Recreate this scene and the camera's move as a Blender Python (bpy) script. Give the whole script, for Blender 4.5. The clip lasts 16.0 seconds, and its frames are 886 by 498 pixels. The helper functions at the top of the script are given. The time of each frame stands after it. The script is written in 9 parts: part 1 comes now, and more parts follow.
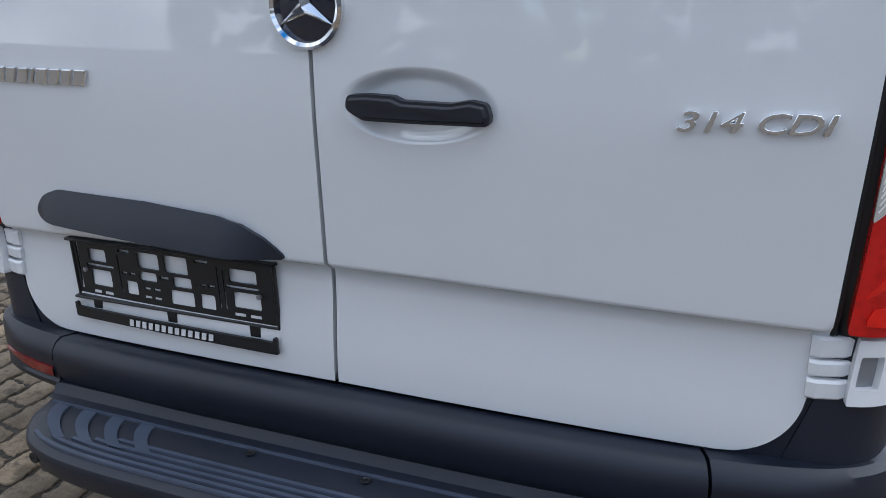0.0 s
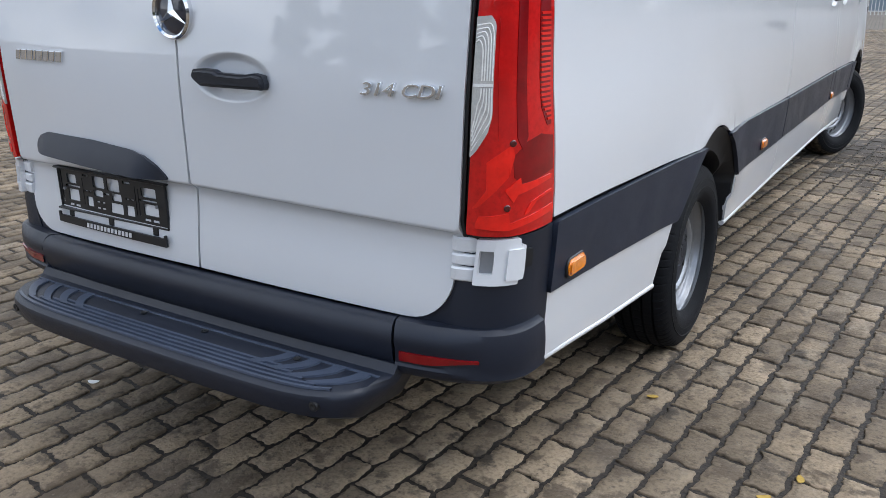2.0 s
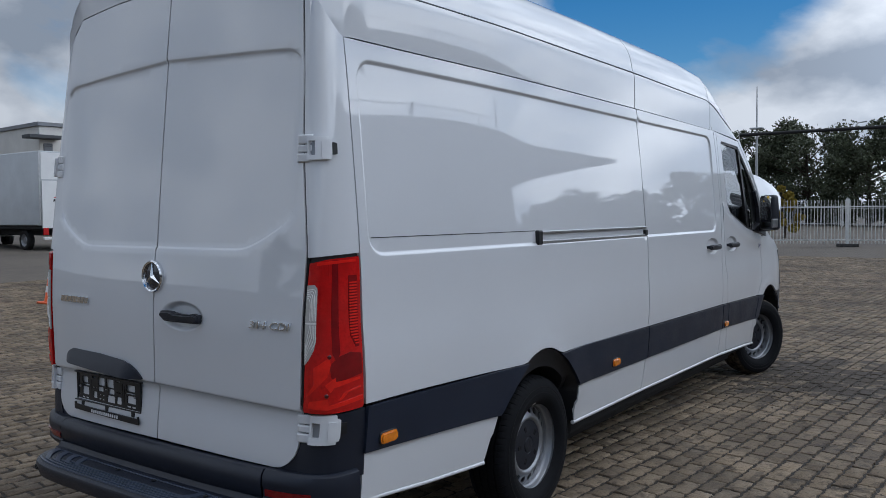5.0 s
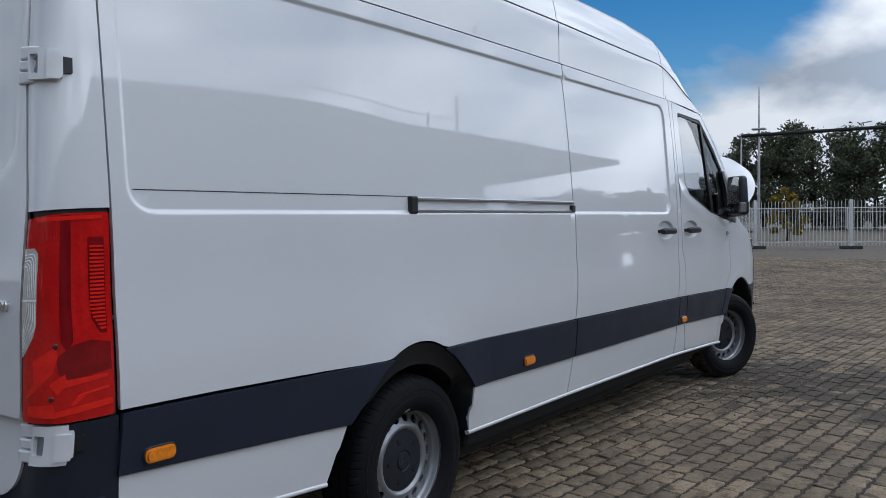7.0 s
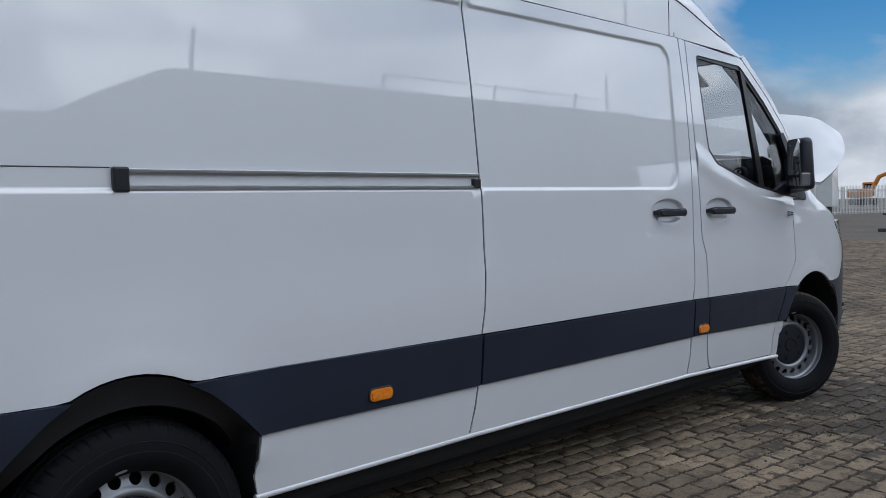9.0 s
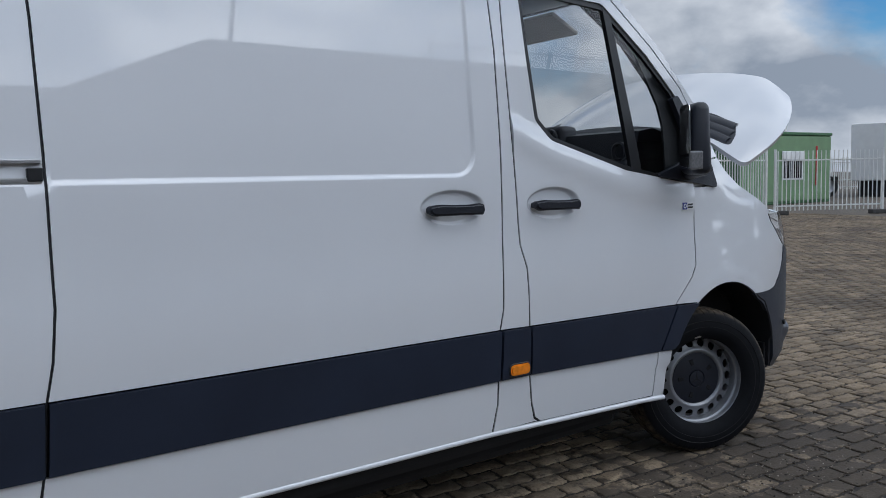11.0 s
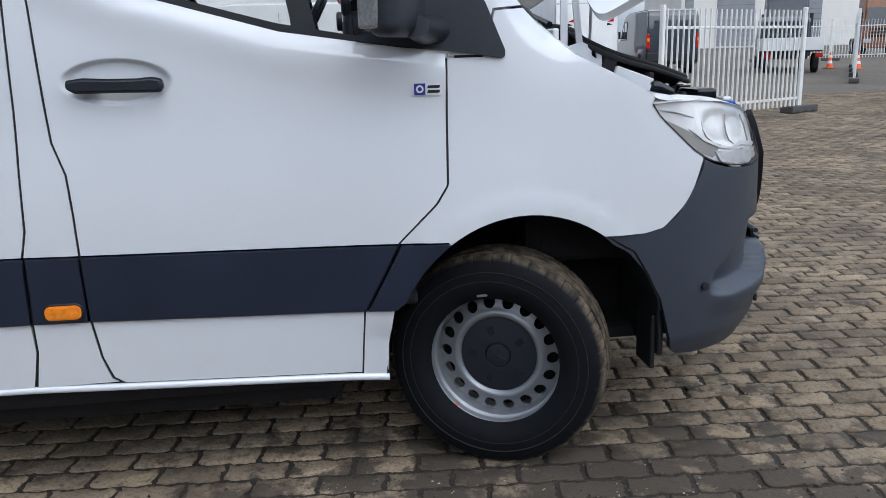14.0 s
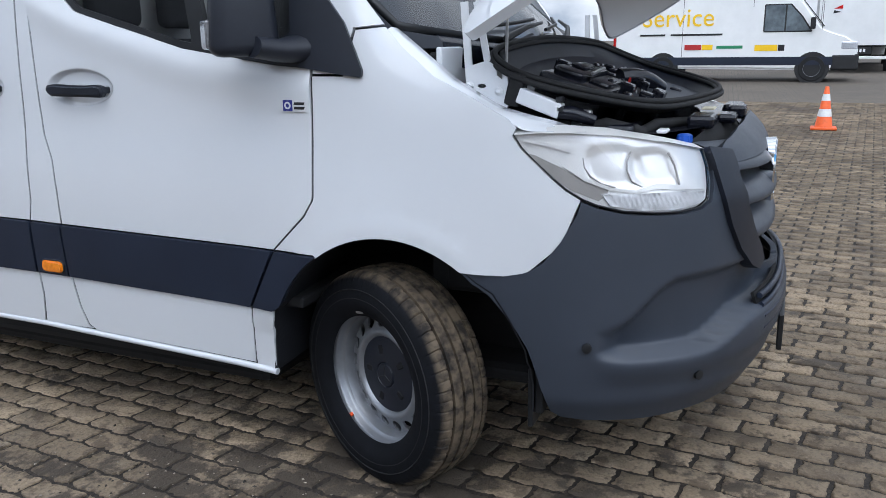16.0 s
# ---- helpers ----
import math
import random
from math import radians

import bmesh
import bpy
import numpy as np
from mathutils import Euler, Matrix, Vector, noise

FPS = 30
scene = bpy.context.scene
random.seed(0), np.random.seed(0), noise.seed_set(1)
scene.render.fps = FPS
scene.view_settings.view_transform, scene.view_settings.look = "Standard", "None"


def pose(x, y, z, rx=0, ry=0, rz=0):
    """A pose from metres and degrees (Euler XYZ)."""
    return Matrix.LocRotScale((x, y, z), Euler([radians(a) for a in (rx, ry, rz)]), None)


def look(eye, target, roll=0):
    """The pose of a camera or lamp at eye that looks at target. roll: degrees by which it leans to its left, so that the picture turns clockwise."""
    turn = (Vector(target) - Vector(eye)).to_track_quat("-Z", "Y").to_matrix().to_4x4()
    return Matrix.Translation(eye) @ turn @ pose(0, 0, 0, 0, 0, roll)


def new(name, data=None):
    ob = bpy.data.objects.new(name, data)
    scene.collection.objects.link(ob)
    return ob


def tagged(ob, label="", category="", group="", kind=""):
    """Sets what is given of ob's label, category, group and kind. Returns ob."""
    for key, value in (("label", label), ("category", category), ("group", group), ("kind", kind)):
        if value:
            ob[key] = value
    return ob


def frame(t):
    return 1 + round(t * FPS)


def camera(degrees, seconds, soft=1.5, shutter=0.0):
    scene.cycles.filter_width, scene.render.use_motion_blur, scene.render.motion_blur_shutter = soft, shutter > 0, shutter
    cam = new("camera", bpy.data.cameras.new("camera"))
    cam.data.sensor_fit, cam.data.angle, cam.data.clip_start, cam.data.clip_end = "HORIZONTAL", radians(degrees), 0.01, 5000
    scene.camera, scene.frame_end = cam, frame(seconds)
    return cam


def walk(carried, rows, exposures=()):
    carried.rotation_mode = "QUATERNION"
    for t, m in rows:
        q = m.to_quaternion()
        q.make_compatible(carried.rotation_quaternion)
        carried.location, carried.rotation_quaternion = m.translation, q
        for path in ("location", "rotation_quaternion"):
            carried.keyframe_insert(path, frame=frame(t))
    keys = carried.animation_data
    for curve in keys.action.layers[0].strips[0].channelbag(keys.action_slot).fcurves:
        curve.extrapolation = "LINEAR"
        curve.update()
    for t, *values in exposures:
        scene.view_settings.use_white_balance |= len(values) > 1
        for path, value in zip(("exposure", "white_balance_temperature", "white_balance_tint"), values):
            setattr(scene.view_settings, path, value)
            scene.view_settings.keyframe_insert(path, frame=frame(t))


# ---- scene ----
cam = camera(57.5, 16.0, soft=0.85)
PATH = [
    (0, (0.704, -1.155, 1.346), (-0.016, 0.582, 0.665), -1.6),
    (0.5, (0.96, -1.195, 1.344), (0.185, 0.516, 0.656), -1.1),
    (1, (1.19, -1.201, 1.315), (0.292, 0.446, 0.622), -1.0),
    (1.5, (1.408, -1.327, 1.304), (0.433, 0.284, 0.63), -0.3),
    (2, (1.686, -1.418, 1.331), (0.673, 0.192, 0.714), -0.5),
    (2.5, (1.931, -1.524, 1.309), (0.873, 0.091, 0.789), -0.4),
    (3, (2.13, -1.655, 1.358), (1.013, -0.036, 0.994), -0.5),
    (3.5, (2.38, -1.846, 1.44), (1.233, -0.227, 1.185), -0.6),
    (4, (2.628, -1.985, 1.507), (1.467, -0.362, 1.375), -0.6),
    (4.2, (2.759, -2.025, 1.528), (1.59, -0.406, 1.413), -0.7),
    (6.3, (2.95, -1.566, 1.436), (1.802, 0.07, 1.37), -0.5),
    (6.5, (2.939, -1.415, 1.387), (1.781, 0.215, 1.32), -0.6),
    (7, (2.978, -1.023, 1.339), (1.799, 0.591, 1.268), -0.6),
    (7.5, (3.037, -0.633, 1.278), (1.794, 0.931, 1.201), -0.8),
    (8, (3.088, -0.202, 1.282), (1.722, 1.256, 1.204), -1.2),
    (8.5, (3.193, 0.232, 1.32), (1.737, 1.6, 1.225), -1.2),
    (9, (3.249, 0.68, 1.295), (1.766, 2.019, 1.197), -1.5),
    (9.2, (3.271, 0.849, 1.279), (1.78, 2.179, 1.191), -1.9),
    (11.3, (3.278, 2.817, 1.358), (1.671, 3.993, 1.174), -1.1),
    (11.5, (3.242, 3.018, 1.333), (1.633, 4.189, 1.141), -1.0),
    (12, (3.189, 3.508, 1.351), (1.571, 4.667, 1.153), -1.2),
    (12.5, (3.208, 3.974, 1.381), (1.456, 4.914, 1.165), -1.5),
    (13, (3.222, 4.482, 1.355), (1.415, 5.224, 0.926), -1.5),
    (13.5, (3.268, 4.946, 1.341), (1.418, 5.529, 0.852), -1.5),
    (14, (3.303, 5.372, 1.313), (1.376, 5.623, 0.84), -1.5),
    (14.5, (3.278, 5.826, 1.358), (1.34, 5.778, 0.864), -1.7),
    (15, (3.251, 6.249, 1.356), (1.335, 5.961, 0.863), -1.4),
    (15.5, (3.177, 6.629, 1.343), (1.335, 6.024, 0.853), -1.1),
    (16, (3.026, 6.994, 1.387), (1.246, 6.229, 0.892), -0.8),
]
walk(cam, [(t, look(eye, target, roll)) for t, eye, target, roll in PATH],
     [(0.0, 0.78, 6420, 10), (0.5, 0.84, 6560, 10), (1.5, 0.91, 6590, 10), (2.0, 0.96, 6530, 10), (2.5, 0.82, 6450, 10), (3.0, 0.52, 6320, 10), (3.5, 0.22, 6190, 10), (4.0, -0.20, 6180, 10), (4.3, -0.25, 6190, 10), (6.5, -0.07, 6350, 10), (9.0, -0.09, 6370, 10), (12.5, -0.01, 6290, 10), (13.3, 0.49, 6410, 10), (14.5, 0.64, 6440, 10), (16.0, 0.68, 6330, 10)])


# ---- world and light ----
def build_world():
    world = bpy.data.worlds.new("sky")
    scene.world = world
    world.use_nodes = True
    nt = world.node_tree
    nt.nodes.clear()
    out = nt.nodes.new("ShaderNodeOutputWorld")
    sky = nt.nodes.new("ShaderNodeTexSky")
    sky.sky_type = "NISHITA"
    sky.sun_disc = False
    sky.sun_elevation = radians(SUN_HEIGHT)
    sky.sun_rotation = radians(SUN_TURN)
    sky.dust_density = 0.25
    sky.ozone_density = 3.0
    blue = nt.nodes.new("ShaderNodeBackground")
    blue.inputs["Strength"].default_value = 0.105
    deep = nt.nodes.new("ShaderNodeHueSaturation")
    deep.inputs["Saturation"].default_value = 1.45
    nt.links.new(sky.outputs[0], deep.inputs["Color"])
    nt.links.new(deep.outputs[0], blue.inputs["Color"])
    co = nt.nodes.new("ShaderNodeTexCoord")
    mp = nt.nodes.new("ShaderNodeMapping")
    mp.inputs["Scale"].default_value = (1.0, 1.0, 1.75)
    mp.inputs["Location"].default_value = CLOUD_SHIFT
    nt.links.new(co.outputs["Generated"], mp.inputs["Vector"])
    puffs = nt.nodes.new("ShaderNodeTexNoise")
    puffs.inputs["Scale"].default_value = 2.5
    puffs.inputs["Detail"].default_value = 9
    puffs.inputs["Roughness"].default_value = 0.55
    puffs.inputs["Distortion"].default_value = 0.35
    nt.links.new(mp.outputs[0], puffs.inputs["Vector"])
    def toward(way, lo, hi):
        """How near the sky lies to a direction, from 0 to 1."""
        d = nt.nodes.new("ShaderNodeVectorMath")
        d.operation = "DOT_PRODUCT"
        d.inputs[1].default_value = way
        nt.links.new(co.outputs["Generated"], d.inputs[0])
        r = nt.nodes.new("ShaderNodeMapRange")
        r.interpolation_type = "SMOOTHSTEP"
        r.inputs["From Min"].default_value, r.inputs["From Max"].default_value = lo, hi
        nt.links.new(d.outputs["Value"], r.inputs["Value"])
        return r.outputs[0]

    def calc(op, a, b):
        n = nt.nodes.new("ShaderNodeMath")
        n.operation = op
        for k, v in enumerate((a, b)):
            if isinstance(v, (int, float)):
                n.inputs[k].default_value = v
            else:
                nt.links.new(v, n.inputs[k])
        return n.outputs[0]
    # a break in the clouds ahead of the van, with ragged edges
    az, el = radians(-20), radians(15)
    gap = toward((math.sin(az) * math.cos(el), math.cos(az) * math.cos(el), math.sin(el)), math.cos(radians(13)), math.cos(radians(3)))
    behind = toward((0.1, -0.82, 0.56), math.cos(radians(58)), math.cos(radians(22)))
    thick = calc("SUBTRACT", puffs.outputs["Fac"], calc("ADD", calc("MULTIPLY", gap, 0.32), calc("MULTIPLY", behind, 0.11)))
    cover = nt.nodes.new("ShaderNodeValToRGB")
    cover.color_ramp.elements[0].position = 0.27
    cover.color_ramp.elements[1].position = 0.42
    nt.links.new(thick, cover.inputs[0])
    tone = nt.nodes.new("ShaderNodeTexNoise")
    tone.inputs["Scale"].default_value = 6.2
    tone.inputs["Detail"].default_value = 8
    nt.links.new(mp.outputs[0], tone.inputs["Vector"])
    shade = nt.nodes.new("ShaderNodeValToRGB")
    shade.color_ramp.elements[0].position = 0.39
    shade.color_ramp.elements[0].color = (0.43, 0.505, 0.62, 1)
    shade.color_ramp.elements[1].position = 0.61
    shade.color_ramp.elements[1].color = (1.0, 1.065, 1.16, 1)
    nt.links.new(tone.outputs["Fac"], shade.inputs[0])
    cloud = nt.nodes.new("ShaderNodeBackground")
    sun_way = (math.sin(radians(SUN_TURN)) * math.cos(radians(SUN_HEIGHT)), math.cos(radians(SUN_TURN)) * math.cos(radians(SUN_HEIGHT)), math.sin(radians(SUN_HEIGHT)))
    dome = toward((0, 0, 1), -0.05, 0.9)
    dull_side = toward((-0.90, 0.42, 0.12), 0.45, 0.95)
    bright_side = toward((0.74, 0.62, 0.26), 0.45, 0.97)
    nt.links.new(calc("ADD", calc("SUBTRACT", calc("ADD", 0.82, calc("MULTIPLY", dome, 0.16)), calc("MULTIPLY", dull_side, 0.20)), calc("ADD", calc("MULTIPLY", toward(sun_way, 0.30, 0.95), 0.38), calc("MULTIPLY", bright_side, 1.45))), cloud.inputs["Strength"])
    nt.links.new(shade.outputs[0], cloud.inputs["Color"])
    mix = nt.nodes.new("ShaderNodeMixShader")
    nt.links.new(cover.outputs[0], mix.inputs[0])
    nt.links.new(blue.outputs[0], mix.inputs[1])
    nt.links.new(cloud.outputs[0], mix.inputs[2])
    nt.links.new(mix.outputs[0], out.inputs["Surface"])
    lamp = bpy.data.lights.new("sun", "SUN")
    lamp.energy = 0.34
    lamp.angle = radians(34)
    lamp.color = (1.0, 0.97, 0.93)
    ob = new("sun", lamp)
    # the sun stands SUN_TURN degrees clockwise from +y, seen from above
    a, e = radians(SUN_TURN), radians(SUN_HEIGHT)
    way = Vector((math.sin(a) * math.cos(e), math.cos(a) * math.cos(e), math.sin(e)))
    ob.matrix_world = look(way * 60, (0, 0, 0))


SUN_HEIGHT, SUN_TURN = 60.0, 78.0
CLOUD_SHIFT = (0.0, 0.0, 0.0)
build_world()


# ---- materials ----
def material(name, color, rough=0.5, metal=0.0, coat=0.0, vary=0.0, scale=8.0, fine=0.0, fine_scale=160.0, bump=0.0, bump_scale=60.0,
             rough_vary=0.0, random_tone=0.0, alpha=1.0, transmission=0.0, ior=1.45, emit=None, emit_strength=0.0, other=None, island=False, coat_rough=0.03, world=False):
    m = bpy.data.materials.new(name)
    m.use_nodes = True
    nt = m.node_tree
    b = nt.nodes["Principled BSDF"]
    rgb = (*color, 1.0)
    b.inputs["Base Color"].default_value = rgb
    b.inputs["Roughness"].default_value = rough
    b.inputs["Metallic"].default_value = metal
    b.inputs["IOR"].default_value = ior
    b.inputs["Coat Weight"].default_value = coat
    b.inputs["Coat Roughness"].default_value = coat_rough
    b.inputs["Transmission Weight"].default_value = transmission
    b.inputs["Alpha"].default_value = alpha
    if emit:
        b.inputs["Emission Color"].default_value = (*emit, 1)
        b.inputs["Emission Strength"].default_value = emit_strength
    place = nt.nodes.new("ShaderNodeNewGeometry").outputs["Position"] if world else nt.nodes.new("ShaderNodeTexCoord").outputs["Object"]

    def noise_of(s, detail=6, rough_=0.6):
        n = nt.nodes.new("ShaderNodeTexNoise")
        n.inputs["Scale"].default_value = s
        n.inputs["Detail"].default_value = detail
        n.inputs["Roughness"].default_value = rough_
        nt.links.new(place, n.inputs["Vector"])
        return n

    def mixed(a, bcol, fac):
        x = nt.nodes.new("ShaderNodeMix")
        x.data_type = "RGBA"
        x.blend_type = "MIX"
        for sock, v in ((x.inputs[6], a), (x.inputs[7], bcol)):
            if isinstance(v, tuple):
                sock.default_value = v
            else:
                nt.links.new(v, sock)
        nt.links.new(fac, x.inputs[0])
        return x.outputs[2]

    def ramp_of(sock, lo, hi):
        r = nt.nodes.new("ShaderNodeMapRange")
        r.inputs["From Min"].default_value = lo
        r.inputs["From Max"].default_value = hi
        nt.links.new(sock, r.inputs["Value"])
        return r.outputs[0]

    col = None
    if vary > 0 or other:
        far = other or tuple(max(0.0, c * (1 - vary)) for c in color)
        col = mixed(rgb, (*far, 1.0), ramp_of(noise_of(scale).outputs["Fac"], 0.38, 0.68))
    if fine > 0:
        d = tuple(max(0.0, c * (1 - fine)) for c in color)
        col = mixed(col or rgb, (*d, 1.0), ramp_of(noise_of(fine_scale, 3).outputs["Fac"], 0.45, 0.75))
    if random_tone > 0:
        rnd = nt.nodes.new("ShaderNodeNewGeometry") if island else nt.nodes.new("ShaderNodeObjectInfo")
        mul = nt.nodes.new("ShaderNodeMapRange")
        mul.inputs["To Min"].default_value = 1 - random_tone
        mul.inputs["To Max"].default_value = 1 + random_tone
        nt.links.new(rnd.outputs["Random Per Island" if island else "Random"], mul.inputs["Value"])
        hsv = nt.nodes.new("ShaderNodeHueSaturation")
        if col:
            nt.links.new(col, hsv.inputs["Color"])
        else:
            hsv.inputs["Color"].default_value = rgb
        nt.links.new(mul.outputs[0], hsv.inputs["Value"])
        col = hsv.outputs[0]
    if col:
        nt.links.new(col, b.inputs["Base Color"])
    if rough_vary > 0:
        r = nt.nodes.new("ShaderNodeMapRange")
        r.inputs["From Min"].default_value, r.inputs["From Max"].default_value = 0.3, 0.7
        r.inputs["To Min"].default_value, r.inputs["To Max"].default_value = max(0.02, rough - rough_vary), min(1, rough + rough_vary)
        nt.links.new(noise_of(scale * 1.7).outputs["Fac"], r.inputs["Value"])
        nt.links.new(r.outputs[0], b.inputs["Roughness"])
    if bump > 0:
        bp = nt.nodes.new("ShaderNodeBump")
        bp.inputs["Strength"].default_value = 1.0
        bp.inputs["Distance"].default_value = bump
        nt.links.new(noise_of(bump_scale, 5).outputs["Fac"], bp.inputs["Height"])
        nt.links.new(bp.outputs[0], b.inputs["Normal"])
    return m


PAINT = material("white_paint", (0.64, 0.655, 0.68), rough=0.38, coat=1.0, vary=0.03, scale=1.3, rough_vary=0.04, coat_rough=0.02)
PAINT.node_tree.nodes["Principled BSDF"].inputs["Coat IOR"].default_value = 1.72
BUMPER_DARK = material("bumper_plastic", (0.0100, 0.0138, 0.0255), rough=0.42, vary=0.25, scale=3.0, fine=0.25, fine_scale=500, bump=0.0004, bump_scale=900, rough_vary=0.06)
PLASTIC = material("dark_plastic", (0.0170, 0.0235, 0.041), rough=0.38, vary=0.25, scale=3.0, fine=0.25, fine_scale=500, bump=0.0004, bump_scale=900, rough_vary=0.06)
FRONT_PLASTIC = material("grey_bumper_plastic", (0.040, 0.048, 0.064), rough=0.42, vary=0.2, scale=3.0, fine=0.2, fine_scale=500, bump=0.0004, bump_scale=900, rough_vary=0.06)
HUB_Z = 0.350
LINER = material("arch_lining", (0.0125, 0.0135, 0.017), rough=0.55, vary=0.3, scale=9, fine=0.3, fine_scale=120, bump=0.001, bump_scale=90)
BLACK = material("black_plastic", (0.012, 0.013, 0.015), rough=0.42, vary=0.3, scale=14)
RUBBER = material("rubber", (0.017, 0.017, 0.018), rough=0.75, vary=0.35, scale=22, bump=0.0006, bump_scale=240)
for m in (PLASTIC, RUBBER):
    m.node_tree.nodes["Principled BSDF"].inputs["IOR"].default_value = 1.36
CAVITY = material("dark_cavity", (0.008, 0.008, 0.009), rough=0.85, vary=0.4, scale=5)
CHROME = material("chrome", (0.82, 0.83, 0.85), rough=0.07, metal=1.0, vary=0.08, scale=20)
STEEL = material("silver_wheel_paint", (0.29, 0.30, 0.32), rough=0.40, metal=0.6, vary=0.12, scale=18, rough_vary=0.08)
ALU = material("brushed_steel", (0.55, 0.55, 0.56), rough=0.28, metal=0.9, vary=0.15, scale=12)
RED_LENS = material("red_lens", (0.56, 0.008, 0.007), rough=0.1, coat=0.35, vary=0.35, scale=9, fine=0.3, fine_scale=90)
DARK_RED = material("dark_red_lens", (0.21, 0.003, 0.005), rough=0.12, coat=0.35, vary=0.3, scale=20)
CLEAR_LENS = material("clear_lens", (0.60, 0.585, 0.56), rough=0.18, coat=1.0, vary=0.2, scale=40, fine=0.2, fine_scale=300, metal=0.2)
AMBER = material("amber_lens", (0.85, 0.24, 0.01), rough=0.16, coat=1.0, vary=0.25, scale=60)
WHITE_PLASTIC = material("white_hinge_paint", (0.68, 0.69, 0.71), rough=0.3, coat=0.7, vary=0.05, scale=20)


def glass_material(name, color=(0.9, 0.93, 0.92), rough=0.0, tint=0.75):
    m = bpy.data.materials.new(name)
    m.use_nodes = True
    nt = m.node_tree
    nt.nodes.clear()
    out = nt.nodes.new("ShaderNodeOutputMaterial")
    clear = nt.nodes.new("ShaderNodeBsdfTransparent")
    clear.inputs[0].default_value = (color[0] * tint, color[1] * tint, color[2] * tint, 1)
    gloss = nt.nodes.new("ShaderNodeBsdfGlossy")
    gloss.inputs["Roughness"].default_value = rough
    face = nt.nodes.new("ShaderNodeLayerWeight")
    face.inputs["Blend"].default_value = 0.5
    steep = nt.nodes.new("ShaderNodeMath")
    steep.operation = "POWER"
    nt.links.new(face.outputs["Facing"], steep.inputs[0])
    steep.inputs[1].default_value = 5.0
    fres = nt.nodes.new("ShaderNodeMapRange")
    fres.inputs["To Min"].default_value, fres.inputs["To Max"].default_value = 0.045, 0.9
    nt.links.new(steep.outputs[0], fres.inputs["Value"])
    mix = nt.nodes.new("ShaderNodeMixShader")
    nt.links.new(fres.outputs[0], mix.inputs[0])
    nt.links.new(clear.outputs[0], mix.inputs[1])
    nt.links.new(gloss.outputs[0], mix.inputs[2])
    nt.links.new(mix.outputs[0], out.inputs[0])
    return m


GLASS = glass_material("tinted_window_glass", color=(0.95, 0.955, 0.95), tint=0.93)
LENS_GLASS = glass_material("lens_glass", color=(0.96, 0.96, 0.965), tint=0.96)


# ---- building helpers ----
def ground_z(x):
    """The yard rises very gently away from the van on its far side."""
    return 0.014 * min(74.0, max(0.0, -x - 6.0))


def thing(name, label, category, at=(0, 0, 0), group="", turn=0.0):
    ob = new(name)
    ob.empty_display_size = 0.1
    ob.matrix_world = pose(at[0], at[1], at[2] + ground_z(at[0]), 0, 0, turn)
    return tagged(ob, label, category, group)


def part(name, bm, mat, parent, label="", smooth=None, at=None):
    """Links a bmesh as one mesh object under a thing or a part."""
    me = bpy.data.meshes.new(name)
    bm.normal_update()
    if smooth is not None:
        for f in bm.faces:
            f.smooth = True
        for e in bm.edges:
            if len(e.link_faces) == 2 and e.calc_face_angle(0) > radians(smooth):
                e.smooth = False
    bm.to_mesh(me)
    bm.free()
    me.materials.append(mat)
    ob = new(name, me)
    if parent is not None:
        ob.parent = parent
    if at is not None:
        ob.matrix_basis = at
    if label:
        ob["label"] = label
    return ob


def solid(name, bm, mat, label, category, kind="", group="", smooth=None):
    ob = part(name, bm, mat, None, "", smooth)
    return tagged(ob, label, category, group, kind)


def share(name, mesh, parent, m):
    """One more object on a mesh that exists."""
    ob = new(name, mesh)
    ob.parent = parent
    ob.matrix_basis = m
    return ob


def box(bm, lo, hi, bevel=0.0, seg=2, m=None):
    """An axis-aligned box with rounded edges."""
    r = bmesh.ops.create_cube(bm, size=1)
    vs = r["verts"]
    for v in vs:
        v.co = Vector([(a + b) / 2 + c * (b - a) for a, b, c in zip(lo, hi, v.co)])
    if bevel > 0:
        es = list({e for v in vs for e in v.link_edges})
        g = bmesh.ops.bevel(bm, geom=es, offset=bevel, segments=seg, affect="EDGES", profile=0.5)
        vs = list({v for f in g["faces"] for v in f.verts} | {v for v in vs if v.is_valid})
    if m is not None:
        bmesh.ops.transform(bm, matrix=m, verts=vs)
    return vs


def tube(bm, pts, radius, seg=8, caps=True):
    """A round bar along points; radius is one number or one for each point."""
    pts = [Vector(p) for p in pts]
    rings = []
    side = None
    for i, p in enumerate(pts):
        d = (pts[min(i + 1, len(pts) - 1)] - pts[max(i - 1, 0)]).normalized()
        if side is None:
            side = d.orthogonal().normalized()
        else:
            side = (side - d * side.dot(d)).normalized()
        up = d.cross(side)
        r = radius[i] if isinstance(radius, (list, tuple)) else radius
        rings.append([bm.verts.new(p + r * (math.cos(2 * math.pi * k / seg) * side + math.sin(2 * math.pi * k / seg) * up)) for k in range(seg)])
    for a, b in zip(rings, rings[1:]):
        for k in range(seg):
            bm.faces.new((a[k], a[(k + 1) % seg], b[(k + 1) % seg], b[k]))
    if caps:
        bm.faces.new(rings[0][::-1])
        bm.faces.new(rings[-1])
    return rings


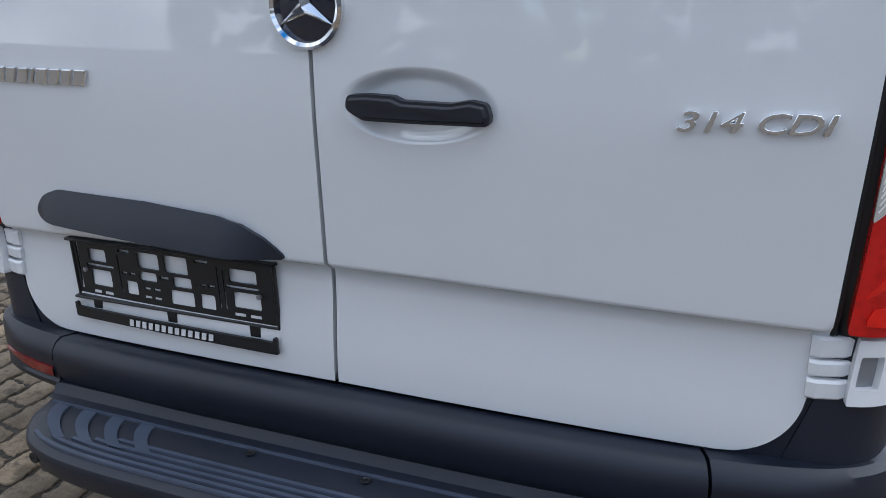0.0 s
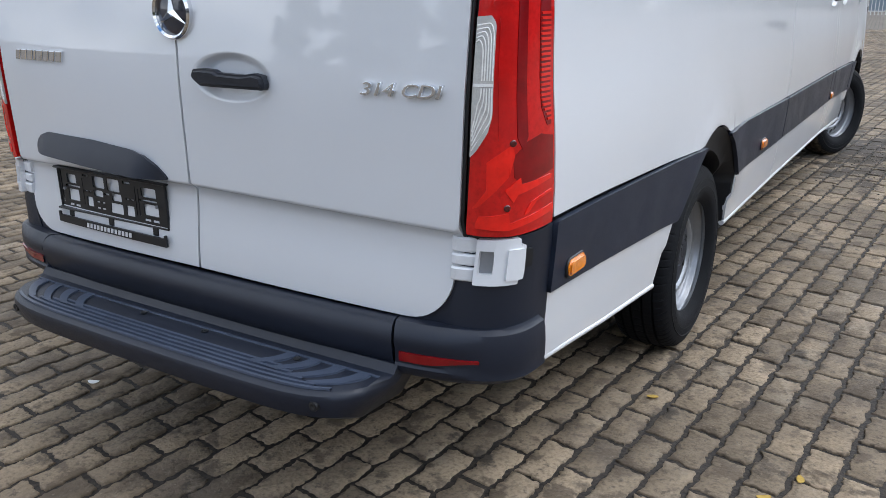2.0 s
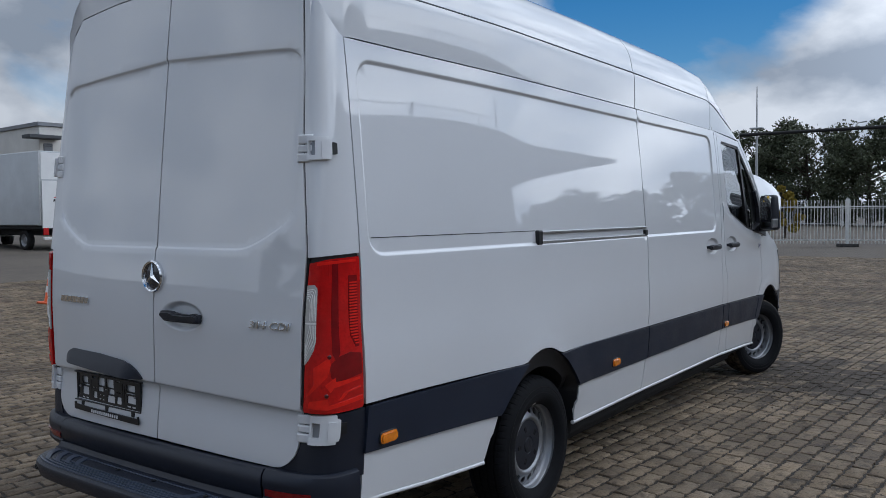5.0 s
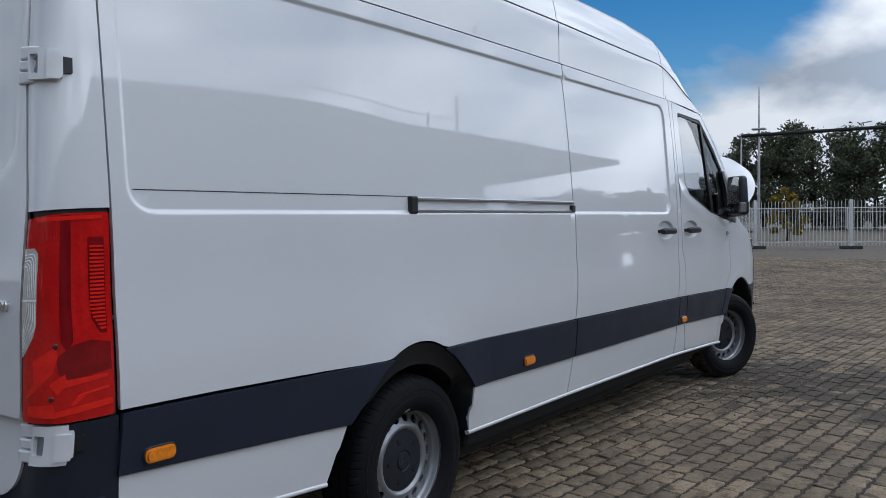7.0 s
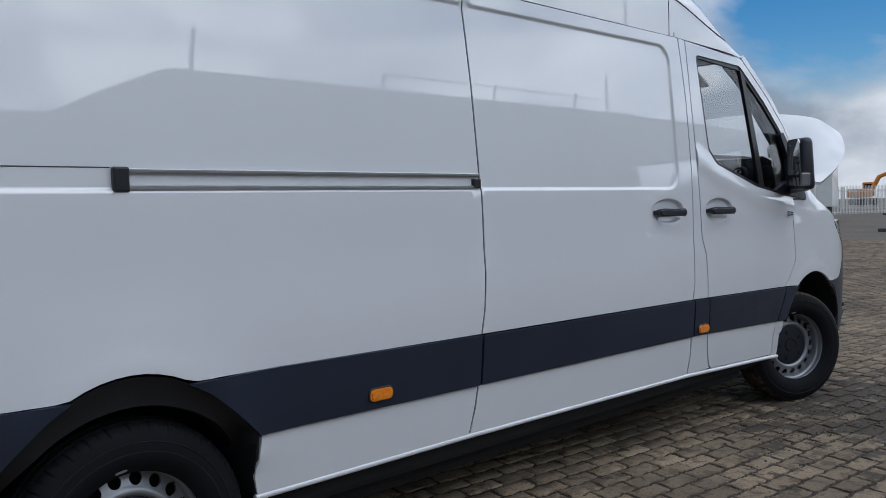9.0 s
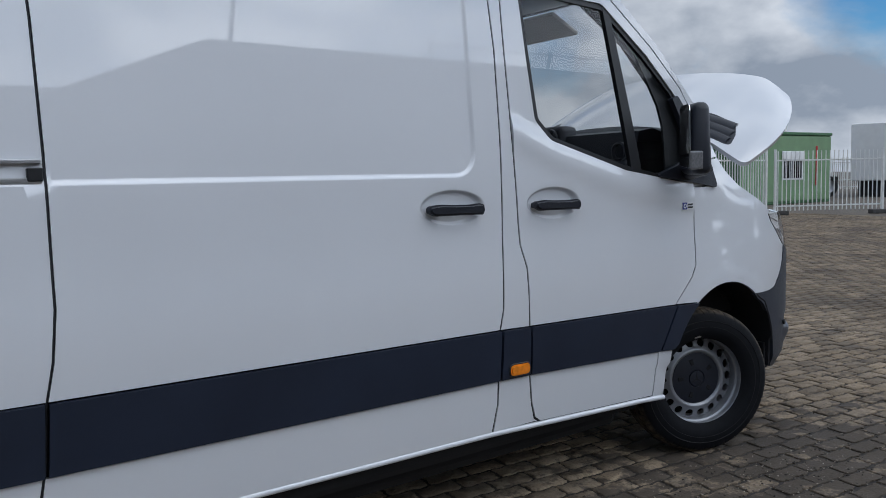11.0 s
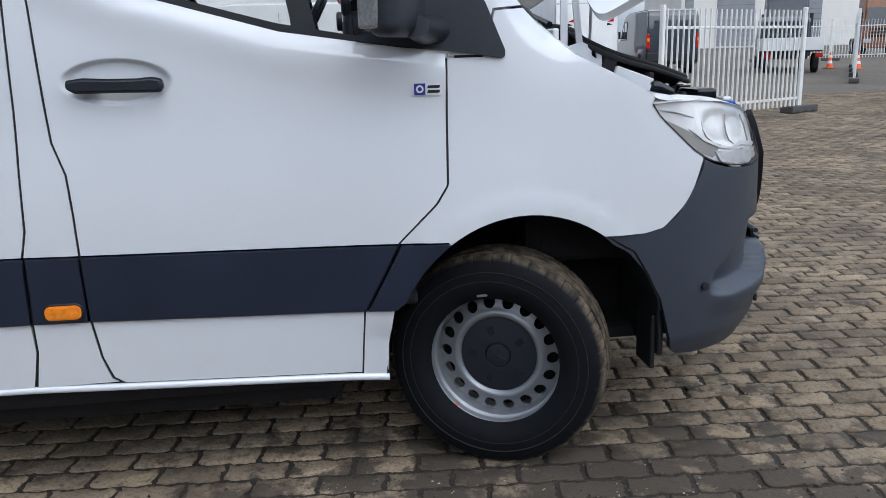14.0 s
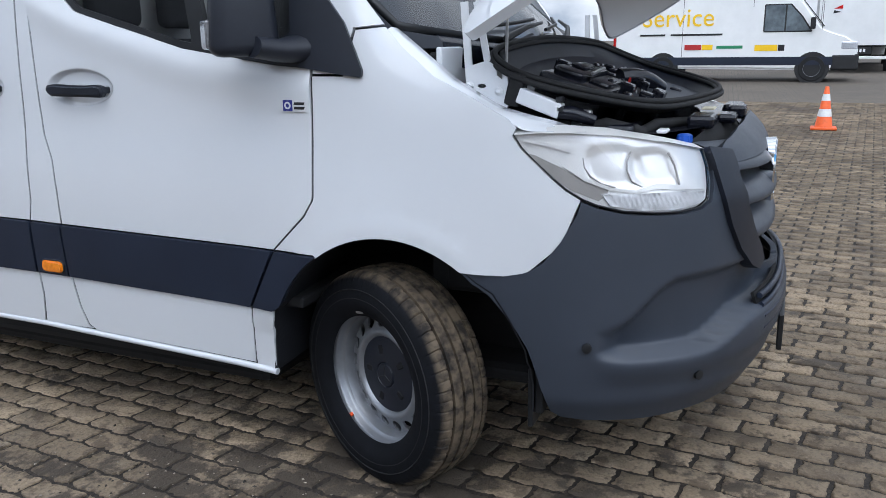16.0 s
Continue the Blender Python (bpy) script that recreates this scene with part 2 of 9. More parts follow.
def spin(bm, profile, seg=48, axis="x", center=(0, 0, 0), a0=0.0, a1=2 * math.pi):
    """Turns a profile of (radius, along) round an axis."""
    full = abs(a1 - a0 - 2 * math.pi) < 1e-6
    n = seg if full else seg + 1
    c = Vector(center)
    rings = []
    for k in range(n):
        a = a0 + (a1 - a0) * k / seg
        ca, sa = math.cos(a), math.sin(a)
        ring = []
        for r, h in profile:
            p = {"x": (h, r * ca, r * sa), "y": (r * ca, h, r * sa), "z": (r * ca, r * sa, h)}[axis]
            ring.append(bm.verts.new(c + Vector(p)))
        rings.append(ring)
    for k in range(seg):
        a, b = rings[k], rings[(k + 1) % n]
        for i in range(len(profile) - 1):
            if profile[i][0] < 1e-6 and profile[i + 1][0] < 1e-6:
                continue
            bm.faces.new((a[i], b[i], b[i + 1], a[i + 1]))
    bmesh.ops.remove_doubles(bm, verts=[v for r in rings for v in r], dist=1e-6)
    bmesh.ops.recalc_face_normals(bm, faces=bm.faces)


def rounded(pts, radius, n=6):
    """A polygon with its corners rounded; a point may carry a radius of its own."""
    out = []
    m = len(pts)
    for i in range(m):
        p = Vector(pts[i][:2])
        r = pts[i][2] if len(pts[i]) > 2 else radius
        a, b = Vector(pts[i - 1][:2]), Vector(pts[(i + 1) % m][:2])
        u, v = (a - p), (b - p)
        lu, lv = u.length, v.length
        if r <= 0 or lu < 1e-6 or lv < 1e-6:
            out.append((p.x, p.y))
            continue
        u, v = u / lu, v / lv
        half = u.angle(v, math.pi) / 2
        if half > math.pi / 2 - 0.03:
            out.append((p.x, p.y))
            continue
        t = min(r / math.tan(half), 0.48 * lu, 0.48 * lv)
        p0, p1 = p + u * t, p + v * t
        for k in range(n + 1):
            s = k / n
            q = (1 - s) ** 2 * p0 + 2 * s * (1 - s) * p + s * s * p1
            out.append((q.x, q.y))
    return out


def dense(poly, step, closed=True):
    out = []
    n = len(poly)
    for i in range(n if closed else n - 1):
        a, b = Vector(poly[i]), Vector(poly[(i + 1) % n])
        k = max(1, int(math.ceil((b - a).length / step)))
        for j in range(k):
            q = a.lerp(b, j / k)
            out.append((q.x, q.y))
    if not closed:
        out.append(tuple(poly[-1]))
    return out


def inside(px, py, poly):
    res = np.zeros(len(px), bool)
    n = len(poly)
    for i in range(n):
        x0, y0 = poly[i]
        x1, y1 = poly[(i + 1) % n]
        if y0 == y1:
            continue
        cond = (y0 > py) != (y1 > py)
        res ^= cond & (px < (x1 - x0) * (py - y0) / (y1 - y0) + x0)
    return res


def sheet(outline, lift, out_way, step=0.05, holes=(), loops=(), thick=0.015, edge_step=None):
    """A curved panel: a flat outline, filled with small triangles, lifted into space by lift(u, v), with its rim turned inwards."""
    from mathutils import geometry
    es = edge_step or step
    rings = [dense(outline, es)] + [dense(h, es) for h in holes] + [dense(l, es) for l in loops]
    pts, edges = [], []
    for ring in rings:
        s = len(pts)
        pts += ring
        edges += [(s + i, s + (i + 1) % len(ring)) for i in range(len(ring))]
    allp = np.array(pts)
    lo, hi = allp.min(0), allp.max(0)
    gu, gv = np.meshgrid(np.arange(lo[0] + step / 2, hi[0], step), np.arange(lo[1] + step / 2, hi[1], step))
    gu, gv = gu.ravel(), gv.ravel()
    keep = inside(gu, gv, rings[0])
    for h in rings[1:1 + len(holes)]:
        keep &= ~inside(gu, gv, h)
    gu, gv = gu[keep], gv[keep]
    if len(gu):
        d = np.full(len(gu), 9.0)
        for p in allp:
            d = np.minimum(d, (gu - p[0]) ** 2 + (gv - p[1]) ** 2)
        ok = d > (0.45 * step) ** 2
        pts += list(zip(gu[ok].tolist(), gv[ok].tolist()))
    vs, _, fs, *_ = geometry.delaunay_2d_cdt([Vector(p) for p in pts], edges, [], 0, 1e-6)
    arr = np.array([(v.x, v.y) for v in vs])
    tri = np.array([f for f in fs if len(f) == 3])
    cen = arr[tri].mean(1)
    good = inside(cen[:, 0], cen[:, 1], rings[0])
    for h in rings[1:1 + len(holes)]:
        good &= ~inside(cen[:, 0], cen[:, 1], h)
    bm = bmesh.new()
    made = [bm.verts.new(lift(v.x, v.y)) for v in vs]
    for f in tri[good]:
        try:
            bm.faces.new([made[i] for i in f])
        except ValueError:
            pass
    loose = [v for v in bm.verts if not v.link_faces]
    for v in loose:
        bm.verts.remove(v)
    bm.normal_update()
    w = Vector(out_way)
    if sum(f.normal.dot(w) * f.calc_area() for f in bm.faces) < 0:
        bmesh.ops.reverse_faces(bm, faces=bm.faces)
        bm.normal_update()
    if thick > 0:
        bound = [e for e in bm.edges if len(e.link_faces) == 1]
        top, low = {}, {}
        for e in bound:
            for v in e.verts:
                if v not in top:
                    top[v] = bm.verts.new(v.co)
                    low[v] = bm.verts.new(v.co - v.normal * thick)
        for e in bound:
            f = e.link_faces[0]
            vl = list(f.verts)
            i = vl.index(e.verts[0])
            a, b = (e.verts[0], e.verts[1]) if vl[(i + 1) % len(vl)] == e.verts[1] else (e.verts[1], e.verts[0])
            bm.faces.new((top[b], top[a], low[a], low[b]))
    for f in bm.faces:
        f.smooth = True
    bm.normal_update()
    return bm


def slab(outline, depth, m, bevel=0.0, seg=1):
    """A flat outline in x, y pushed up by depth along z, its edges rounded, at the pose m."""
    bm = bmesh.new()
    vs = [bm.verts.new((p[0], p[1], 0)) for p in outline]
    f = bm.faces.new(vs)
    if f.normal.z < 0:
        f.normal_flip()
    r = bmesh.ops.extrude_face_region(bm, geom=[f])
    up = [v for v in r["geom"] if isinstance(v, bmesh.types.BMVert)]
    bmesh.ops.translate(bm, verts=up, vec=(0, 0, depth))
    bmesh.ops.recalc_face_normals(bm, faces=bm.faces)
    if bevel > 0:
        tops = [e for e in bm.edges if all(v.co.z > depth - 1e-6 for v in e.verts)]
        bmesh.ops.bevel(bm, geom=tops, offset=bevel, segments=seg, affect="EDGES")
    bmesh.ops.transform(bm, matrix=m, verts=bm.verts)
    return bm


def smoothstep(a, b, x):
    t = min(1.0, max(0.0, (x - a) / (b - a)))
    return t * t * (3 - 2 * t)


def letters(text, size, depth, m, mat, parent, name="lettering", spacing=1.0, shear=0.0, label="", heavy=0.0, bevel=0.0):
    """Raised letters in the built-in font, lying in x, y of the pose m and centred there."""
    cu = bpy.data.curves.new(name, "FONT")
    cu.body = text
    cu.size = size
    cu.extrude = depth / 2
    cu.space_character = spacing
    cu.shear = shear
    cu.align_x, cu.align_y = "CENTER", "CENTER"
    cu.resolution_u = 3
    cu.offset = heavy
    cu.bevel_depth = bevel
    tmp = bpy.data.objects.new("text_source", cu)
    scene.collection.objects.link(tmp)
    dg = bpy.context.evaluated_depsgraph_get()
    me = bpy.data.meshes.new_from_object(tmp.evaluated_get(dg))
    bpy.data.objects.remove(tmp)
    bpy.data.curves.remove(cu)
    me.materials.clear()
    me.materials.append(mat)
    ob = new(name, me)
    if parent is not None:
        ob.parent = parent
    ob.matrix_basis = m
    if label:
        ob["label"] = label
    return ob


# ---- the van: rear at y = 0, nose at y = 7, middle at x = 0 ----
SIDE_Z = [0.25, 0.33, 0.40, 0.50, 0.60, 0.70, 0.80, 0.90, 1.00, 1.06, 1.12, 1.20, 1.30, 1.45, 1.60, 1.80, 2.00, 2.10, 2.20, 2.30, 2.40]
SIDE_X = [0.930, 0.948, 0.958, 0.967, 0.974, 0.980, 0.984, 0.985, 0.982, 0.978, 0.973, 0.971, 0.969, 0.962, 0.951, 0.935, 0.918, 0.908, 0.897, 0.884, 0.868]


def smooth_table(xs, ys, width=0.05, n=400):
    g = np.linspace(xs[0], xs[-1], n)
    v = np.interp(g, xs, ys)
    k = max(1, int(width / (g[1] - g[0])))
    pad = np.concatenate([np.full(k, v[0]) - np.arange(k, 0, -1) * (v[1] - v[0]), v, np.full(k, v[-1]) + np.arange(1, k + 1) * (v[-1] - v[-2])])
    ker = np.hanning(2 * k + 3)[1:-1]
    return g, np.convolve(pad, ker / ker.sum(), "valid")


TABLE = smooth_table(SIDE_Z, SIDE_X)
ARCHES = ((1.53, 0.35, 0.405, 0.49), (5.935, 0.36, 0.428, 0.475))


def recess(y, z, y0, y1, z0, z1, r, edge):
    """How far a place lies inside a rounded rectangle, from 0 to 1 over the width edge."""
    qx, qz = abs(y - (y0 + y1) / 2) - (y1 - y0) / 2 + r, abs(z - (z0 + z1) / 2) - (z1 - z0) / 2 + r
    d = math.hypot(max(qx, 0), max(qz, 0)) + min(max(qx, qz), 0) - r
    return smoothstep(0, edge, -d)


def side_x(y, z):
    x = float(np.interp(z, *TABLE))
    x -= 0.038 * (1 - smoothstep(0.1, 1.5, y))
    if y > 6.2:
        le = float(np.interp(z, NOSE_Z, NOSE_L))
        x = (x + 0.002) * max(0.0, 1 - min(1.0, (y - 6.2) / le) ** NOSE_N) ** (1 / NOSE_N)
    if y > 5.75 and z > 1.12:
        x -= 0.55 * (z - 1.12) ** 2 * smoothstep(5.75, 6.1, y)
    # flares round the wheel arches
    for cy, cz, ry, rz in ARCHES:
        d = (math.hypot((y - cy) / ry, (z - cz) / rz) - 1) * 0.45
        if z > 0.5 and d < 0.25:
            x += 0.008 * (1 - smoothstep(0.0, 0.22, abs(d - 0.02))) + 0.005 * (1 - smoothstep(0.044, 0.066, d))
    return x


def recess_loops(y0, y1, square):
    """Lines along the pressed edge, so that it stays crisp; square is the end that runs on into the next panel."""
    out = []
    for d in (-0.004, 0.0, 0.006, 0.012, 0.016):
        a, b = (y0 - d, y1 - d) if square == 0 else (y0 + d, y1 + d)
        r0, r1 = (0, 0.095 - d) if square == 0 else (0.095 - d, 0)
        out.append(rounded([(a, 1.366 + d, r0), (b, 1.366 + d, r1), (b, 2.112 - d, r1), (a, 2.112 - d, r0)], 0.0))
    return out


def hollow_at(y, z, cy):
    """The dished hollow behind a side door handle."""
    d = math.hypot((y - cy) / 0.150, (z - 1.257) / 0.064)
    return 0.020 * (1 - smoothstep(0.80, 1.0, d))


def arch_loop(k, a0, a1):
    """A narrow crescent along the ridge over a wheel arch."""
    cy, cz, ry, rz = ARCHES[k]
    at = lambda d, a: (cy + ry * (1 + d / 0.45) * math.cos(radians(a)), cz + rz * (1 + d / 0.45) * math.sin(radians(a)))
    return [at(0.044, a) for a in np.linspace(a0, a1, 14)] + [at(0.064, a) for a in np.linspace(a1, a0, 14)]


def hollow_loops(cy):
    return [[(cy + 0.150 * k * math.cos(q), 1.257 + 0.064 * k * math.sin(q)) for q in np.linspace(0, 2 * math.pi, 48, endpoint=False)] for k in (0.77, 0.82, 0.88, 0.94, 0.985, 1.02)]


def panel_x(y, z):
    x = side_x(y, z)
    x -= 0.010 * recess(y, z, 0.285, 4.405, 1.366, 2.112, 0.09, 0.012)
    return x - hollow_at(y, z, 4.29)


def field_low(x):
    """Lower edge of the pressed field in the rear doors, sweeping up towards the hinges."""
    return 1.392 + float(np.interp(x, [0.49, 0.53, 0.57, 0.61, 0.65, 0.69, 0.73, 0.76, 0.78, 0.792], [0, 0.004, 0.015, 0.031, 0.050, 0.071, 0.096, 0.125, 0.158, 0.20]))


def field_top(x):
    """Upper edge of the pressed field, slightly arched, turning down at the hinges."""
    return 2.174 - 0.05 * x - (0.09 - math.sqrt(max(0.0, 0.0081 - max(0.0, x - 0.70) ** 2)))


def crease_z(x):
    """Height of the fold across the rear doors, which falls a little towards the hinges."""
    return 0.834 - 0.016 * min(1.0, abs(x) / 0.82) ** 1.6


def rear_y(x, z):
    y = 0.098 * (max(0.0, z - 1.1) / 1.1) ** 1.25
    zc = crease_z(x)
    y += 0.024 * smoothstep(zc + 0.004, zc - 0.009, z) - 0.018 * smoothstep(zc - 0.013, 0.61, z)
    y += 0.028 * (abs(x) / 0.84) ** 3
    # pressed field in the upper doors, with its slanting lower corners
    low = field_low(abs(x))
    f = smoothstep(0.0, 0.008, z - low) * smoothstep(0.0, 0.014, field_top(abs(x)) - z) * smoothstep(0.0, 0.05, 0.80 - abs(x))
    return y + 0.009 * f


def rear_door_y(x, z):
    y = rear_y(x, z)
    # hollow behind the door handle
    d = math.hypot((x - 0.185) / 0.134, (z - 1.126) / 0.060)
    return y + 0.021 * (1 - smoothstep(0.66, 1.0, d))


EDGE_Z, EDGE_X = [0.55, 0.70, 0.82, 1.38, 1.78, 2.14, 2.32, 2.44], [0.79, 0.808, 0.818, 0.843, 0.802, 0.778, 0.760, 0.748]


def door_edge(z):
    return float(np.interp(z, EDGE_Z, EDGE_X))


def corner(s, z, out=0.0):
    """The rear corner pillar: s = 0 at the rear door, 1 at the side panel."""
    x0, y0 = door_edge(z) + 0.006, rear_y(door_edge(z), z) + 0.004
    x1, y1 = side_x(0.235, z), 0.232
    a = s * math.pi / 2
    ex = 0.75
    x = x0 + (x1 - x0) * math.sin(a) ** ex
    y = y1 - (y1 - y0) * math.cos(a) ** ex
    n = Vector((math.sin(a) + 0.02, -math.cos(a) - 0.02, 0)).normalized()
    return Vector((x, y, z)) + n * out


NOSE_Z, NOSE_L = [0.15, 0.30, 0.45, 0.55, 0.70, 0.80, 0.95, 1.05, 1.12, 1.2], [0.68, 0.76, 0.80, 0.805, 0.770, 0.762, 0.757, 0.72, 0.68, 0.60]
NOSE_N = 2.5


def nose_half(z):
    return float(np.interp(min(z, 1.12), *TABLE)) + 0.002


def nose(a, z, out=0.0):
    """The front end: a = 0 at the side of the wheel arch, 90 in the middle of the nose, on to 180 at the other side."""
    half, le = nose_half(z), float(np.interp(z, NOSE_Z, NOSE_L))
    if a < 0:
        return Vector((half + out, 6.2 + 0.011 * a, z))
    c, s = math.cos(radians(a)), math.sin(radians(a))
    sg = 1 if c >= 0 else -1
    c = abs(c)
    x, y = sg * half * c ** (2 / NOSE_N), 6.2 + le * max(s, 0) ** (2 / NOSE_N)
    w = Vector((sg * max(c, 1e-4) ** (2 - 2 / NOSE_N) / half, max(s, 1e-4) ** (2 - 2 / NOSE_N) / le, 0)).normalized()
    return Vector((x, y, z)) + w * out


van = thing("van", "white long-wheelbase high-roof panel van with open bonnet on block paving", "van")


def on_side(sgn, fn=panel_x, out=0.0):
    return lambda y, z: Vector((sgn * (fn(y, z) + out), y, z))


def arc(cy, cz, r, a0, a1, n=16, sz=1.0):
    return [(cy + r * math.cos(radians(a0 + (a1 - a0) * k / n)), cz + sz * r * math.sin(radians(a0 + (a1 - a0) * k / n))) for k in range(n + 1)]


WINDOW = [(4.665, 2.095, 0.03), (5.145, 2.08, 0.06), (5.41, 1.885, 0), (5.58, 1.73, 0), (5.69, 1.60, 0), (5.66, 1.322, 0.0), (5.58, 1.328, 0),
          (5.235, 1.380, 0), (4.795, 1.503, 0.08), (4.714, 1.580, 0.05), (4.69, 1.80, 0)]


HEADLIGHT = [(6.8, 1.148), (8.0, 1.114), (9.4, 1.092), (11.5, 1.062), (13.7, 1.032), (16.0, 1.004), (18.8, 0.980), (21.7, 0.963), (27.2, 0.945), (34.5, 0.935), (41.0, 0.932), (46.0, 0.938), (48.8, 0.955), (50.2, 0.99), (51.2, 1.04), (51.6, 1.090), (41.7, 1.117), (30.5, 1.142), (19, 1.152), (12, 1.152)]


def van_side(sgn):
    o = (sgn, 0, 0)
    way = on_side(sgn)
    # rear quarter panel, down to the black strip and round the wheel arch
    arch_w = [(y, z + 0.014) for y, z in arc(1.53, 0.35, 0.405, 138, 44, 16, 1.21)]
    arch_w = [(y, max(z, 0.806)) for y, z in arch_w]
    out = [(0.238, 2.178), (0.238, 0.824), (0.56, 0.822), (1.0, 0.813)] + arch_w + [(2.0, 0.806), (2.918, 0.798), (2.938, 0.90), (2.952, 1.04), (2.952, 1.45), (2.945, 1.80), (2.926, 2.178)]
    part("quarter_panel", sheet(out, way, o, 0.05, loops=recess_loops(0.285, 2.905, 1) + [arch_loop(0, 68, 112)], edge_step=0.03), PAINT, van)
    # sliding door (or fixed panel on the far side)
    out = [(2.925, 0.798), (4.488, 0.786), (4.505, 0.86), (4.518, 1.19), (4.524, 1.52), (4.524, 1.84), (4.50, 2.165), (2.934, 2.178), (2.953, 1.80), (2.960, 1.45), (2.960, 1.04), (2.946, 0.90)]
    part("sliding_door", sheet(out, way, o, 0.05, loops=recess_loops(2.985, 4.405, 0) + hollow_loops(4.29), edge_step=0.03), PAINT, van)
    # pillar between the doors
    out = [(4.495, 0.786), (4.640, 0.783), (4.638, 0.90), (4.632, 1.011), (4.604, 1.10), (4.598, 1.186), (4.584, 1.52), (4.573, 1.85), (4.568, 2.160), (4.507, 2.165), (4.531, 1.84), (4.531, 1.52), (4.525, 1.19), (4.512, 0.86)]
    part("door_pillar", sheet(out, way, o, 0.05, edge_step=0.03), PAINT, van)
    # front door with its window opening
    out = [(4.647, 0.783), (5.540, 0.768), (5.656, 0.882, 0.02), (5.690, 0.935, 0.03), (5.696, 1.30), (5.735, 1.60), (5.63, 1.748), (5.45, 1.912), (5.17, 2.122, 0.05), (4.575, 2.160),
           (4.580, 1.85), (4.591, 1.52), (4.605, 1.186), (4.611, 1.10), (4.639, 1.011), (4.645, 0.90)]
    out = rounded([(*p[:2], p[2] if len(p) > 2 else 0) for p in out], 0.0)
    hole = rounded(WINDOW, 0.0)
    part("front_door", sheet(out, on_side(sgn, front_door_x), o, 0.035, holes=[hole], loops=hollow_loops(4.795), edge_step=0.025), PAINT, van)
    # pillar beside the windscreen
    out = [(5.178, 2.126), (5.455, 1.918), (5.637, 1.752), (5.742, 1.60), (5.705, 1.304), (5.80, 1.304), (5.838, 1.432), (5.925, 1.440), (5.715, 1.70), (5.50, 1.925), (5.21, 2.15)]
    part("screen_pillar", sheet(out, on_side(sgn, side_x), o, 0.04), PAINT, van)
    # front wing
    arch_f = [(y, z) for y, z in arc(5.935, 0.36, 0.428, 124, 56.5, 16, 1.11)]
    out = [(5.548, 0.768), (5.69, 0.764)] + arch_f + [(6.235, 0.757), (6.30, 0.758), (6.364, 0.772, 0.05), (6.453, 0.852)] + [(nose(a, z).y - 0.003, z - 0.004) for a, z in HEADLIGHT[6::-1]] + [(6.325, 1.166), (6.30, 1.188), (6.19, 1.246), (6.08, 1.299), (5.98, 1.378),
           (5.93, 1.432), (5.845, 1.425), (5.806, 1.297), (5.703, 1.297), (5.697, 0.935, 0.03), (5.663, 0.880, 0.02)]
    out = rounded([(*p[:2], p[2] if len(p) > 2 else 0) for p in out], 0.0)
    part("front_wing", sheet(out, on_side(sgn, side_x), o, 0.035, loops=[arch_loop(1, 62, 116)], edge_step=0.02), PAINT, van)
    # black protective strips along the side
    strip = on_side(sgn, side_x, 0.012)
    runs = [
        [(0.24, 0.813), (0.56, 0.811), (1.0, 0.806), (1.365, 0.803), (1.30, 0.762), (1.23, 0.700), (1.17, 0.645), (1.125, 0.600), (0.60, 0.625), (0.225, 0.642)],
        [(1.885, 0.645), (1.925, 0.600), (2.905, 0.594), (2.914, 0.793), (2.0, 0.806), (1.69, 0.802), (1.76, 0.762), (1.83, 0.700)],
        [(2.915, 0.596), (4.486, 0.590), (4.491, 0.780), (2.926, 0.792)],
        [(4.498, 0.590), (4.643, 0.588), (4.640, 0.777), (4.503, 0.780)],
        [(4.652, 0.588), (5.434, 0.566), (5.537, 0.762), (4.649, 0.777)],
        [(5.445, 0.566), (5.525, 0.564)] + arc(5.935, 0.36, 0.43, 152, 123.5, 6, 1.11) + [(5.550, 0.762)],
    ]
    for run in runs:
        part("side_strip", sheet(run, strip, o, 0.05, thick=0.016, edge_step=0.03), PLASTIC, van, "dark grey plastic rubbing strip")
    # white sills below the strips
    low = on_side(sgn, side_x, 0.0)
    runs = [
        [(0.225, 0.638), (0.60, 0.620), (1.118, 0.596), (1.035, 0.403), (0.62, 0.427), (0.225, 0.462)],
        [(1.935, 0.597), (2.90, 0.591), (2.885, 0.50), (2.860, 0.402), (1.925, 0.400, 0.03), (1.915, 0.46)],
        [(2.908, 0.591), (4.482, 0.585), (4.484, 0.50), (4.462, 0.388), (2.868, 0.402), (2.893, 0.50)],
        [(4.492, 0.585), (4.645, 0.583), (4.660, 0.47), (4.68, 0.400), (4.70, 0.3885), (4.472, 0.388), (4.492, 0.50)],
        [(4.653, 0.583), (5.431, 0.561), (5.424, 0.46), (5.417, 0.3605), (4.72, 0.3845), (4.69, 0.405), (4.668, 0.47)],
        [(5.437, 0.561), (5.522, 0.559), (5.502, 0.45), (5.497, 0.345), (5.422, 0.350), (5.429, 0.46)],
    ]
    for run in runs:
        part("sill_panel", sheet([p[:2] for p in run], low, o, 0.05, thick=0.014, edge_step=0.03), PAINT, van)
    # the sill's lower edge
    bm = bmesh.new()
    tube(bm, [(sgn * (side_x(y, 0.385) - 0.006), y, z) for y, z in ((1.92, 0.392), (2.86, 0.393), (4.46, 0.379), (5.36, 0.347), (5.50, 0.338))], 0.012, 8)
    part("sill_edge", bm, PAINT, van, smooth=60)
    bm = bmesh.new()
    tube(bm, [(sgn * (side_x(y, 0.45) - 0.008), y, z) for y, z in ((0.23, 0.456), (0.62, 0.421), (1.035, 0.397))], 0.01, 8)
    part("sill_edge", bm, PAINT, van, smooth=60)
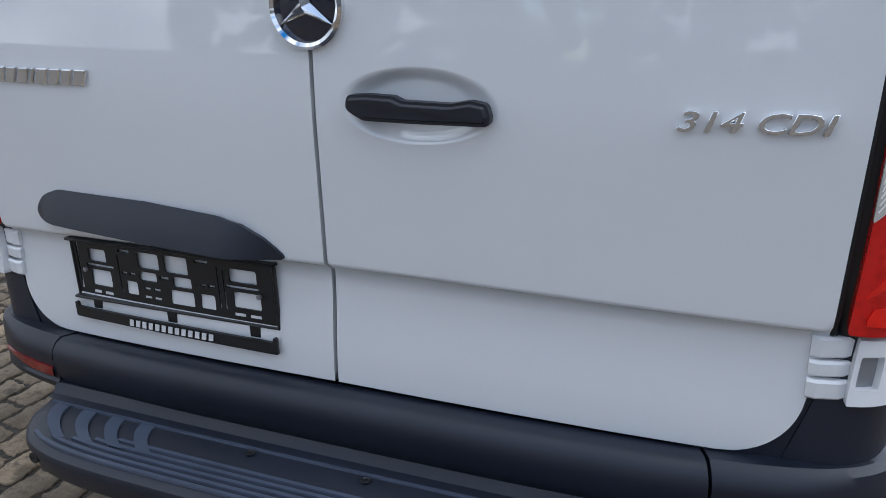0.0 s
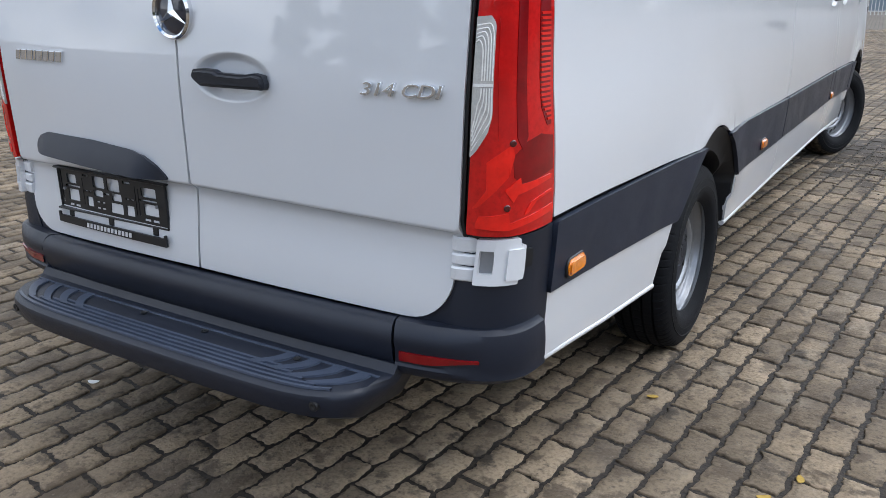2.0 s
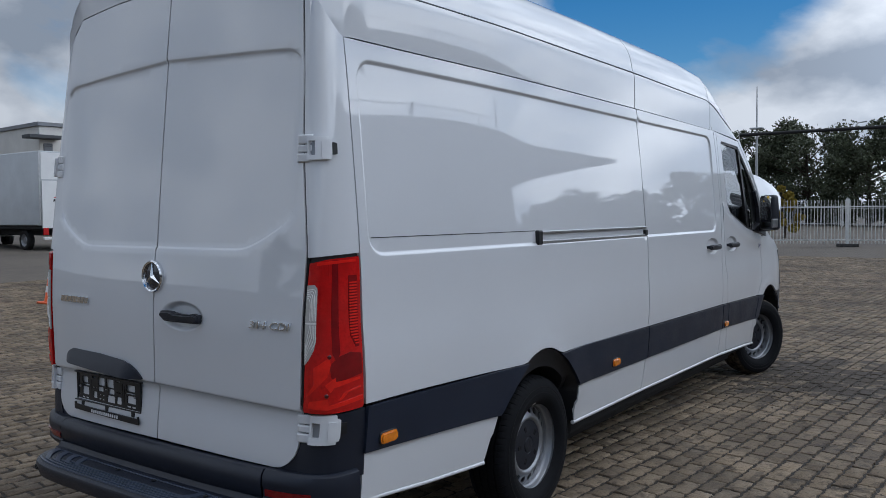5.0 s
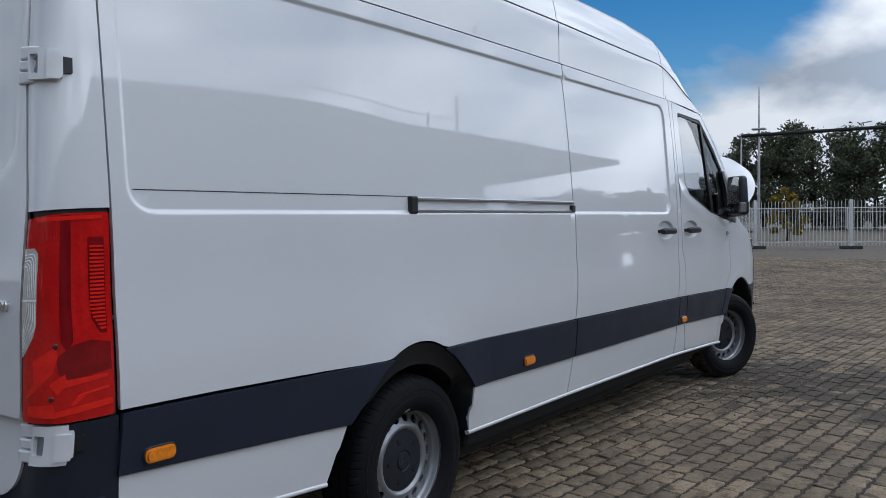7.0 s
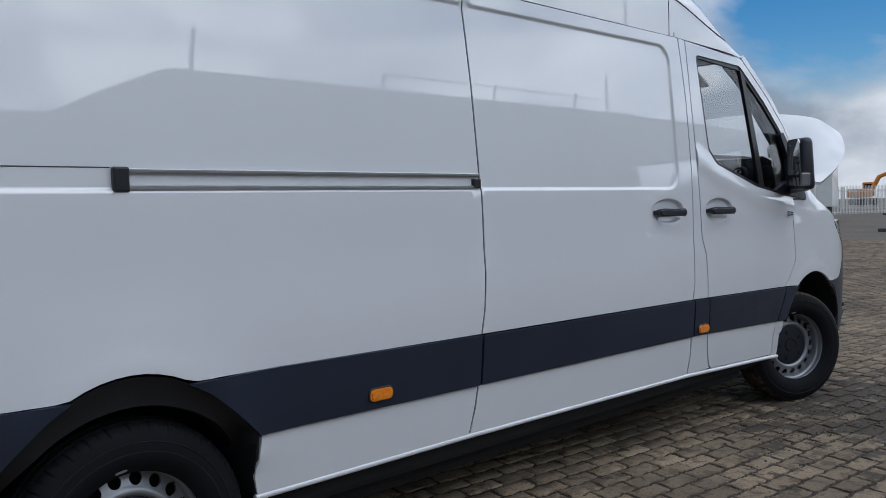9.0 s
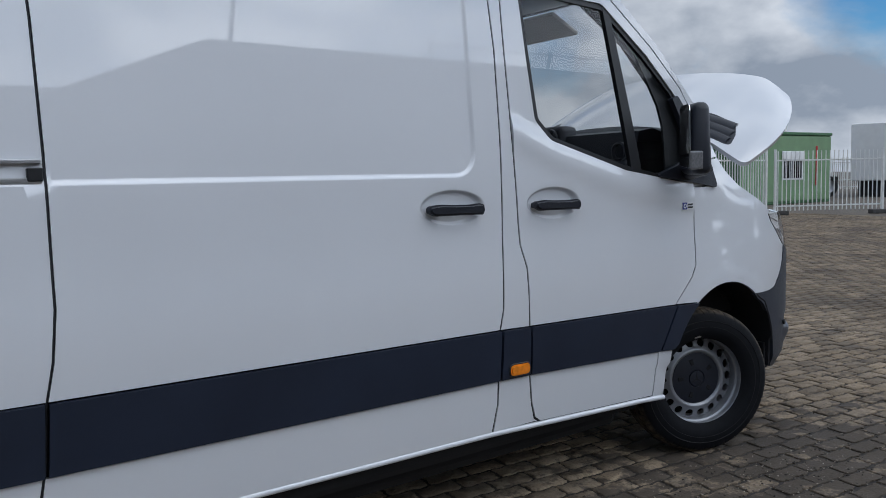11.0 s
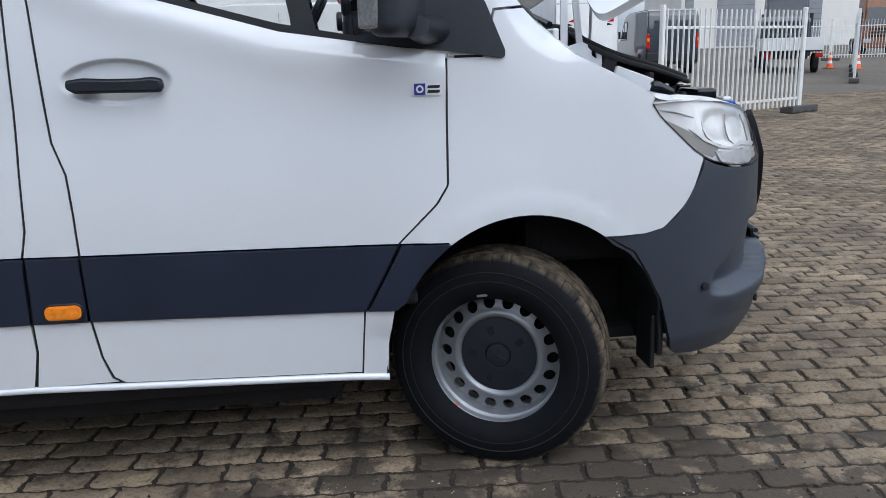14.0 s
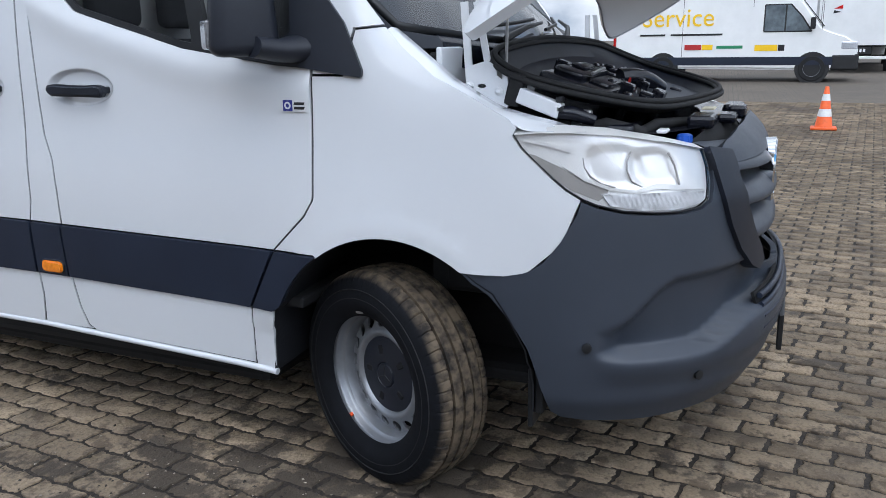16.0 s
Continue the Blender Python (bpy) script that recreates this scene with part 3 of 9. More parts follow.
    # wheel arch liners, from just behind the panel edges inwards
    rear = [(1.035, 0.403), (1.078, 0.50), (1.118, 0.596), (1.17, 0.645), (1.23, 0.70), (1.30, 0.762)] + arc(1.53, 0.35, 0.405, 111, 69, 12, 1.21) + [(1.76, 0.762), (1.83, 0.70), (1.885, 0.645), (1.922, 0.598), (1.916, 0.50), (1.92, 0.40)]
    front = [(5.499, 0.345), (5.504, 0.45), (5.523, 0.56)] + arc(5.935, 0.36, 0.43, 150, 52, 24, 1.11) + [(nose(a, z).y, z) for a, z in ((2.6, 0.70), (5.2, 0.62), (7.4, 0.54), (8.6, 0.43), (9.0, 0.345))]
    for ring, hy, hz, broad in ((rear, 1.54, HUB_Z, True), (front, 5.90, HUB_Z, False)):
        bm = bmesh.new()
        rows = []
        for y, z in dense(ring, 0.02, False):
            x = side_x(y, max(z, 0.42))
            d = Vector((y - hy, z - hz))
            away = d.normalized()
            low = 1 - smoothstep(0.50, 0.72, z)
            pts = [(x - 0.005, d + away * 0.006), (x - 0.010, d - away * 0.001)]
            if broad:
                reach = max(0.0, d.length - 0.395)
                pts += [(x - 0.030 - 0.10 * low, d - away * reach * 0.35), (x - 0.042 - 0.11 * low, d - away * reach * 0.9), (x - 0.075 - 0.11 * low, d - away * reach)]
            else:
                pts += [(x - 0.030, d - away * 0.003)]
            pts.append((0.50, pts[-1][1] + away * 0.03))
            rows.append([bm.verts.new((sgn * px, hy + q.x, hz + q.y)) for px, q in pts])
        for a, b in zip(rows, rows[1:]):
            for i in range(len(a) - 1):
                bm.faces.new((a[i], b[i], b[i + 1], a[i + 1]))
        bmesh.ops.recalc_face_normals(bm, faces=bm.faces)
        part("wheel_arch_liner", bm, LINER, van, "black plastic wheel arch lining", smooth=40)
    # black strips in the gaps between the doors, standing in for the shade there
    for fn, runs in ((panel_x, ([(2.864, 0.402), (2.889, 0.50), (2.904, 0.59), (2.910, 0.60), (2.920, 0.795), (2.942, 0.90), (2.956, 1.04), (2.956, 1.45), (2.949, 1.80), (2.930, 2.178)],)),
                     (side_x, ([(4.467, 0.388), (4.488, 0.50), (4.4895, 0.59), (4.4965, 0.78), (4.5085, 0.86), (4.5215, 1.19), (4.5275, 1.52), (4.5275, 1.84), (4.5035, 2.165)],
                               [(4.71, 0.387), (4.685, 0.4025), (4.664, 0.47), (4.649, 0.585), (4.6445, 0.78), (4.6415, 0.90), (4.6355, 1.011), (4.6075, 1.10), (4.6015, 1.186), (4.5875, 1.52), (4.5765, 1.85), (4.5715, 2.16)],
                               [(5.4195, 0.355), (5.4265, 0.46), (5.434, 0.561), (5.4395, 0.566), (5.5435, 0.765), (5.6595, 0.881), (5.6865, 0.915), (5.6935, 0.94), (5.6995, 1.297)]))):
        for run in runs:
            bm = bmesh.new()
            tube(bm, [(sgn * (fn(y, z) - 0.0062), y, z) for y, z in dense(run, 0.05, False)], 0.0040, 6)
            part("gap_seal", bm, LINER, van, "black strip standing in for shade in the door gap", smooth=60)
    # orange side markers
    for y, z in ((0.352, 0.678), (2.405, 0.648), (4.582, 0.622)):
        bm = slab(rounded([(-0.050, -0.021), (0.050, -0.021), (0.050, 0.021), (-0.050, 0.021)], 0.0205), 0.014, Matrix.Identity(4), 0.006, 2)
        m = Matrix(((0, 0, sgn, sgn * (side_x(y, z) + 0.011)), (1, 0, 0, y), (0, 1, 0, z), (0, 0, 0, 1)))
        bmesh.ops.transform(bm, matrix=m, verts=bm.verts)
        bmesh.ops.recalc_face_normals(bm, faces=bm.faces)
        lamp = part("side_marker_lamp", bm, AMBER, van, "orange side marker lamp")
        bm = slab(rounded([(-0.055, -0.026), (0.055, -0.026), (0.055, 0.026), (-0.055, 0.026)], 0.0255), 0.006, Matrix.Identity(4), 0.002)
        bmesh.ops.transform(bm, matrix=m, verts=bm.verts)
        bmesh.ops.recalc_face_normals(bm, faces=bm.faces)
        part("bezel", bm, BLACK, lamp)
    # roller rail of the sliding door
    y0, y1 = 1.555, 2.948
    rail = None
    for z0, z1, d in ((1.386, 1.421, 0.002), (1.421, 1.434, 0.022), (1.372, 1.386, 0.022)):
        bm = bmesh.new()
        box(bm, (0.935 if sgn > 0 else -0.946 - d, y0, z0), (0.946 + d if sgn > 0 else -0.935, y1, z1), 0.003, 1)
        if rail is None:
            rail = part("door_rail", bm, ALU, van, "brushed metal roller rail")
        else:
            part("rail_edge", bm, ALU, rail)
    bm = bmesh.new()
    box(bm, (0.93 if sgn > 0 else -0.973, 1.512, 1.366), (0.973 if sgn > 0 else -0.93, 1.558, 1.438), 0.006, 2)
    part("end_cap", bm, BLACK, rail, "black plastic end cap")
    bm = bmesh.new()
    tube(bm, [(sgn * (panel_x(y, 1.436) - 0.0005), y, 1.436) for y in np.linspace(0.31, 1.51, 24)], 0.0022, 5)
    part("rail_groove", bm, BLACK, rail)
    bm = bmesh.new()
    box(bm, (0.935 if sgn > 0 else -0.972, 2.912, 1.376), (0.972 if sgn > 0 else -0.935, 2.950, 1.412), 0.003, 1)
    part("rail_stop", bm, BLACK, rail, "black end stop")
    # door handles
    for y in (4.29, 4.795):
        door_handle(Matrix(((0, 0, sgn, sgn * (side_x(y, 1.25) - 0.002)), (1, 0, 0, y), (0, 1, 0, 1.25), (0, 0, 0, 1))), van)


def front_door_x(y, z):
    x = side_x(y, z)
    # rolled shoulder under the window
    belt = float(np.interp(y, [4.6, 4.79, 5.235, 5.7], [1.60, 1.513, 1.380, 1.31]))
    d = belt - z
    if d > -0.02:
        x += 0.010 * smoothstep(0.0, 0.05, d) * (1 - smoothstep(0.06, 0.16, d))
    return x - hollow_at(y, z, 4.795)


def door_handle(m, parent, stepped=False):
    """A black bar handle over a hollow, standing off the door along the pose's z, its bar along x."""
    ring = rounded([(-0.120, -0.006, 0.014), (-0.116, 0.014, 0.010), (-0.075, 0.019, 0.03), (-0.020, 0.016, 0.03), (0.055, 0.015, 0.03), (0.092, 0.018, 0.02), (0.116, 0.013, 0.010), (0.120, -0.006, 0.010), (0.112, -0.021, 0.010), (0.0, -0.019, 0.05), (-0.095, -0.019, 0.02)], 0.0, 4)
    if stepped:
        ring = rounded([(-0.118, -0.004, 0.016), (-0.112, 0.018, 0.012), (-0.075, 0.021, 0.02), (-0.030, 0.020, 0.012), (-0.016, 0.014, 0.012), (0.060, 0.012, 0.02), (0.090, 0.017, 0.014), (0.114, 0.012, 0.010), (0.119, -0.006, 0.006), (0.117, -0.020, 0.008), (0.0, -0.019, 0.05), (-0.085, -0.019, 0.02)], 0.0, 4)
    bm = slab([(x * 1.06, z * 1.08) for x, z in ring], 0.024, m @ Matrix.Translation((0, 0, 0.017)), 0.008, 3)
    vs = [v for v in bm.verts]
    inv = m.inverted()
    for v in vs:
        q = inv @ v.co
        q.z += 0.010 * (1 - (q.x / 0.12) ** 2) - 0.004
        v.co = m @ q
    h = part("door_handle", bm, BLACK_SATIN, parent, "black plastic door handle", smooth=40)
    for x0, x1 in ((-0.106, -0.050), (0.088, 0.112)):
        bm = bmesh.new()
        box(bm, (x0, -0.011, -0.022), (x1, 0.011, 0.022), 0.004, 1)
        bmesh.ops.transform(bm, matrix=m, verts=bm.verts)
        part("handle_foot", bm, BLACK_SATIN, h)
    return h


BLACK_SATIN = material("satin_black_plastic", (0.014, 0.017, 0.026), rough=0.42, vary=0.25, scale=12, fine=0.2, fine_scale=400, bump=0.0003, bump_scale=700)
for side in (1, -1):
    van_side(side)


# ---- roof ----
def roof_height(y):
    return float(np.interp(y, [0.1, 0.2, 0.5, 1.2, 2.5, 4.0, 4.45, 4.7, 4.95, 5.12, 5.2], [2.60, 2.655, 2.70, 2.735, 2.745, 2.74, 2.71, 2.625, 2.46, 2.28, 2.175]))


def roof_base(y):
    return float(np.interp(y, [0.0, 2.9, 4.475, 5.0, 5.21], [2.184, 2.184, 2.168, 2.148, 2.130]))


def roof_section(y, n=44):
    h, zb = roof_height(y), roof_base(y)
    xb = side_x(max(y, 0.2), zb) - 0.002 - 0.10 * (1 - smoothstep(0.08, 0.30, y)) * 0.7
    e = 4.2 - 1.8 * smoothstep(4.4, 5.2, y)
    pts = []
    for k in range(n + 1):
        a = math.pi / 2 * k / n
        x = xb * max(0.0, math.cos(a)) ** (2 / e)
        z = zb + (h - zb) * math.sin(a) ** (2 / e)
        if y < 5.0:
            x += 0.010 * (1 - smoothstep(zb + 0.218, zb + 0.232, z)) - 0.010
        pts.append((x, z))
    return pts


def roof_piece(name, y0, y1, n):
    bm = bmesh.new()
    rows = []
    for i in range(n + 1):
        y = y0 + (y1 - y0) * i / n
        sec = roof_section(y)
        rows.append([bm.verts.new((x, y, z)) for x, z in sec] + [bm.verts.new((-x, y, z)) for x, z in sec[-2::-1]])
    for a, b in zip(rows, rows[1:]):
        for i in range(len(a) - 1):
            bm.faces.new((a[i], a[i + 1], b[i + 1], b[i]))
    bmesh.ops.recalc_face_normals(bm, faces=bm.faces)
    if sum(f.normal.z for f in bm.faces) < 0:
        bmesh.ops.reverse_faces(bm, faces=bm.faces)
    part(name, bm, PAINT, van, smooth=50)


SEAM_GREY = material("seam_sealer", (0.10, 0.105, 0.115), rough=0.6)
roof_piece("roof", 0.13, 2.905, 34)
roof_piece("roof", 2.912, 4.425, 22)
roof_piece("roof", 4.432, 5.205, 22)
# seam along the foot of the roof skin
for sgn in (1, -1):
    run = []
    for y in np.linspace(0.26, 5.02, 50):
        zs = roof_base(float(y)) + 0.222 * (1 - 0.75 * smoothstep(4.3, 5.15, float(y)))
        sec = roof_section(float(y))
        run.append((sgn * float(np.interp(zs, [z for x, z in sec], [x for x, z in sec])), float(y), zs))
    bm = bmesh.new()
    tube(bm, run, 0.0042, 6)
    part("roof_seam", bm, SEAM_GREY, van, "thin grey seam along the roof", smooth=60)
# roof end above the rear doors
bm = bmesh.new()
sec = roof_section(0.132)
front = [bm.verts.new((x, 0.132, z)) for x, z in sec] + [bm.verts.new((-x, 0.132, z)) for x, z in sec[-2::-1]]
def header_foot(x, z):
    """Where the panel above the doors meets their upper edge."""
    zb = min(z - 0.010, float(np.interp(abs(x), [0, 0.40, 0.70, 0.76, 0.80], [2.486, 2.476, 2.452, 2.40, 2.32])))
    return Vector((x * 0.995, rear_y(x, zb) + 0.003, zb))


back = [bm.verts.new(header_foot(v.co.x, v.co.z)) for v in front]
for i in range(len(front) - 1):
    bm.faces.new((front[i], front[i + 1], back[i + 1], back[i]))
bmesh.ops.recalc_face_normals(bm, faces=bm.faces)
part("roof_edge", bm, PAINT, van, smooth=60)

# dark inner shell that shows in the gaps between the panels
for sgn in (1, -1):
    ring = [(0.27, 2.17), (0.27, 0.62), (1.1, 0.60), (1.13, 0.70), (1.25, 0.84), (1.545, 0.87), (1.85, 0.82), (1.94, 0.70), (1.96, 0.42), (5.35, 0.37), (5.48, 0.45), (5.52, 0.70), (5.65, 0.82), (5.72, 1.28), (5.66, 1.28), (5.235, 1.34), (4.79, 1.47), (4.66, 1.58), (4.63, 2.12), (4.56, 2.15)]
    part("inner_shell", sheet(ring, on_side(sgn, side_x, -0.03), (sgn, 0, 0), 0.1, thick=0.0, edge_step=0.06), CAVITY, van, "dark inner panels behind the door gaps")


# ---- rear doors ----
def rear_lift(x, z):
    return Vector((x, rear_door_y(x, z), z))


def rear_edge_points(z0, z1, gap):
    zs = np.linspace(z0, z1, 16)
    return [(door_edge(float(z)) - gap, float(z)) for z in zs]


for sgn in (1, -1):
    outer = [(0.004, 0.602), (0.40, 0.600), (0.68, 0.598)] + [(0.68 + 0.118 * math.sin(q), 0.716 - 0.118 * math.cos(q)) for q in np.linspace(0.2, 1.45, 9)] + rear_edge_points(0.74, 2.38, 0.0) + [(0.70, 2.445), (0.40, 2.47), (0.004, 2.48)]
    outer = [(sgn * x, z) for x, z in outer]
    fn = rear_lift if sgn > 0 else (lambda x, z: Vector((x, rear_y(x, z), z)))
    crease = [[(sgn * x, crease_z(x) + d) for x in np.linspace(0.012, 0.806, 14)] + [(sgn * x, crease_z(x) + d - 0.0065) for x in np.linspace(0.806, 0.012, 14)] for d in (0.0095, -0.0035)]
    field = []
    for d in (-0.0015, 0.0025, 0.0055, 0.0095):
        run = [(sgn * 0.010, 1.392 + d)] + [(sgn * x, field_low(x) + d) for x in np.linspace(0.10, 0.77 - d, 26)]
        field.append(run + [(sgn * (0.789 - d), 1.62), (sgn * (door_edge(2.05) - 0.012 - d), 2.05)] + [(sgn * x, field_top(x) - d * 1.4) for x in np.linspace(0.766 - d, 0.010, 22)])
    cup = [[(0.185 + 0.134 * k * math.cos(q), 1.126 + 0.060 * k * math.sin(q)) for q in np.linspace(0, 2 * math.pi, 48, endpoint=False)] for k in (0.60, 0.68, 0.78, 0.90, 1.0, 1.03)] if sgn > 0 else []
    part("rear_door", sheet(outer, fn, (0, -1, 0), 0.03, loops=crease + field + cup, edge_step=0.02), PAINT, van)
ring = [(-0.83, 0.62), (0.83, 0.62), (0.845, 1.38), (0.745, 2.44), (-0.745, 2.44), (-0.845, 1.38)]
part("inner_shell", sheet(ring, lambda x, z: Vector((x, rear_y(x, z) + 0.03, z)), (0, -1, 0), 0.1, thick=0.0), CAVITY, van)
# black rubber seal round the doors
for sgn in (1, -1):
    bm = bmesh.new()
    tube(bm, [(sgn * (door_edge(z) + 0.003), rear_y(door_edge(z), z) + 0.010, z) for z in np.linspace(0.68, 2.39, 32)], 0.005, 6)
    part("door_seal", bm, BLACK, van, smooth=60)
# corner pillars above the tail lamps
for sgn in (1, -1):
    ring = [(0.0, 1.372), (1.0, 1.384), (1.0, 2.178), (0.0, 2.385)]
    part("corner_pillar", sheet(ring, lambda s, z: Vector((sgn * corner(s, z).x, *corner(s, z).yz)), (sgn, -1, 0), 0.1, thick=0.012, edge_step=0.06), PAINT, van)
    # backing behind the lamp
    ring = [(0.0, 0.60), (1.0, 0.60), (1.0, 1.39), (0.0, 1.39)]
    part("lamp_housing", sheet(ring, lambda s, z: Vector((sgn * corner(s, z, -0.012).x, *corner(s, z, -0.012).yz)), (sgn, -1, 0), 0.1, thick=0.0), BLACK, van)


def tail_lamp(sgn):
    def lift(out):
        return lambda s, z: Vector((sgn * corner(s, z, out).x, *corner(s, z, out).yz))
    way = (sgn, -1, 0)

    def plate(name, ring, out, mat_, parent, label="", thick=0.004, wave_fn=None):
        fn = lift(out) if wave_fn is None else (lambda s, z: lift(out + wave_fn(s, z))(s, z))
        return part(name, sheet(ring, fn, way, 0.02 if wave_fn else 0.045, thick=thick, edge_step=0.02), mat_, parent, label)
    body = rounded([(0.03, 0.822), (0.45, 0.815), (0.98, 0.820), (0.985, 1.05), (0.99, 1.372), (0.5, 1.366), (0.06, 1.352), (0.05, 1.25), (0.045, 1.0)], 0.012)
    lamp = plate("tail_lamp", body, 0.006, RED_LENS, van, "red and clear tail lamp", 0.02)
    # clear reversing light beside the door: two stacked hollows with nested arches
    ring = rounded([(0.05, 1.275), (0.04, 0.990), (0.10, 1.006, 0.0), (0.22, 1.045, 0.03), (0.275, 1.08, 0.03), (0.285, 1.262, 0.02), (0.22, 1.277, 0.03)], 0.006)
    clear = plate("reversing_light", ring, 0.008, CLEAR_LENS, lamp, "clear ribbed lens", 0.006)
    for k in range(5):
        s1, zt = 0.26 - 0.030 * k, 1.262 - 0.008 * k
        pts = [(0.06, zt - 0.004), (s1 - 0.06, zt)] + [(s1 - 0.06 + 0.06 * math.sin(q), zt - 0.030 + 0.030 * math.cos(q)) for q in np.linspace(0.3, math.pi / 2, 5)] + [(s1, 1.150)]
        bm = bmesh.new()
        tube(bm, [lift(0.0085)(s, z) for s, z in pts], 0.0016, 5)
        part("rib", bm, LENS_RIB, clear)
        zb = 1.006 + 0.010 * k
        pts = [(s1, 1.135), (s1, zb + 0.085)] + [(s1 - 0.05 + 0.05 * math.cos(q), zb + 0.085 - 0.030 * math.sin(q)) for q in np.linspace(0.2, 1.1, 4)] + [(0.055, zb)]
        bm = bmesh.new()
        tube(bm, [lift(0.0085)(s, z) for s, z in pts], 0.0016, 5)
        part("rib", bm, LENS_RIB, clear)
    plate("lens_bar", [(0.05, 1.138), (0.275, 1.138), (0.275, 1.144), (0.05, 1.144)], 0.0095, LENS_RIB, clear, "pale bar across the lens", 0.002)
    # stacked red fields beside it, a dark band, and the ribbed side reflector
    plate("top_field", [(0.10, 1.298), (0.50, 1.300), (0.50, 1.352), (0.10, 1.345)], 0.0075, RED_LENS, lamp, "finely ribbed red field", 0.002, lambda s, z: 0.0010 * math.sin(s * 190))
    # highlight along the top edge, painted as a strip of brighter red
    plate("top_edge", [(0.25, 1.344), (0.95, 1.354), (0.95, 1.364), (0.25, 1.356)], 0.0085, RED_BRIGHT, lamp, "bright red strip painted for the highlight at the top", 0.003)
    plate("turn_signal", [(0.33, 1.150), (0.49, 1.150), (0.50, 1.275), (0.33, 1.275)], 0.0080, RED_LENS, lamp, "red field", 0.002)
    plate("light_strip", [(0.34, 1.025), (0.50, 1.025), (0.50, 1.146), (0.34, 1.146)], 0.0075, RED_LENS, lamp, "", 0.002)
    plate("dark_band", [(0.56, 1.362), (0.67, 1.364), (0.68, 1.03), (0.62, 1.00), (0.555, 1.03)], 0.0075, DARK_RED, lamp, "dark red vertical band", 0.002)
    plate("dark_band", [(0.50, 0.99), (0.68, 1.02), (0.84, 1.03), (0.97, 1.02), (0.97, 0.945), (0.64, 0.925), (0.52, 0.945)], 0.0068, DARK_RED, lamp, "dark red lower field", 0.002)
    ring = rounded([(0.83, 1.305), (0.955, 1.305), (0.955, 1.045), (0.91, 1.045), (0.85, 1.085), (0.835, 1.15)], 0.008)
    refl = plate("side_reflector", ring, 0.0072, DARK_RED, lamp, "dark field of the ribbed side reflector", 0.002)
    for k in range(22):
        z = 1.056 + 0.0105 * k
        s0 = 0.91 - 0.06 * smoothstep(1.05, 1.10, z) if z < 1.10 else 0.843
        plate("reflector_rib", [(s0, z), (0.948, z), (0.948, z + 0.0055), (s0, z + 0.0055)], 0.0096, RED_BRIGHT, refl, "", 0.003)
    # brake light, fog light and the folded foot of the lens
    plate("brake_light", rounded([(0.21, 0.983), (0.51, 1.019), (0.52, 0.99), (0.46, 0.95), (0.30, 0.918), (0.13, 0.885), (0.06, 0.878), (0.21, 0.922)], 0.006), 0.0074, RED_BRIGHT, lamp, "bright ribbed red field", 0.002, lambda s, z: 0.0007 * math.sin(z * 900))
    # folds in brighter red; the lowest paints the glow at the lens foot
    for ring in ([(0.41, 0.920), (0.59, 0.945), (0.60, 0.930), (0.95, 0.936), (0.94, 0.926), (0.56, 0.908), (0.51, 0.892)],
                 [(0.63, 0.860), (0.71, 0.886), (0.81, 0.894), (0.95, 0.901), (0.95, 0.896), (0.78, 0.886), (0.68, 0.862)],
                 [(0.11, 0.848), (0.14, 0.864), (0.46, 0.870), (0.48, 0.847), (0.97, 0.867), (0.97, 0.850), (0.46, 0.831), (0.11, 0.838)]):
        plate("lens_fold", rounded(ring, 0.004), 0.008, RED_BRIGHT, lamp, "", 0.003)
    # small round fixings behind the lens
    for s0, z0 in ((0.44, 0.882), (0.50, 1.020)):
        bm = bmesh.new()
        spin(bm, [(0.0075, 0.0), (0.006, 0.0015), (0.003, 0.001), (0.0, 0.002)], 16, "y")
        bmesh.ops.reverse_faces(bm, faces=bm.faces)
        c = lift(0.0095)(s0, z0)
        n = (lift(0.02)(s0, z0) - c).normalized()
        bmesh.ops.transform(bm, matrix=Matrix.Translation(c) @ Vector((0, 1, 0)).rotation_difference(n).to_matrix().to_4x4(), verts=bm.verts)
        bmesh.ops.recalc_face_normals(bm, faces=bm.faces)
        part("bulb_bowl", bm, DEEP_RED, lamp, "dark round fixing behind the red lens", smooth=60)


LENS_RIB = material("lens_rib", (0.80, 0.79, 0.77), rough=0.15, coat=1.0, vary=0.2, scale=40)
DEEP_RED = material("deep_red_bulb", (0.10, 0.004, 0.005), rough=0.2, coat=1.0, vary=0.3, scale=60)
RED_BRIGHT = material("bright_red_lens", (0.76, 0.014, 0.008), rough=0.10, coat=0.35, vary=0.2, scale=30)
tail_lamp(1)
tail_lamp(-1)


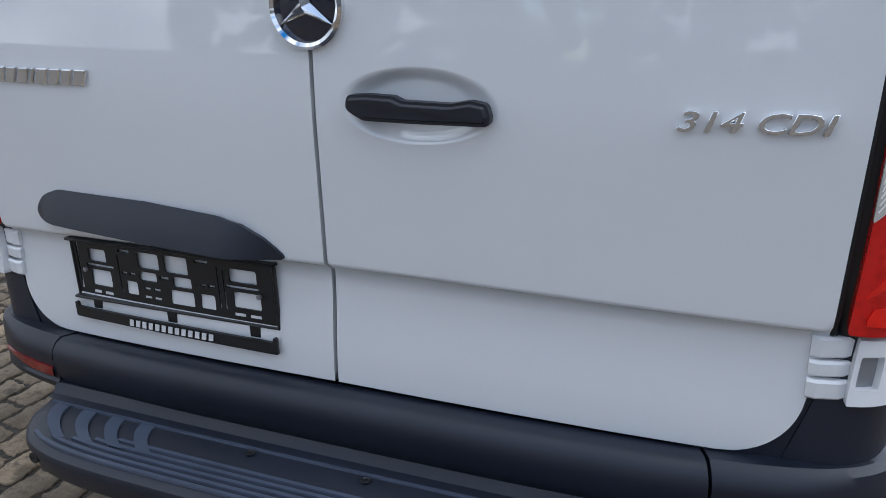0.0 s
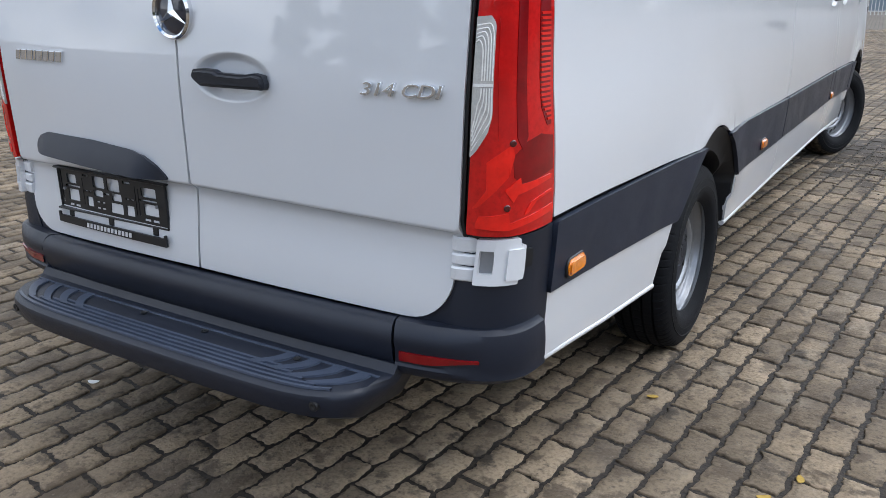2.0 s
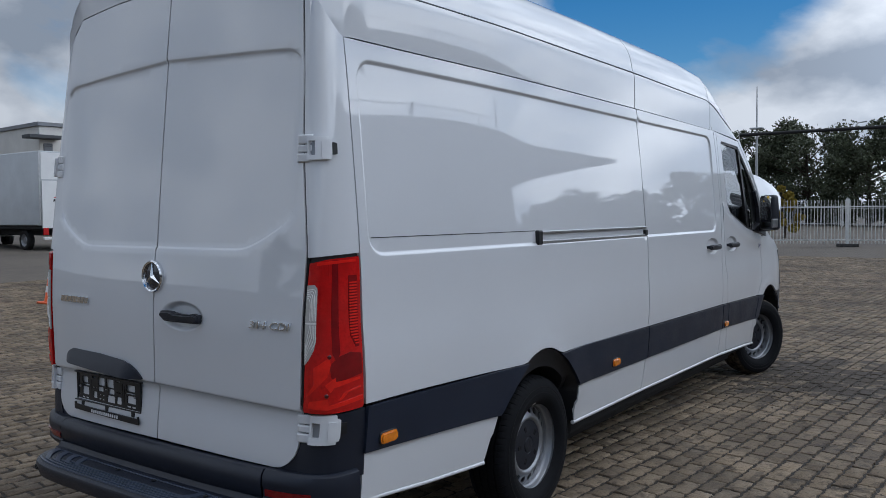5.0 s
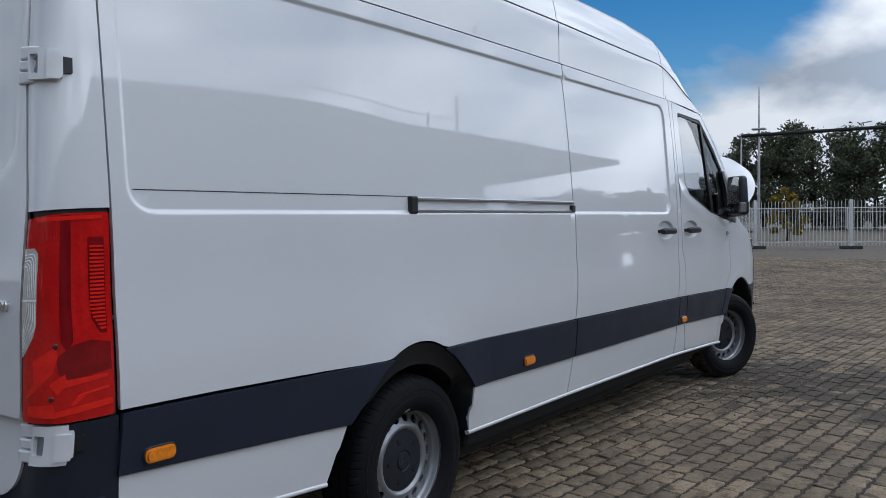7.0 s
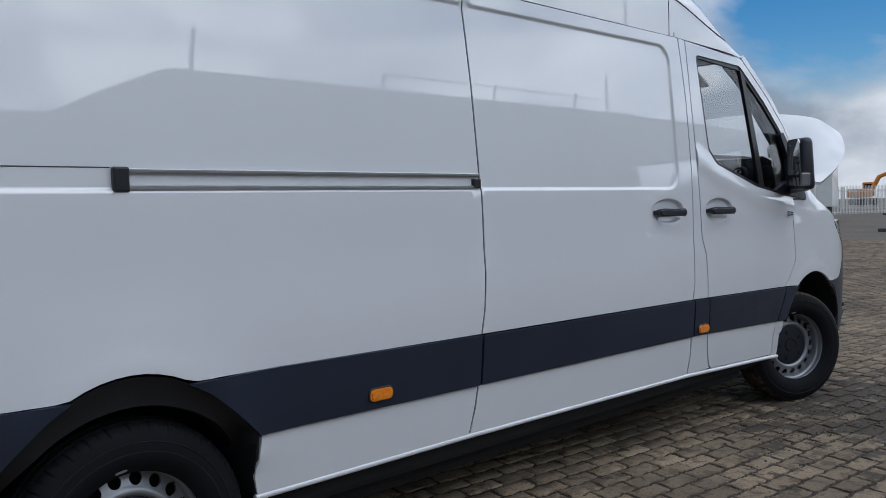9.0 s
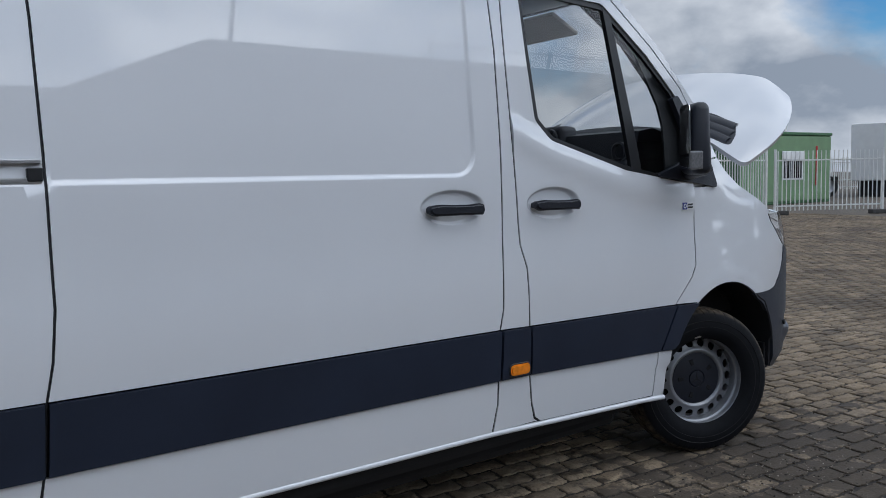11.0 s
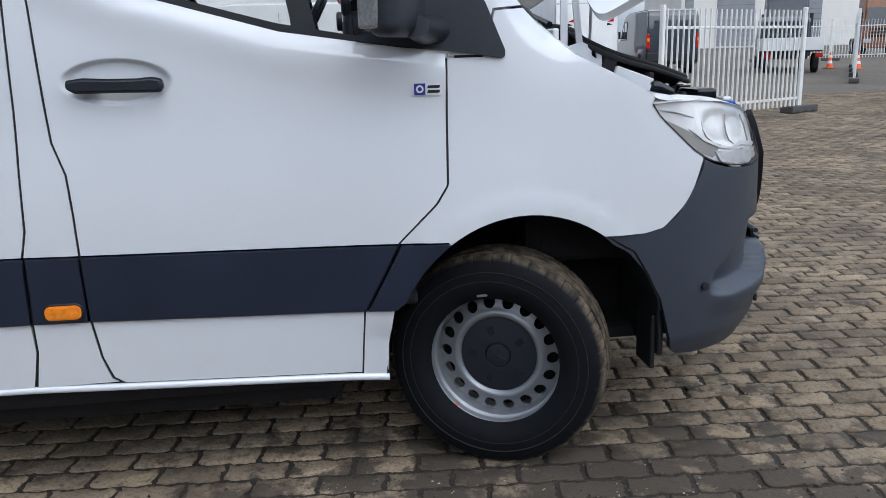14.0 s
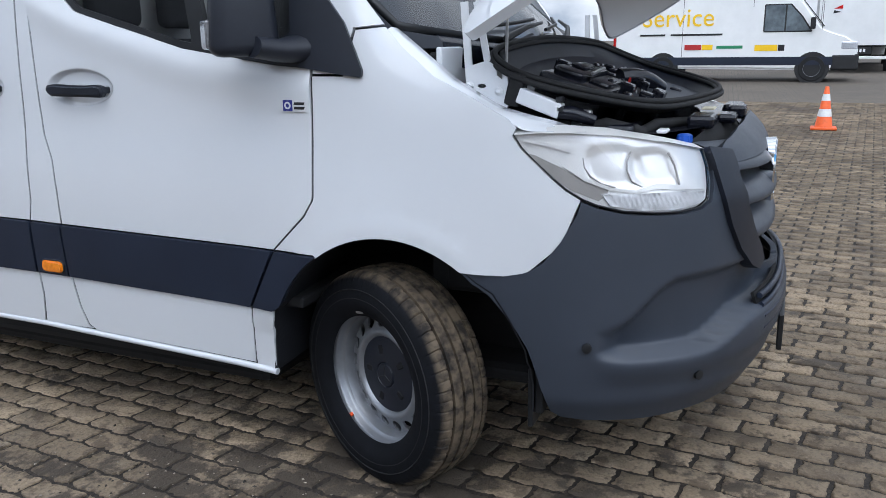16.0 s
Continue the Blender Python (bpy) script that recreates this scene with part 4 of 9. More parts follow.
# ---- door hinges ----
def hinge(sgn, z, h=0.052):
    """A white hinge whose forked plate wraps the corner, with three flat knuckles on the door."""
    def on(s, q, out):
        c = corner(s, q, out)
        return Vector((sgn * c.x, c.y, q))
    ring = rounded([(0.10, z - h), (0.56, z - h), (0.56, z - 0.034), (0.62, z - 0.034), (0.62, z + 0.036), (0.56, z + 0.036), (0.56, z + h), (0.10, z + h)], 0.010)
    hole = rounded([(0.13, z - 0.026), (0.28, z - 0.026), (0.28, z + 0.026), (0.13, z + 0.026)], 0.012)
    plate = sheet(ring, lambda s, q: on(s, q, 0.017), (sgn, -1, 0), 0.05, holes=[hole], thick=0.02, edge_step=0.02)
    hg = part("hinge", plate, WHITE_PLASTIC, van, "white painted door hinge")
    x0 = door_edge(z)
    for z0, z1, inner in ((z + 0.016, z + 0.050, 0.35), (z - 0.014, z + 0.012, 0.30), (z - 0.050, z - 0.018, 0.35)):
        bm = bmesh.new()
        rows = []
        for s, o, k in ((-0.020, 0.001, 0.9), (-0.019, 0.009, 1.0), (-0.006, 0.013, 1.0), (0.012, 0.013, 1.0), (0.026, 0.011, 1.0), (0.040, 0.004, 1.0)):
            zc, hh = (z0 + z1) / 2, (z1 - z0) / 2 * k
            xx = x0 + s
            yy = rear_y(min(xx, x0), zc) if s < 0.01 else corner(min(0.30, (s - 0.01) * 6), zc).y
            rows.append([bm.verts.new((sgn * xx, yy - oo, zz)) for oo, zz in ((-0.004, zc + hh), (o - 0.004, zc + hh), (o, zc + hh - 0.004), (o, zc - hh + 0.004), (o - 0.004, zc - hh), (-0.004, zc - hh))])
        for a, b in zip(rows, rows[1:]):
            for i in range(5):
                bm.faces.new((a[i], b[i], b[i + 1], a[i + 1]))
        bm.faces.new(rows[0])
        bm.faces.new(rows[-1])
        bmesh.ops.recalc_face_normals(bm, faces=bm.faces)
        part("knuckle", bm, WHITE_PLASTIC, hg, smooth=24)
    # raised block with a bright groove, and the black catch beside it
    ring = rounded([(0.42, z - 0.040), (0.60, z - 0.040), (0.60, z + 0.030), (0.42, z + 0.030)], 0.012)
    part("catch_block", sheet(ring, lambda s, q: on(s, q, 0.023), (sgn, -1, 0), 0.05, thick=0.008, edge_step=0.02), WHITE_PLASTIC, hg)
    ring = [(0.61, z - 0.022), (0.73, z - 0.020), (0.73, z + 0.020), (0.61, z + 0.022)]
    part("latch", sheet(ring, lambda s, q: on(s, q, 0.010), (sgn, -1, 0), 0.05, thick=0.012), BLACK, hg, "black latch block")
    ring = [(0.11, z - 0.028), (0.30, z - 0.028), (0.30, z + 0.028), (0.11, z + 0.028)]
    part("recess", sheet(ring, lambda s, q: on(s, q, 0.003), (sgn, -1, 0), 0.05, thick=0.0), STEEL, hg, "grey hollow of the hinge")


for sgn in (1, -1):
    hinge(sgn, 0.757)
    hinge(sgn, 1.762, h=0.042)

# ---- rear handle, badge, lettering, plate holder ----
door_handle(Matrix(((1, 0, 0, 0.19), (0, 0, -1, rear_y(0.19, 1.124) + 0.010), (0, 1, 0, 1.124), (0, 0, 0, 1))) @ Matrix.Scale(0.98, 4), van, True)
em_y = rear_y(0, 1.277)
bm = bmesh.new()
spin(bm, [(0.066, 0.002), (0.067, -0.012), (0.062, -0.018), (0.056, -0.014), (0.054, -0.006)], 48, "y", (0.0, em_y, 1.277))
emblem = part("emblem", bm, CHROME, van, "round chrome badge with a dark field", smooth=40)
bm = bmesh.new()
spin(bm, [(0.055, -0.006), (0.03, -0.009), (0.0, -0.010)], 48, "y", (0.0, em_y, 1.277))
part("badge_field", bm, material("badge_blue", (0.01, 0.013, 0.028), rough=0.18, coat=1.0, vary=0.2, scale=30), emblem, smooth=60)
for k in range(3):
    a = radians(90 + 120 * k)
    bm = bmesh.new()
    t, n = Vector((math.cos(a), 0, math.sin(a))), Vector((-math.sin(a), 0, math.cos(a)))
    c = Vector((0.0, em_y - 0.011, 1.277))
    vs = [bm.verts.new(c + n * 0.011), bm.verts.new(c - n * 0.011), bm.verts.new(c + t * 0.057), bm.verts.new(c + Vector((0, -0.011, 0)))]
    for i, j, l in ((0, 2, 3), (2, 1, 3), (1, 0, 3), (0, 1, 2)):
        bm.faces.new((vs[i], vs[j], vs[l]))
    bmesh.ops.recalc_face_normals(bm, faces=bm.faces)
    part("badge_ray", bm, CHROME, emblem)
REAR = Matrix(((1, 0, 0, 0), (0, 0, -1, 0), (0, 1, 0, 0), (0, 0, 0, 1)))


def at_rear(x, z, out=0.0, turn=0.0):
    slope = (rear_y(x + 0.05, z) - rear_y(x - 0.05, z)) / 0.1
    return Matrix.Translation((x, rear_y(x, z) - out, z)) @ Matrix.Rotation(math.atan(slope), 4, "Z") @ REAR @ Matrix.Rotation(radians(turn), 4, "Z")


letters("314 CDI", 0.050, 0.010, at_rear(0.680, 1.121, 0.004) @ Matrix.Diagonal((1.16, 0.80, 1, 1)), CHROME, van, "model_number", 1.0, 0.25, "raised chrome lettering", 0.0, 0.0010)
# the model name as plain chrome bars
name_bars = None
x = -0.730
for k, w in enumerate((0.024, 0.026, 0.028, 0.010, 0.030, 0.026, 0.026, 0.028)):
    bm = slab([(0, 0), (w, 0), (w + 0.010, 0.030), (0.010, 0.030)], 0.008, at_rear(x, 1.136, 0.0), 0.002)
    bar = part("name_bar", bm, CHROME, van if name_bars is None else name_bars, "raised chrome bars of the model name" if name_bars is None else "")
    x += w + 0.006
# dark grip above the plate
ring = [(-0.685, 0.872), (-0.650, 0.914), (-0.61, 0.927), (-0.38, 0.924), (-0.215, 0.914), (-0.165, 0.903), (-0.12, 0.877), (-0.075, 0.839), (-0.12, 0.838), (-0.38, 0.849), (-0.61, 0.860)]


def grip(x, z):
    t = (z - 0.825) / 0.105
    return Vector((x, rear_y(x, max(z, 0.87)) - 0.006 - 0.036 * math.sin(min(1.0, max(0.0, 1 - t)) * 1.5) * smoothstep(-0.705, -0.62, x) * smoothstep(-0.09, -0.20, x), z))


part("plate_light_bar", sheet(rounded(ring, 0.06, 8), grip, (0, -1, 0), 0.02, thick=0.03), BUMPER_DARK, van, "dark grey plastic grip with plate lights")


# number plate holder: an open black lattice
def plate_holder():
    """A moulded black plate full of cut-outs, with a narrow rail below on three struts."""
    x0, x1, z0, z1 = -0.628, -0.118, 0.686, 0.820
    cz = 0.75
    flat = lambda x, z: Vector((x, rear_y(x, cz) - 0.007, z))
    cells = [(0.09, 0.185, 0.16, 0.37), (0.09, 0.20, 0.50, 0.77), (0.07, 0.22, 0.41, 0.455), (0.35, 0.46, 0.10, 0.36), (0.485, 0.60, 0.09, 0.37), (0.35, 0.44, 0.41, 0.56), (0.52, 0.61, 0.41, 0.58),
             (0.275, 0.335, 0.60, 0.82), (0.50, 0.615, 0.63, 0.86), (0.645, 0.715, 0.62, 0.85), (0.79, 0.915, 0.15, 0.36), (0.80, 0.925, 0.50, 0.75), (0.77, 0.92, 0.41, 0.455)]
    slits = [(0.635, 0.70, 0.09, 0.14), (0.255, 0.315, 0.10, 0.15), (0.455, 0.50, 0.44, 0.49), (0.09, 0.13, 0.85, 0.90), (0.15, 0.195, 0.85, 0.90), (0.80, 0.85, 0.83, 0.88), (0.87, 0.92, 0.83, 0.88), (0.024, 0.036, 0.08, 0.85), (0.245, 0.252, 0.2, 0.8), (0.735, 0.742, 0.15, 0.8), (0.76, 0.768, 0.2, 0.8), (0.365, 0.40, 0.66, 0.70), (0.415, 0.45, 0.66, 0.70), (0.365, 0.40, 0.80, 0.84), (0.415, 0.45, 0.80, 0.84), (0.26, 0.29, 0.46, 0.50), (0.30, 0.33, 0.46, 0.50), (0.65, 0.68, 0.46, 0.50), (0.69, 0.72, 0.46, 0.50)]
    place = lambda u, v: (x0 + (x1 - x0) * u, z1 - (z1 - z0) * v)
    holes = []
    for k, (u0, u1, v0, v1) in enumerate(cells + slits):
        a, b = place(u0, v1), place(u1, v0)
        r = 0.005 if k < len(cells) else 0.001
        holes.append(rounded([(a[0], a[1]), (b[0], a[1]), (b[0], b[1]), (a[0], b[1])], min(r, (b[1] - a[1]) * 0.45, (b[0] - a[0]) * 0.45), 3))
    ring = rounded([(x0, z0), (x1, z0), (x1, z1), (x0, z1)], 0.010)
    holder = part("plate_holder", sheet(ring, flat, (0, -1, 0), 0.04, holes=holes, thick=0.004, edge_step=0.03), BLACK, van, "empty black plastic number plate holder")
    for lo, hi in (((x0, z1 - 0.006), (x1, z1)), ((x0, z0), (x1, z0 + 0.006)), ((x0, z0), (x0 + 0.006, z1)), ((x1 - 0.006, z0), (x1, z1))):
        bm = bmesh.new()
        ya, yb = rear_y(lo[0], cz), rear_y(hi[0], cz)
        box(bm, (lo[0], min(ya, yb) - 0.0105, lo[1]), (hi[0], max(ya, yb) - 0.005, hi[1]), 0.002, 1)
        part("rim", bm, BLACK, holder)
    for xx in (-0.575, -0.375, -0.175):
        bm = bmesh.new()
        box(bm, (xx - 0.012, rear_y(xx, cz) - 0.012, 0.664), (xx + 0.012, rear_y(xx, cz) - 0.004, 0.690), 0.002, 1)
        part("strut", bm, BLACK, holder)
    ring = rounded([(x0, 0.645), (x1, 0.641), (x1, 0.676), (x1 - 0.008, 0.676), (x1 - 0.010, 0.666), (x0 + 0.010, 0.668), (x0 + 0.008, 0.678), (x0, 0.678)], 0.003, 2)
    part("name_rail", sheet(ring, lambda x, z: Vector((x, rear_y(x, 0.67) - 0.014, z)), (0, -1, 0), 0.04, thick=0.006, edge_step=0.03), BLACK, holder)
    for xx in np.linspace(-0.475, -0.275, 13):
        bm = slab([(0, 0), (0.010, 0), (0.0125, 0.014), (0.0025, 0.014)], 0.0015, at_rear(float(xx), 0.649, 0.0152))
        part("name_bar", bm, WHITE_PLASTIC, holder, "white bars of the printed name")
    for xx in (-0.590, -0.155):
        bm = bmesh.new()
        spin(bm, [(0.005, 0), (0.005, -0.005), (0.0, -0.006)], 10, "y", (xx, rear_y(xx, 0.75) - 0.011, 0.752))
        part("screw", bm, STEEL, holder)


plate_holder()


# ---- rear bumper and step ----
def bumper_section(u):
    """Plan of the bumper: u from -1 (left side) over 0 (middle) to 1 (right side); gives x, y and the outward way."""
    s = 1 if u >= 0 else -1
    a = abs(u)
    n = 4.5
    t = a * math.pi / 2
    x = 0.952 * math.sin(t) ** (2 / n) if a > 1e-6 else 0.0
    y = 0.24 - 0.275 * max(0.0, math.cos(t)) ** (2 / n)
    w = Vector((math.sin(t) ** 1.4, -max(0.0, math.cos(t)) ** 0.8 - 0.02, 0)).normalized()
    return s * x, y, Vector((s * w.x, w.y, 0))


def bumper_piece(name, us, profile):
    """profile(x) gives a list of (out, z) for the place x."""
    bm = bmesh.new()
    rows = []
    for u in us:
        x, y, w = bumper_section(u)
        rows.append([bm.verts.new((x + w.x * o, y + w.y * o, z)) for o, z in profile(x)])
    for a, b in zip(rows, rows[1:]):
        for i in range(len(a) - 1):
            bm.faces.new((a[i], b[i], b[i + 1], a[i + 1]))
    for r in (rows[0], rows[-1]):
        bm.faces.new(r)
    bmesh.ops.recalc_face_normals(bm, faces=bm.faces)
    return part(name, bm, BUMPER_DARK, van, "dark grey textured plastic bumper", smooth=38)


def beam(x):
    return [(-0.05, 0.592), (-0.012, 0.596), (0.004, 0.588), (0.015, 0.572), (0.017, 0.548), (0.010, 0.512), (-0.004, 0.486), (-0.03, 0.470), (-0.06, 0.465)]


def corner_piece(x):
    t = smoothstep(0.78, 0.90, abs(x))
    return [(-0.05, 0.594), (-0.012, 0.597), (0.002, 0.588), (0.012 - 0.006 * t, 0.572), (0.016 - 0.009 * t, 0.552), (0.008, 0.534), (0.007, 0.500), (0.012 - 0.006 * t, 0.494), (0.008, 0.480), (-0.006, 0.466), (-0.06, 0.460)]


def u_of(x):
    return math.asin(min(1, (abs(x) / 0.952)) ** (4.5 / 2)) / (math.pi / 2) * (1 if x >= 0 else -1)


for sgn in (1, -1):
    ring = [(sgn * 0.64, 0.588), (sgn * 0.832, 0.588), (sgn * 0.828, 0.815), (sgn * 0.79, 0.80), (sgn * 0.775, 0.68), (sgn * 0.73, 0.635), (sgn * 0.64, 0.62)]
    part("bumper_upper_corner", sheet(ring, lambda x, z: Vector((x, rear_y(x, z) + 0.008, z)), (0, -1, 0), 0.05, thick=0.01), BUMPER_DARK, van, "dark grey plastic behind the door corner")
bumper_piece("rear_bumper", [u_of(x) for x in np.linspace(-0.668, 0.668, 30)], beam)
for sgn in (1, -1):
    ring = [(-0.10, 0.585), (1.0, 0.560), (1.0, 0.812), (0.0, 0.809), (-0.02, 0.70)]
    part("bumper_upper_corner", sheet(ring, lambda s, z: Vector((sgn * corner(max(s, 0), z, 0.001).x + sgn * min(s, 0) * 0.3, *corner(max(s, 0), z, 0.001).yz)), (sgn, -1, 0), 0.08, thick=0.012, edge_step=0.04), BUMPER_DARK, van, "dark grey plastic corner trim")
    corner_ob = bumper_piece("bumper_corner", [sgn * u for u in np.linspace(abs(u_of(0.674)), 0.985, 26)], corner_piece)
    # reflector let into the corner
    bm = bmesh.new()
    rows = []
    for x in np.linspace(0.685, 0.868, 12):
        px, py, w = bumper_section(u_of(x))
        end = 1 if x < 0.85 else 0.5
        rows.append([bm.verts.new((sgn * (px + w.x * o), py + w.y * o, z)) for o, z in ((0.004, 0.531), (0.0125, 0.529), (0.0125, 0.507 + 0.016 * smoothstep(0.74, 0.87, x)), (0.004, 0.505 + 0.016 * smoothstep(0.74, 0.87, x)))])
    for a, b in zip(rows, rows[1:]):
        for i in range(3):
            bm.faces.new((a[i], b[i], b[i + 1], a[i + 1]))
    bmesh.ops.recalc_face_normals(bm, faces=bm.faces)
    part("reflector", bm, DARK_RED, corner_ob, "dark red reflector strip", smooth=40)
    bm = bmesh.new()
    px, py, w = bumper_section(0.80)
    spin(bm, [(0.013, -0.002), (0.013, 0.004), (0.009, 0.005), (0.0, 0.004)], 16, "x", (0, 0, 0))
    bmesh.ops.transform(bm, matrix=Matrix.Translation((0.897 * sgn, 0.095, 0.545)) @ Matrix.Rotation(math.atan2(-0.55, sgn * 0.83), 4, "Z"), verts=bm.verts)
    part("parking_sensor", bm, BLACK, corner_ob, "round black parking sensor", smooth=40)


def step_plate():
    """The moulded step below the rear doors."""
    def front_y(x):
        return -0.03 - 0.200 * (1 - (abs(x) / 0.685) ** 8) ** (1 / 2.2) if abs(x) < 0.685 else -0.03
    bm = bmesh.new()
    rows = []
    for x in np.linspace(-0.685, 0.685, 57):
        x = float(x)
        f = front_y(x)
        k = min(1.0, (0.685 - abs(x)) / 0.05)
        top = 0.466 + 0.006 * (abs(x) / 0.7) ** 2
        rows.append([bm.verts.new((x, y, z)) for y, z in ((0.06, top + 0.03), (-0.03, top + 0.022), (-0.045, top + 0.003), (-0.06, top),
                    (f + 0.018, top - 0.002), (f + 0.004, top - 0.010), (f, top - 0.022), (f + 0.014, top - 0.058 * k - 0.01), (f + 0.06, top - 0.082 * k - 0.01), (0.05, top - 0.09 * k - 0.01))])
    for a, b in zip(rows, rows[1:]):
        for i in range(len(a) - 1):
            bm.faces.new((a[i], b[i], b[i + 1], a[i + 1]))
    for r in (rows[0], rows[-1]):
        bm.faces.new(r)
    bmesh.ops.recalc_face_normals(bm, faces=bm.faces)
    step = part("step", bm, BUMPER_DARK, van, "dark grey plastic rear step with raised treads", smooth=40)
    # raised tread bands, alternating smooth and rough
    def band(pts_low, pts_high, mat_, h=0.004):
        bm = bmesh.new()
        a = [bm.verts.new((p[0], p[1], 0.466 + 0.006 * (p[0] / 0.7) ** 2 + h)) for p in pts_low]
        b = [bm.verts.new((p[0], p[1], 0.466 + 0.006 * (p[0] / 0.7) ** 2 + h)) for p in pts_high]
        a0 = [bm.verts.new((v.co.x, v.co.y - 0.001, v.co.z - h - 0.001)) for v in a]
        b0 = [bm.verts.new((v.co.x, v.co.y + 0.001, v.co.z - h - 0.001)) for v in b]
        for r0, r1 in ((a, b), (a0, a), (b, b0)):
            for i in range(len(r0) - 1):
                bm.faces.new((r0[i], r0[i + 1], r1[i + 1], r1[i]))
        bmesh.ops.recalc_face_normals(bm, faces=bm.faces)
        part("tread_band", bm, mat_, step, "smooth raised tread band")
    for k in range(5):
        off = 0.020 + 0.017 * k
        w = 0.008
        xs = np.linspace(-0.60 + 0.045 * k, 0.60 - 0.045 * k, 40)
        band([(x, front_y(x) + off) for x in xs], [(x, front_y(x) + off + w) for x in xs], TREAD)
    for s in (-1, 1):
        for k in range(4):
            xo = 0.62 - 0.075 * k
            lo = [(s * (xo - 0.10 * q ** 2 + 0.02), -0.075 - 0.105 * q) for q in np.linspace(0, 0.92 - 0.05 * k, 10)]
            hi = [(s * (xo - 0.10 * q ** 2 - 0.014), -0.075 - 0.105 * q) for q in np.linspace(0, 0.92 - 0.05 * k, 10)]
            band(lo, hi, TREAD, 0.0045)
    band([(x, -0.072) for x in np.linspace(-0.66, 0.66, 12)], [(x, -0.066) for x in np.linspace(-0.66, 0.66, 12)], TREAD, 0.003)
    for x, y in ((-0.469, -0.075), (-0.147, -0.085), (0.10, -0.087), (0.425, -0.088)):
        bm = bmesh.new()
        spin(bm, [(0.010, 0.0), (0.010, 0.0022), (0.0075, 0.0028), (0.006, 0.001), (0.0, 0.001)], 14, "z", (x, y, 0.4685))
        part("bolt", bm, BLACK, step, "black bolt")
    for x in (-0.575, 0.575):
        bm = bmesh.new()
        spin(bm, [(0.012, 0.01), (0.012, -0.002), (0.008, -0.003), (0.0, -0.001)], 14, "y", (x, front_y(x), 0.437))
        part("parking_sensor", bm, BLACK, step, "round black parking sensor")


TREAD = material("smooth_tread_plastic", (0.056, 0.071, 0.106), rough=0.32, vary=0.2, scale=16, bump=0.0002, bump_scale=500)
step_plate()


# ---- wheels ----
def wheel(at, turn, dusty, inset):
    """A wheel whose outer face looks along +x of its own pose."""
    w = new("wheel")
    w.parent = van
    w.matrix_basis = pose(*at, 0, 0, turn)
    w["label"] = "silver steel wheel with black hub cap and road tyre"
    bm = bmesh.new()
    half = [(0.360, 0.0), (0.360, 0.0160), (0.341, 0.0172), (0.341, 0.0233), (0.359, 0.0245), (0.357, 0.0540), (0.339, 0.0552), (0.339, 0.0610), (0.355, 0.0622), (0.353, 0.074), (0.347, 0.088), (0.337, 0.098), (0.325, 0.104), (0.305, 0.1095), (0.280, 0.1135), (0.260, 0.1125), (0.236, 0.105), (0.212, 0.085)]
    prof = [(r - 0.003, -h) for r, h in half[:0:-1]] + [(r - 0.003, h) for r, h in half]
    seg = 504
    rings = []
    for k in range(seg):
        ring = []
        for i, (r, h) in enumerate(prof):
            rr = r
            skew = 0.0
            if r > 0.333:
                # fine slanting cuts in the shoulders, shallow ones across the ribs
                skew = 0.020 * math.sin(abs(h) * 28)
                if abs(h) > 0.0615 and k % 7 == 0:
                    rr = r - (0.0050 if k % 14 == 0 else 0.0028)
                elif abs(h) < 0.056 and r > 0.350 and (k + int(abs(h) / 0.02) * 5) % 9 == 0:
                    rr = r - 0.0016
            a = 2 * math.pi * k / seg + skew
            ring.append(bm.verts.new((h, rr * math.cos(a), rr * math.sin(a))))
        rings.append(ring)
    for k in range(seg):
        a, b = rings[k], rings[(k + 1) % seg]
        for i in range(len(prof) - 1):
            bm.faces.new((a[i], b[i], b[i + 1], a[i + 1]))
    bmesh.ops.recalc_face_normals(bm, faces=bm.faces)
    tyre = part("tyre", bm, TYRE_DUSTY if dusty else TYRE, w, "black tyre with brown dust on its tread" if dusty else "black rubber tyre", smooth=35)
    for r, n in ((0.272, 1), (0.300, 1)):
        bm = bmesh.new()
        spin(bm, [(r - 0.002, 0.1110), (r - 0.001, 0.1140 - 4 * max(0, r - 0.28) ** 2), (r + 0.001, 0.1140 - 4 * max(0, r - 0.28) ** 2), (r + 0.002, 0.1080)], 72, "x")
        part("sidewall_ring", bm, RUBBER, tyre, smooth=60)
    # rim barrel and lip
    bm = bmesh.new()
    spin(bm, [(0.196, -0.10), (0.190, -0.03), (0.187, -0.022), (0.187, 0.016), (0.190, 0.032), (0.1935, 0.041), (0.1995, 0.045), (0.2035, 0.051), (0.2045, 0.065), (0.2075, 0.069), (0.2115, 0.072), (0.2125, 0.086), (0.2165, 0.095), (0.2205, 0.0965), (0.2245, 0.092), (0.222, 0.084)], 72, "x")
    rim = part("rim", bm, STEEL, w, "silver painted steel rim", smooth=35)
    rim.matrix_basis = Matrix.Diagonal((1, 1.055, 1.055, 1))

    def disc(u, v):
        r = math.hypot(u, v)
        h = float(np.interp(r, [0.0, 0.113, 0.120, 0.127, 0.135, 0.143, 0.150, 0.168, 0.182, 0.189], [0.012, 0.012, 0.033, 0.043, 0.046, 0.042, 0.034, 0.026, 0.022, 0.020]))
        return Vector((h - inset, u, v))
    circle = lambda r, n, cu=0.0, cv=0.0: [(cu + r * math.cos(2 * math.pi * k / n), cv + r * math.sin(2 * math.pi * k / n)) for k in range(n)]
    holes = [circle(0.0185, 18, 0.1685 * math.cos(2 * math.pi * k / 18), 0.1685 * math.sin(2 * math.pi * k / 18)) for k in range(18)]
